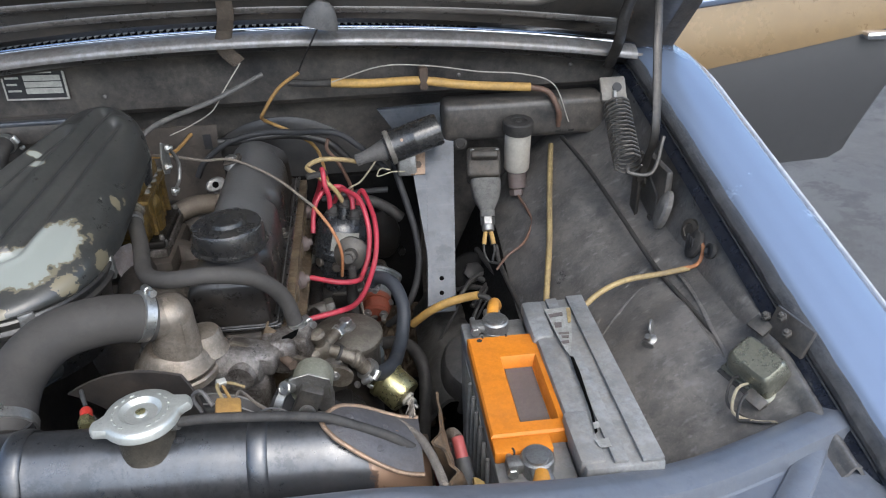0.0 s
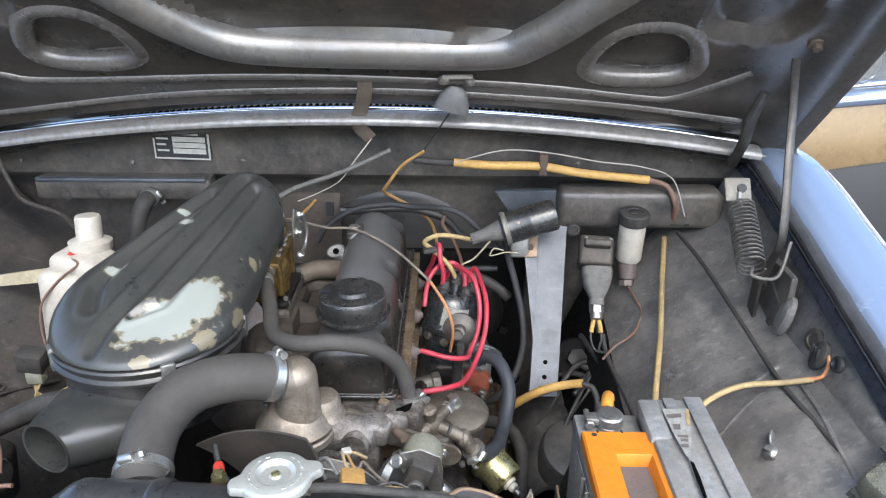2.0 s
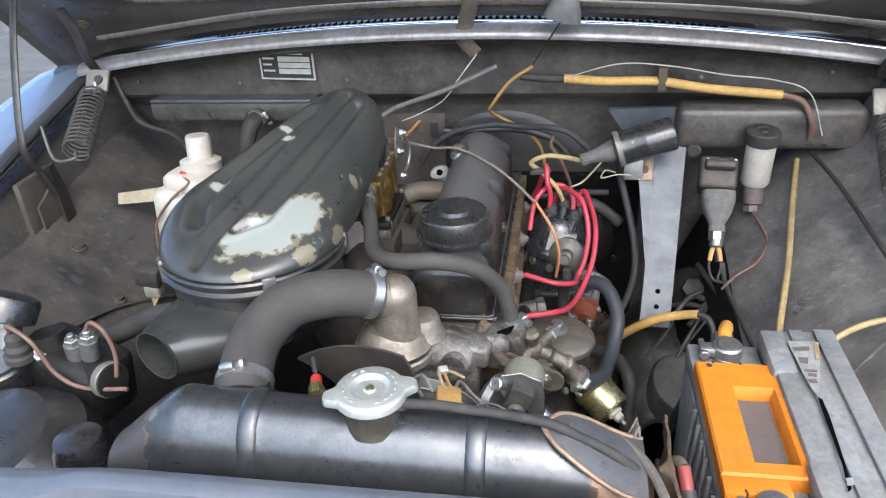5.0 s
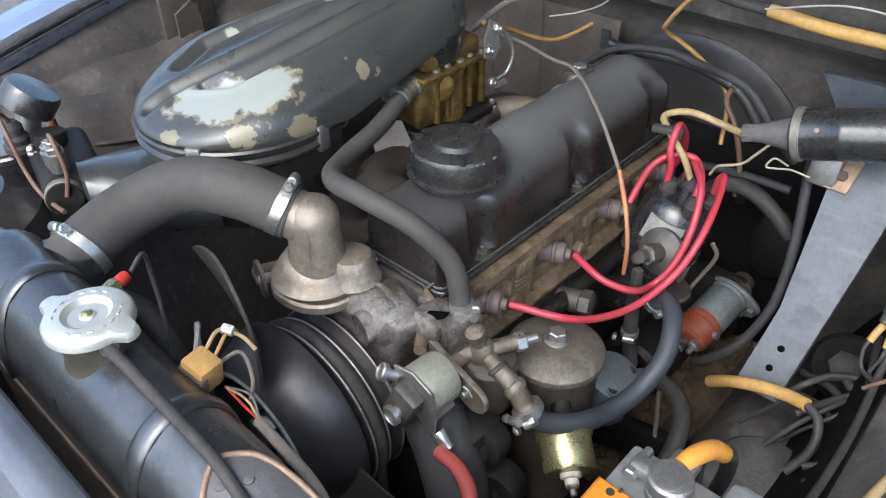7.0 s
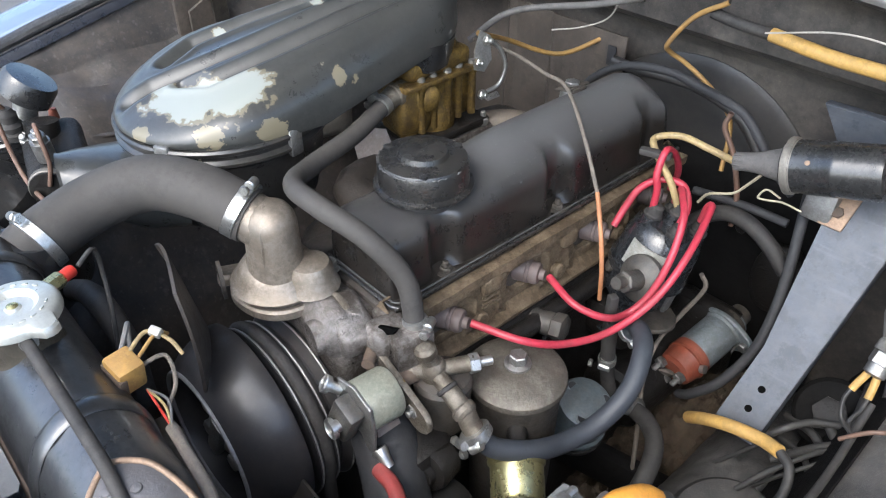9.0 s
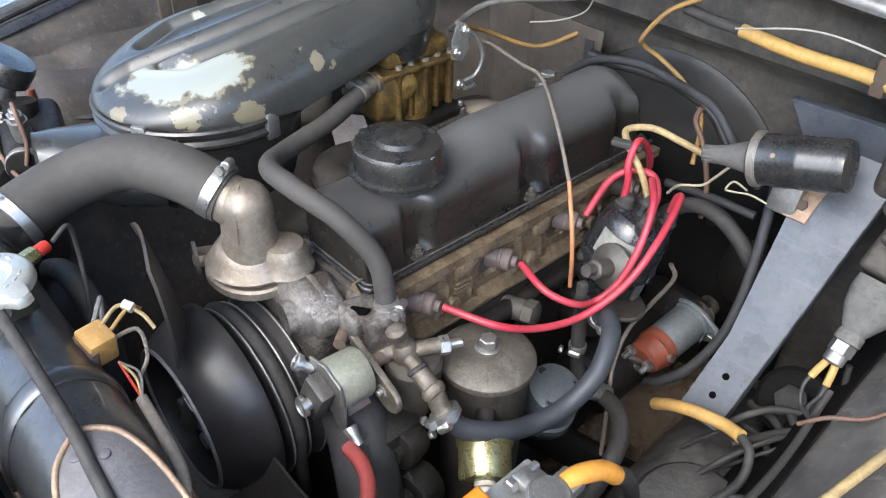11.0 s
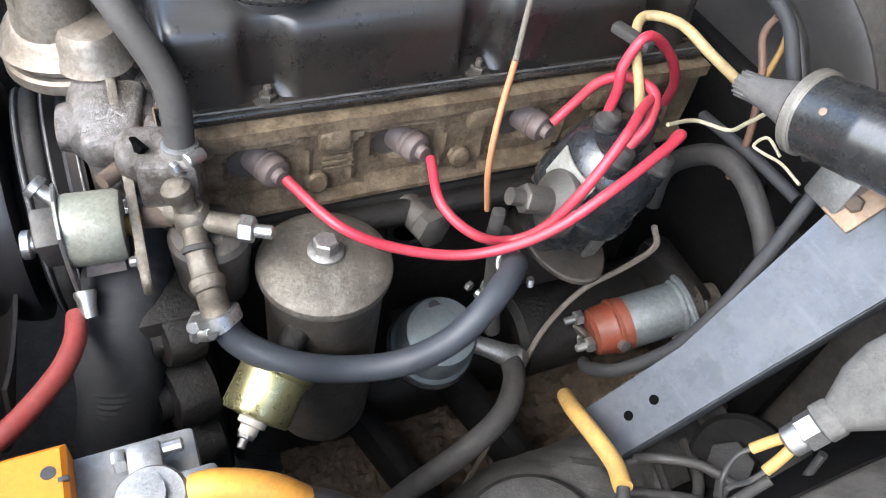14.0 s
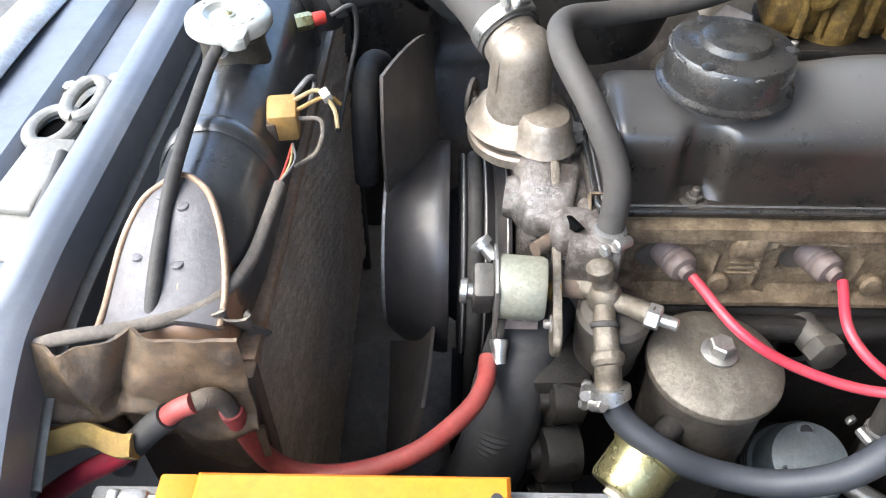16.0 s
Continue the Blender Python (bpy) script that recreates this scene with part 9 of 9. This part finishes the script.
for q in ((0.561, 0.605, 0.893), (0.566, 0.575, 0.893), (0.566, 0.588, 0.903), (0.530, 0.535, 0.846)):
    b = M()
    hexnut(b, q, (-0.5, -0.3, 0.8), 0.0050, 0.005, 0.003)
    part("nut", b, SPRING, reg)
for k in range(3):
    b = M()
    tube(b, [(0.524, 0.565 - 0.012 * k, 0.858), (0.510, 0.56 - 0.012 * k, 0.856), (0.502, 0.545 - 0.01 * k, 0.842), (0.515, 0.525, 0.838), (0.535, 0.515, 0.842)], 0.0015, 6)
    part("wire", b, CREAM if k == 1 else WIRE, reg)
wn_ = thing("wing_nut", (0.478, 0.667, 0.83), "bare metal wing nut on the inner wing", "wing nut")
b = M()
lathe(b, (0.478, 0.667, 0.822), (-0.5, -0.2, 0.85), [(0.008, 0), (0.008, 0.012), (0.006, 0.014), (0.0035, 0.015), (0.0035, 0.020)], 14)
for s in (-1, 1):
    prism(b, oval(0, 0, 0.009, 0.0065, 16), (0.471 + 0.005 * s, 0.666 + 0.012 * s, 0.838 + 0.002 * s), (0.45, 1 * s, 0.45), (-0.5, -0.2, 0.85), 0.003, 0.001)
part("body", b, STEEL, wn_)
con = thing("bullet_connector", (0.548, 0.755, 0.875), "black wire grommet plate on the inner wing", "grommet")
b = M()
lathe(b, (0.562, 0.790, 0.892), (-1, -0.2, 0.3), [(0.014, -0.004), (0.014, 0.003), (0.009, 0.004), (0.008, 0.002), (0.0, 0.002)], 18)
part("body", b, CAN, con)

wash = thing("washer_bottle", (-0.35, 0.93, 0.80), "yellowed white plastic washer bottle with red-tagged pump", "washer bottle")
b = M()
box(b, (-0.358, 0.930, 0.845), (0.095, 0.075, 0.13), 0.014, turn(0, 6, -12), 3)
box(b, (-0.352, 0.935, 0.915), (0.070, 0.060, 0.03), 0.012, turn(0, 6, -12), 3)
part("bottle", b, PLASTIC, wash)
b = M()
lathe(b, (-0.349, 0.955, 0.925), (0.02, 0.1, 1), [(0.027, 0), (0.028, 0.003), (0.028, 0.012), (0.022, 0.015), (0.017, 0.016), (0.0165, 0.044), (0.015, 0.047), (0.0, 0.048)], 28)
part("cap", b, PLASTIC, wash)
b = M()
box(b, (-0.362, 0.925, 0.925), (0.012, 0.006, 0.016), 0.002, turn(20, 30, 0))
part("red_tag", b, REDPLUG, wash)
b = M()
tube(b, [(-0.362, 0.918, 0.928), (-0.345, 0.905, 0.925), (-0.37, 0.895, 0.905), (-0.398, 0.893, 0.87), (-0.400, 0.885, 0.83), (-0.385, 0.87, 0.80)], 0.0017, 8)
part("wire", b, BROWN, wash)
b = M()
prism(b, [(-0.482, 0.873), (-0.478, 0.890), (-0.40, 0.902), (-0.40, 0.882)], (0, 0.945, 0), (1, 0, 0), (0, 0, 1), 0.004, 0.001)
part("strap", b, CREAM, wash, "dull brass-coloured mounting strap")
cl = thing("wiring_plug", (-0.392, 0.84, 0.80), "black plastic multi-plug with yellow wires", "connector")
b = M()
box(b, (-0.392, 0.838, 0.822), (0.034, 0.024, 0.030), 0.004, turn(10, 10, 0))
part("housing", b, RUBBER, cl)
b = M()
box(b, (-0.390, 0.836, 0.800), (0.022, 0.016, 0.018), 0.003)
part("insert", b, PALE, cl)
b = M()
for k in range(3):
    tube(b, [(-0.396 + 0.006 * k, 0.835, 0.794), (-0.388, 0.83 - 0.004 * k, 0.776), (-0.36, 0.83, 0.773 + 0.004 * k), (-0.335, 0.825, 0.80), (-0.325, 0.80, 0.83)], 0.0016, 6)
part("yellow_wire", b, YWIRE, cl)

# ---- brake servo and valve group in the far corner ----
servo = thing("brake_servo", (-0.35, 0.50, 0.70), "black brake servo drum with chipped paint", "brake servo")
b = M()
lathe(b, (-0.345, 0.515, 0.72), (-0.1, -0.2, 1), [(0.088, 0), (0.09, 0.01), (0.09, 0.09), (0.084, 0.12), (0.06, 0.145), (0.02, 0.155), (0.0, 0.156)], 40)
part("drum", b, BLACK, servo)
b = M()
lathe(b, (-0.262, 0.490, 0.80), (0, 0, 1), [(0.024, 0), (0.024, 0.06), (0.020, 0.072), (0.0, 0.078)], 28)
part("side_can", b, BLACK, servo)
act = thing("servo_filter", (-0.405, 0.585, 0.83), "black filter canister with screwed top and round air filter", "canister")
b = M()
lathe(b, (-0.405, 0.585, 0.815), (0.05, -0.15, 1), [(0.031, 0), (0.032, 0.004), (0.032, 0.058), (0.0335, 0.060), (0.0335, 0.066), (0.031, 0.068), (0.0, 0.0685)], 36)
part("canister", b, BLACK, act)
b = M()
lathe(b, (-0.402, 0.575, 0.8835), (0.05, -0.15, 1), [(0.028, 0), (0.028, 0.0015), (0.0, 0.0017)], 32)
part("top_plate", b, STEEL, act, "scuffed grey top plate")
for a in (30, 120, 210, 300):
    b = M()
    hexnut(b, (-0.402 + 0.021 * math.cos(radians(a)), 0.574 + 0.021 * math.sin(radians(a)), 0.884), (0.05, -0.15, 1), 0.0045, 0.004)
    part("screw", b, STEEL, act)
b = M()
tube(b, [(-0.398, 0.595, 0.885), (-0.396, 0.600, 0.905), (-0.395, 0.603, 0.920)], 0.012, 16)
part("neck", b, STEEL, act)
b = M()
lathe(b, (-0.397, 0.600, 0.912), (0.25, 0.55, 0.8), [(0.024, 0), (0.0275, 0.002), (0.0275, 0.020), (0.025, 0.025), (0.0, 0.027)], 36)
part("air_filter", b, BLACK, act)
val = thing("brake_valve", (-0.32, 0.585, 0.80), "dirty grey brake valve with unions and rubber boot", "valve")
b = M()
box(b, (-0.335, 0.600, 0.850), (0.10, 0.06, 0.07), 0.012, turn(0, 10, -15), 3)
tube(b, [(-0.345, 0.60, 0.865), (-0.310, 0.585, 0.865), (-0.275, 0.570, 0.868)], 0.0165, 18)
tube(b, [(-0.355, 0.60, 0.90), (-0.350, 0.595, 0.86), (-0.335, 0.585, 0.82), (-0.318, 0.575, 0.80)], 0.017, 18)
part("body", b, BLOCK, val)
b = M()
lathe(b, (-0.286, 0.5745, 0.867), (1, -0.42, 0.08), [(0.0170, 0), (0.0178, 0.001), (0.0178, 0.008), (0.017, 0.009)], 24)
part("band", b, BRACKET, val, "tarnished metal band")
b = M()
lathe(b, (-0.327, 0.578, 0.812), (0.6, -0.4, -0.7), [(0.0175, 0), (0.018, 0.001), (0.018, 0.008), (0.0172, 0.009)], 24)
part("band", b, BRACKET, val, "tarnished metal band")
for q, ax in (((-0.318, 0.585, 0.897), (0.1, -0.1, 1)), ((-0.298, 0.582, 0.905), (0.2, -0.1, 1)), ((-0.358, 0.585, 0.882), (0.4, -0.5, 0.6)), ((-0.335, 0.57, 0.845), (0, -1, 0.2))):
    b = M()
    lathe(b, Vector(q) - Vector(ax).normalized() * 0.02, ax, [(0.009, 0), (0.009, 0.022)], 14)
    hexnut(b, q, ax, 0.0075, 0.009, 0.004)
    part("union", b, STEEL, val)
b = M()
lathe(b, (-0.372, 0.575, 0.885), (0.1, 0, 1), [(0.014, 0), (0.014, 0.006), (0.011, 0.008), (0.012, 0.014), (0.009, 0.018), (0.009, 0.026), (0.005, 0.032)], 20)
part("rubber_boot", b, RUBBER, val)
lead("servo_wire", "thin red and black wire over the brake valve", BROWN, 0.0022, [(-0.372, 0.575, 0.915), (-0.362, 0.565, 0.930), (-0.339, 0.56, 0.917), (-0.325, 0.56, 0.881), (-0.300, 0.56, 0.866), (-0.255, 0.56, 0.868)])
lead("valve_wire", "thin dark red wire from the brake valve union", BROWN, 0.0022, [(-0.298, 0.582, 0.916), (-0.288, 0.58, 0.928), (-0.275, 0.578, 0.920), (-0.271, 0.578, 0.895), (-0.272, 0.572, 0.872)])
boot = M()
lathe(boot, (-0.425, 0.625, 0.815), (-0.1, 0.1, 1), [(0.016, 0), (0.016, 0.010), (0.011, 0.013), (0.013, 0.018), (0.009, 0.024), (0.006, 0.05), (0.004, 0.062)], 18)
solo("cable_boot", boot, BAKELITE, "faded red-brown rubber cable boot", "boot")

# mud shield low beside the engine, lumpy with caked dirt
def mud_face(u, v):
    x, y = 0.07 + 0.19 * u, 0.76 + 0.38 * v
    lump = noise.noise(Vector((x * 38, y * 38, 1.0))) + 0.6 * noise.noise(Vector((x * 90, y * 90, 4.0))) + 0.4 * noise.noise(Vector((x * 190, y * 190, 7.0)))
    return (x, y, 0.485 + 0.10 * smooth(0.98, 1.14, y) + 0.013 * lump)


solo("mud_shield", sheet(M(), mud_face, 60, 110, 0.02), MUD, "brown mud-caked lower shield beside the engine", "shield", kind="structure")
# Near-black bars added to break up the brown floor with dark.
for vy, vz, vs in ((0.93, 0.56, 0.05), (0.845, 0.53, 0.045)):
    b = M()
    box(b, (0.17, vy, vz), (0.20, vs * 0.5, 0.05), 0.012, turn(0, 10, 20))
    solo("black_filler", b, VOID, "near-black filler bar added low beside the engine", "arm", "lower arms", "structure")
# chassis under the bay
cross = M()
box(cross, (0.0, 0.70, 0.33), (0.60, 0.12, 0.08), 0.02)
for s in (-1, 1):
    box(cross, (s * 0.30, 0.80, 0.40), (0.09, 0.95, 0.12), 0.02)
solo("chassis_frame", cross, BLOCK, "dirty black chassis rails and crossmember", "chassis", kind="structure")
lowm = M()
box(lowm, (0.0, 0.545, 0.485), (0.62, 0.23, 0.03), 0.008)
solo("radiator_support", lowm, DUSTFLOOR, "dusty lower panel carrying the radiator", "support panel", kind="structure")
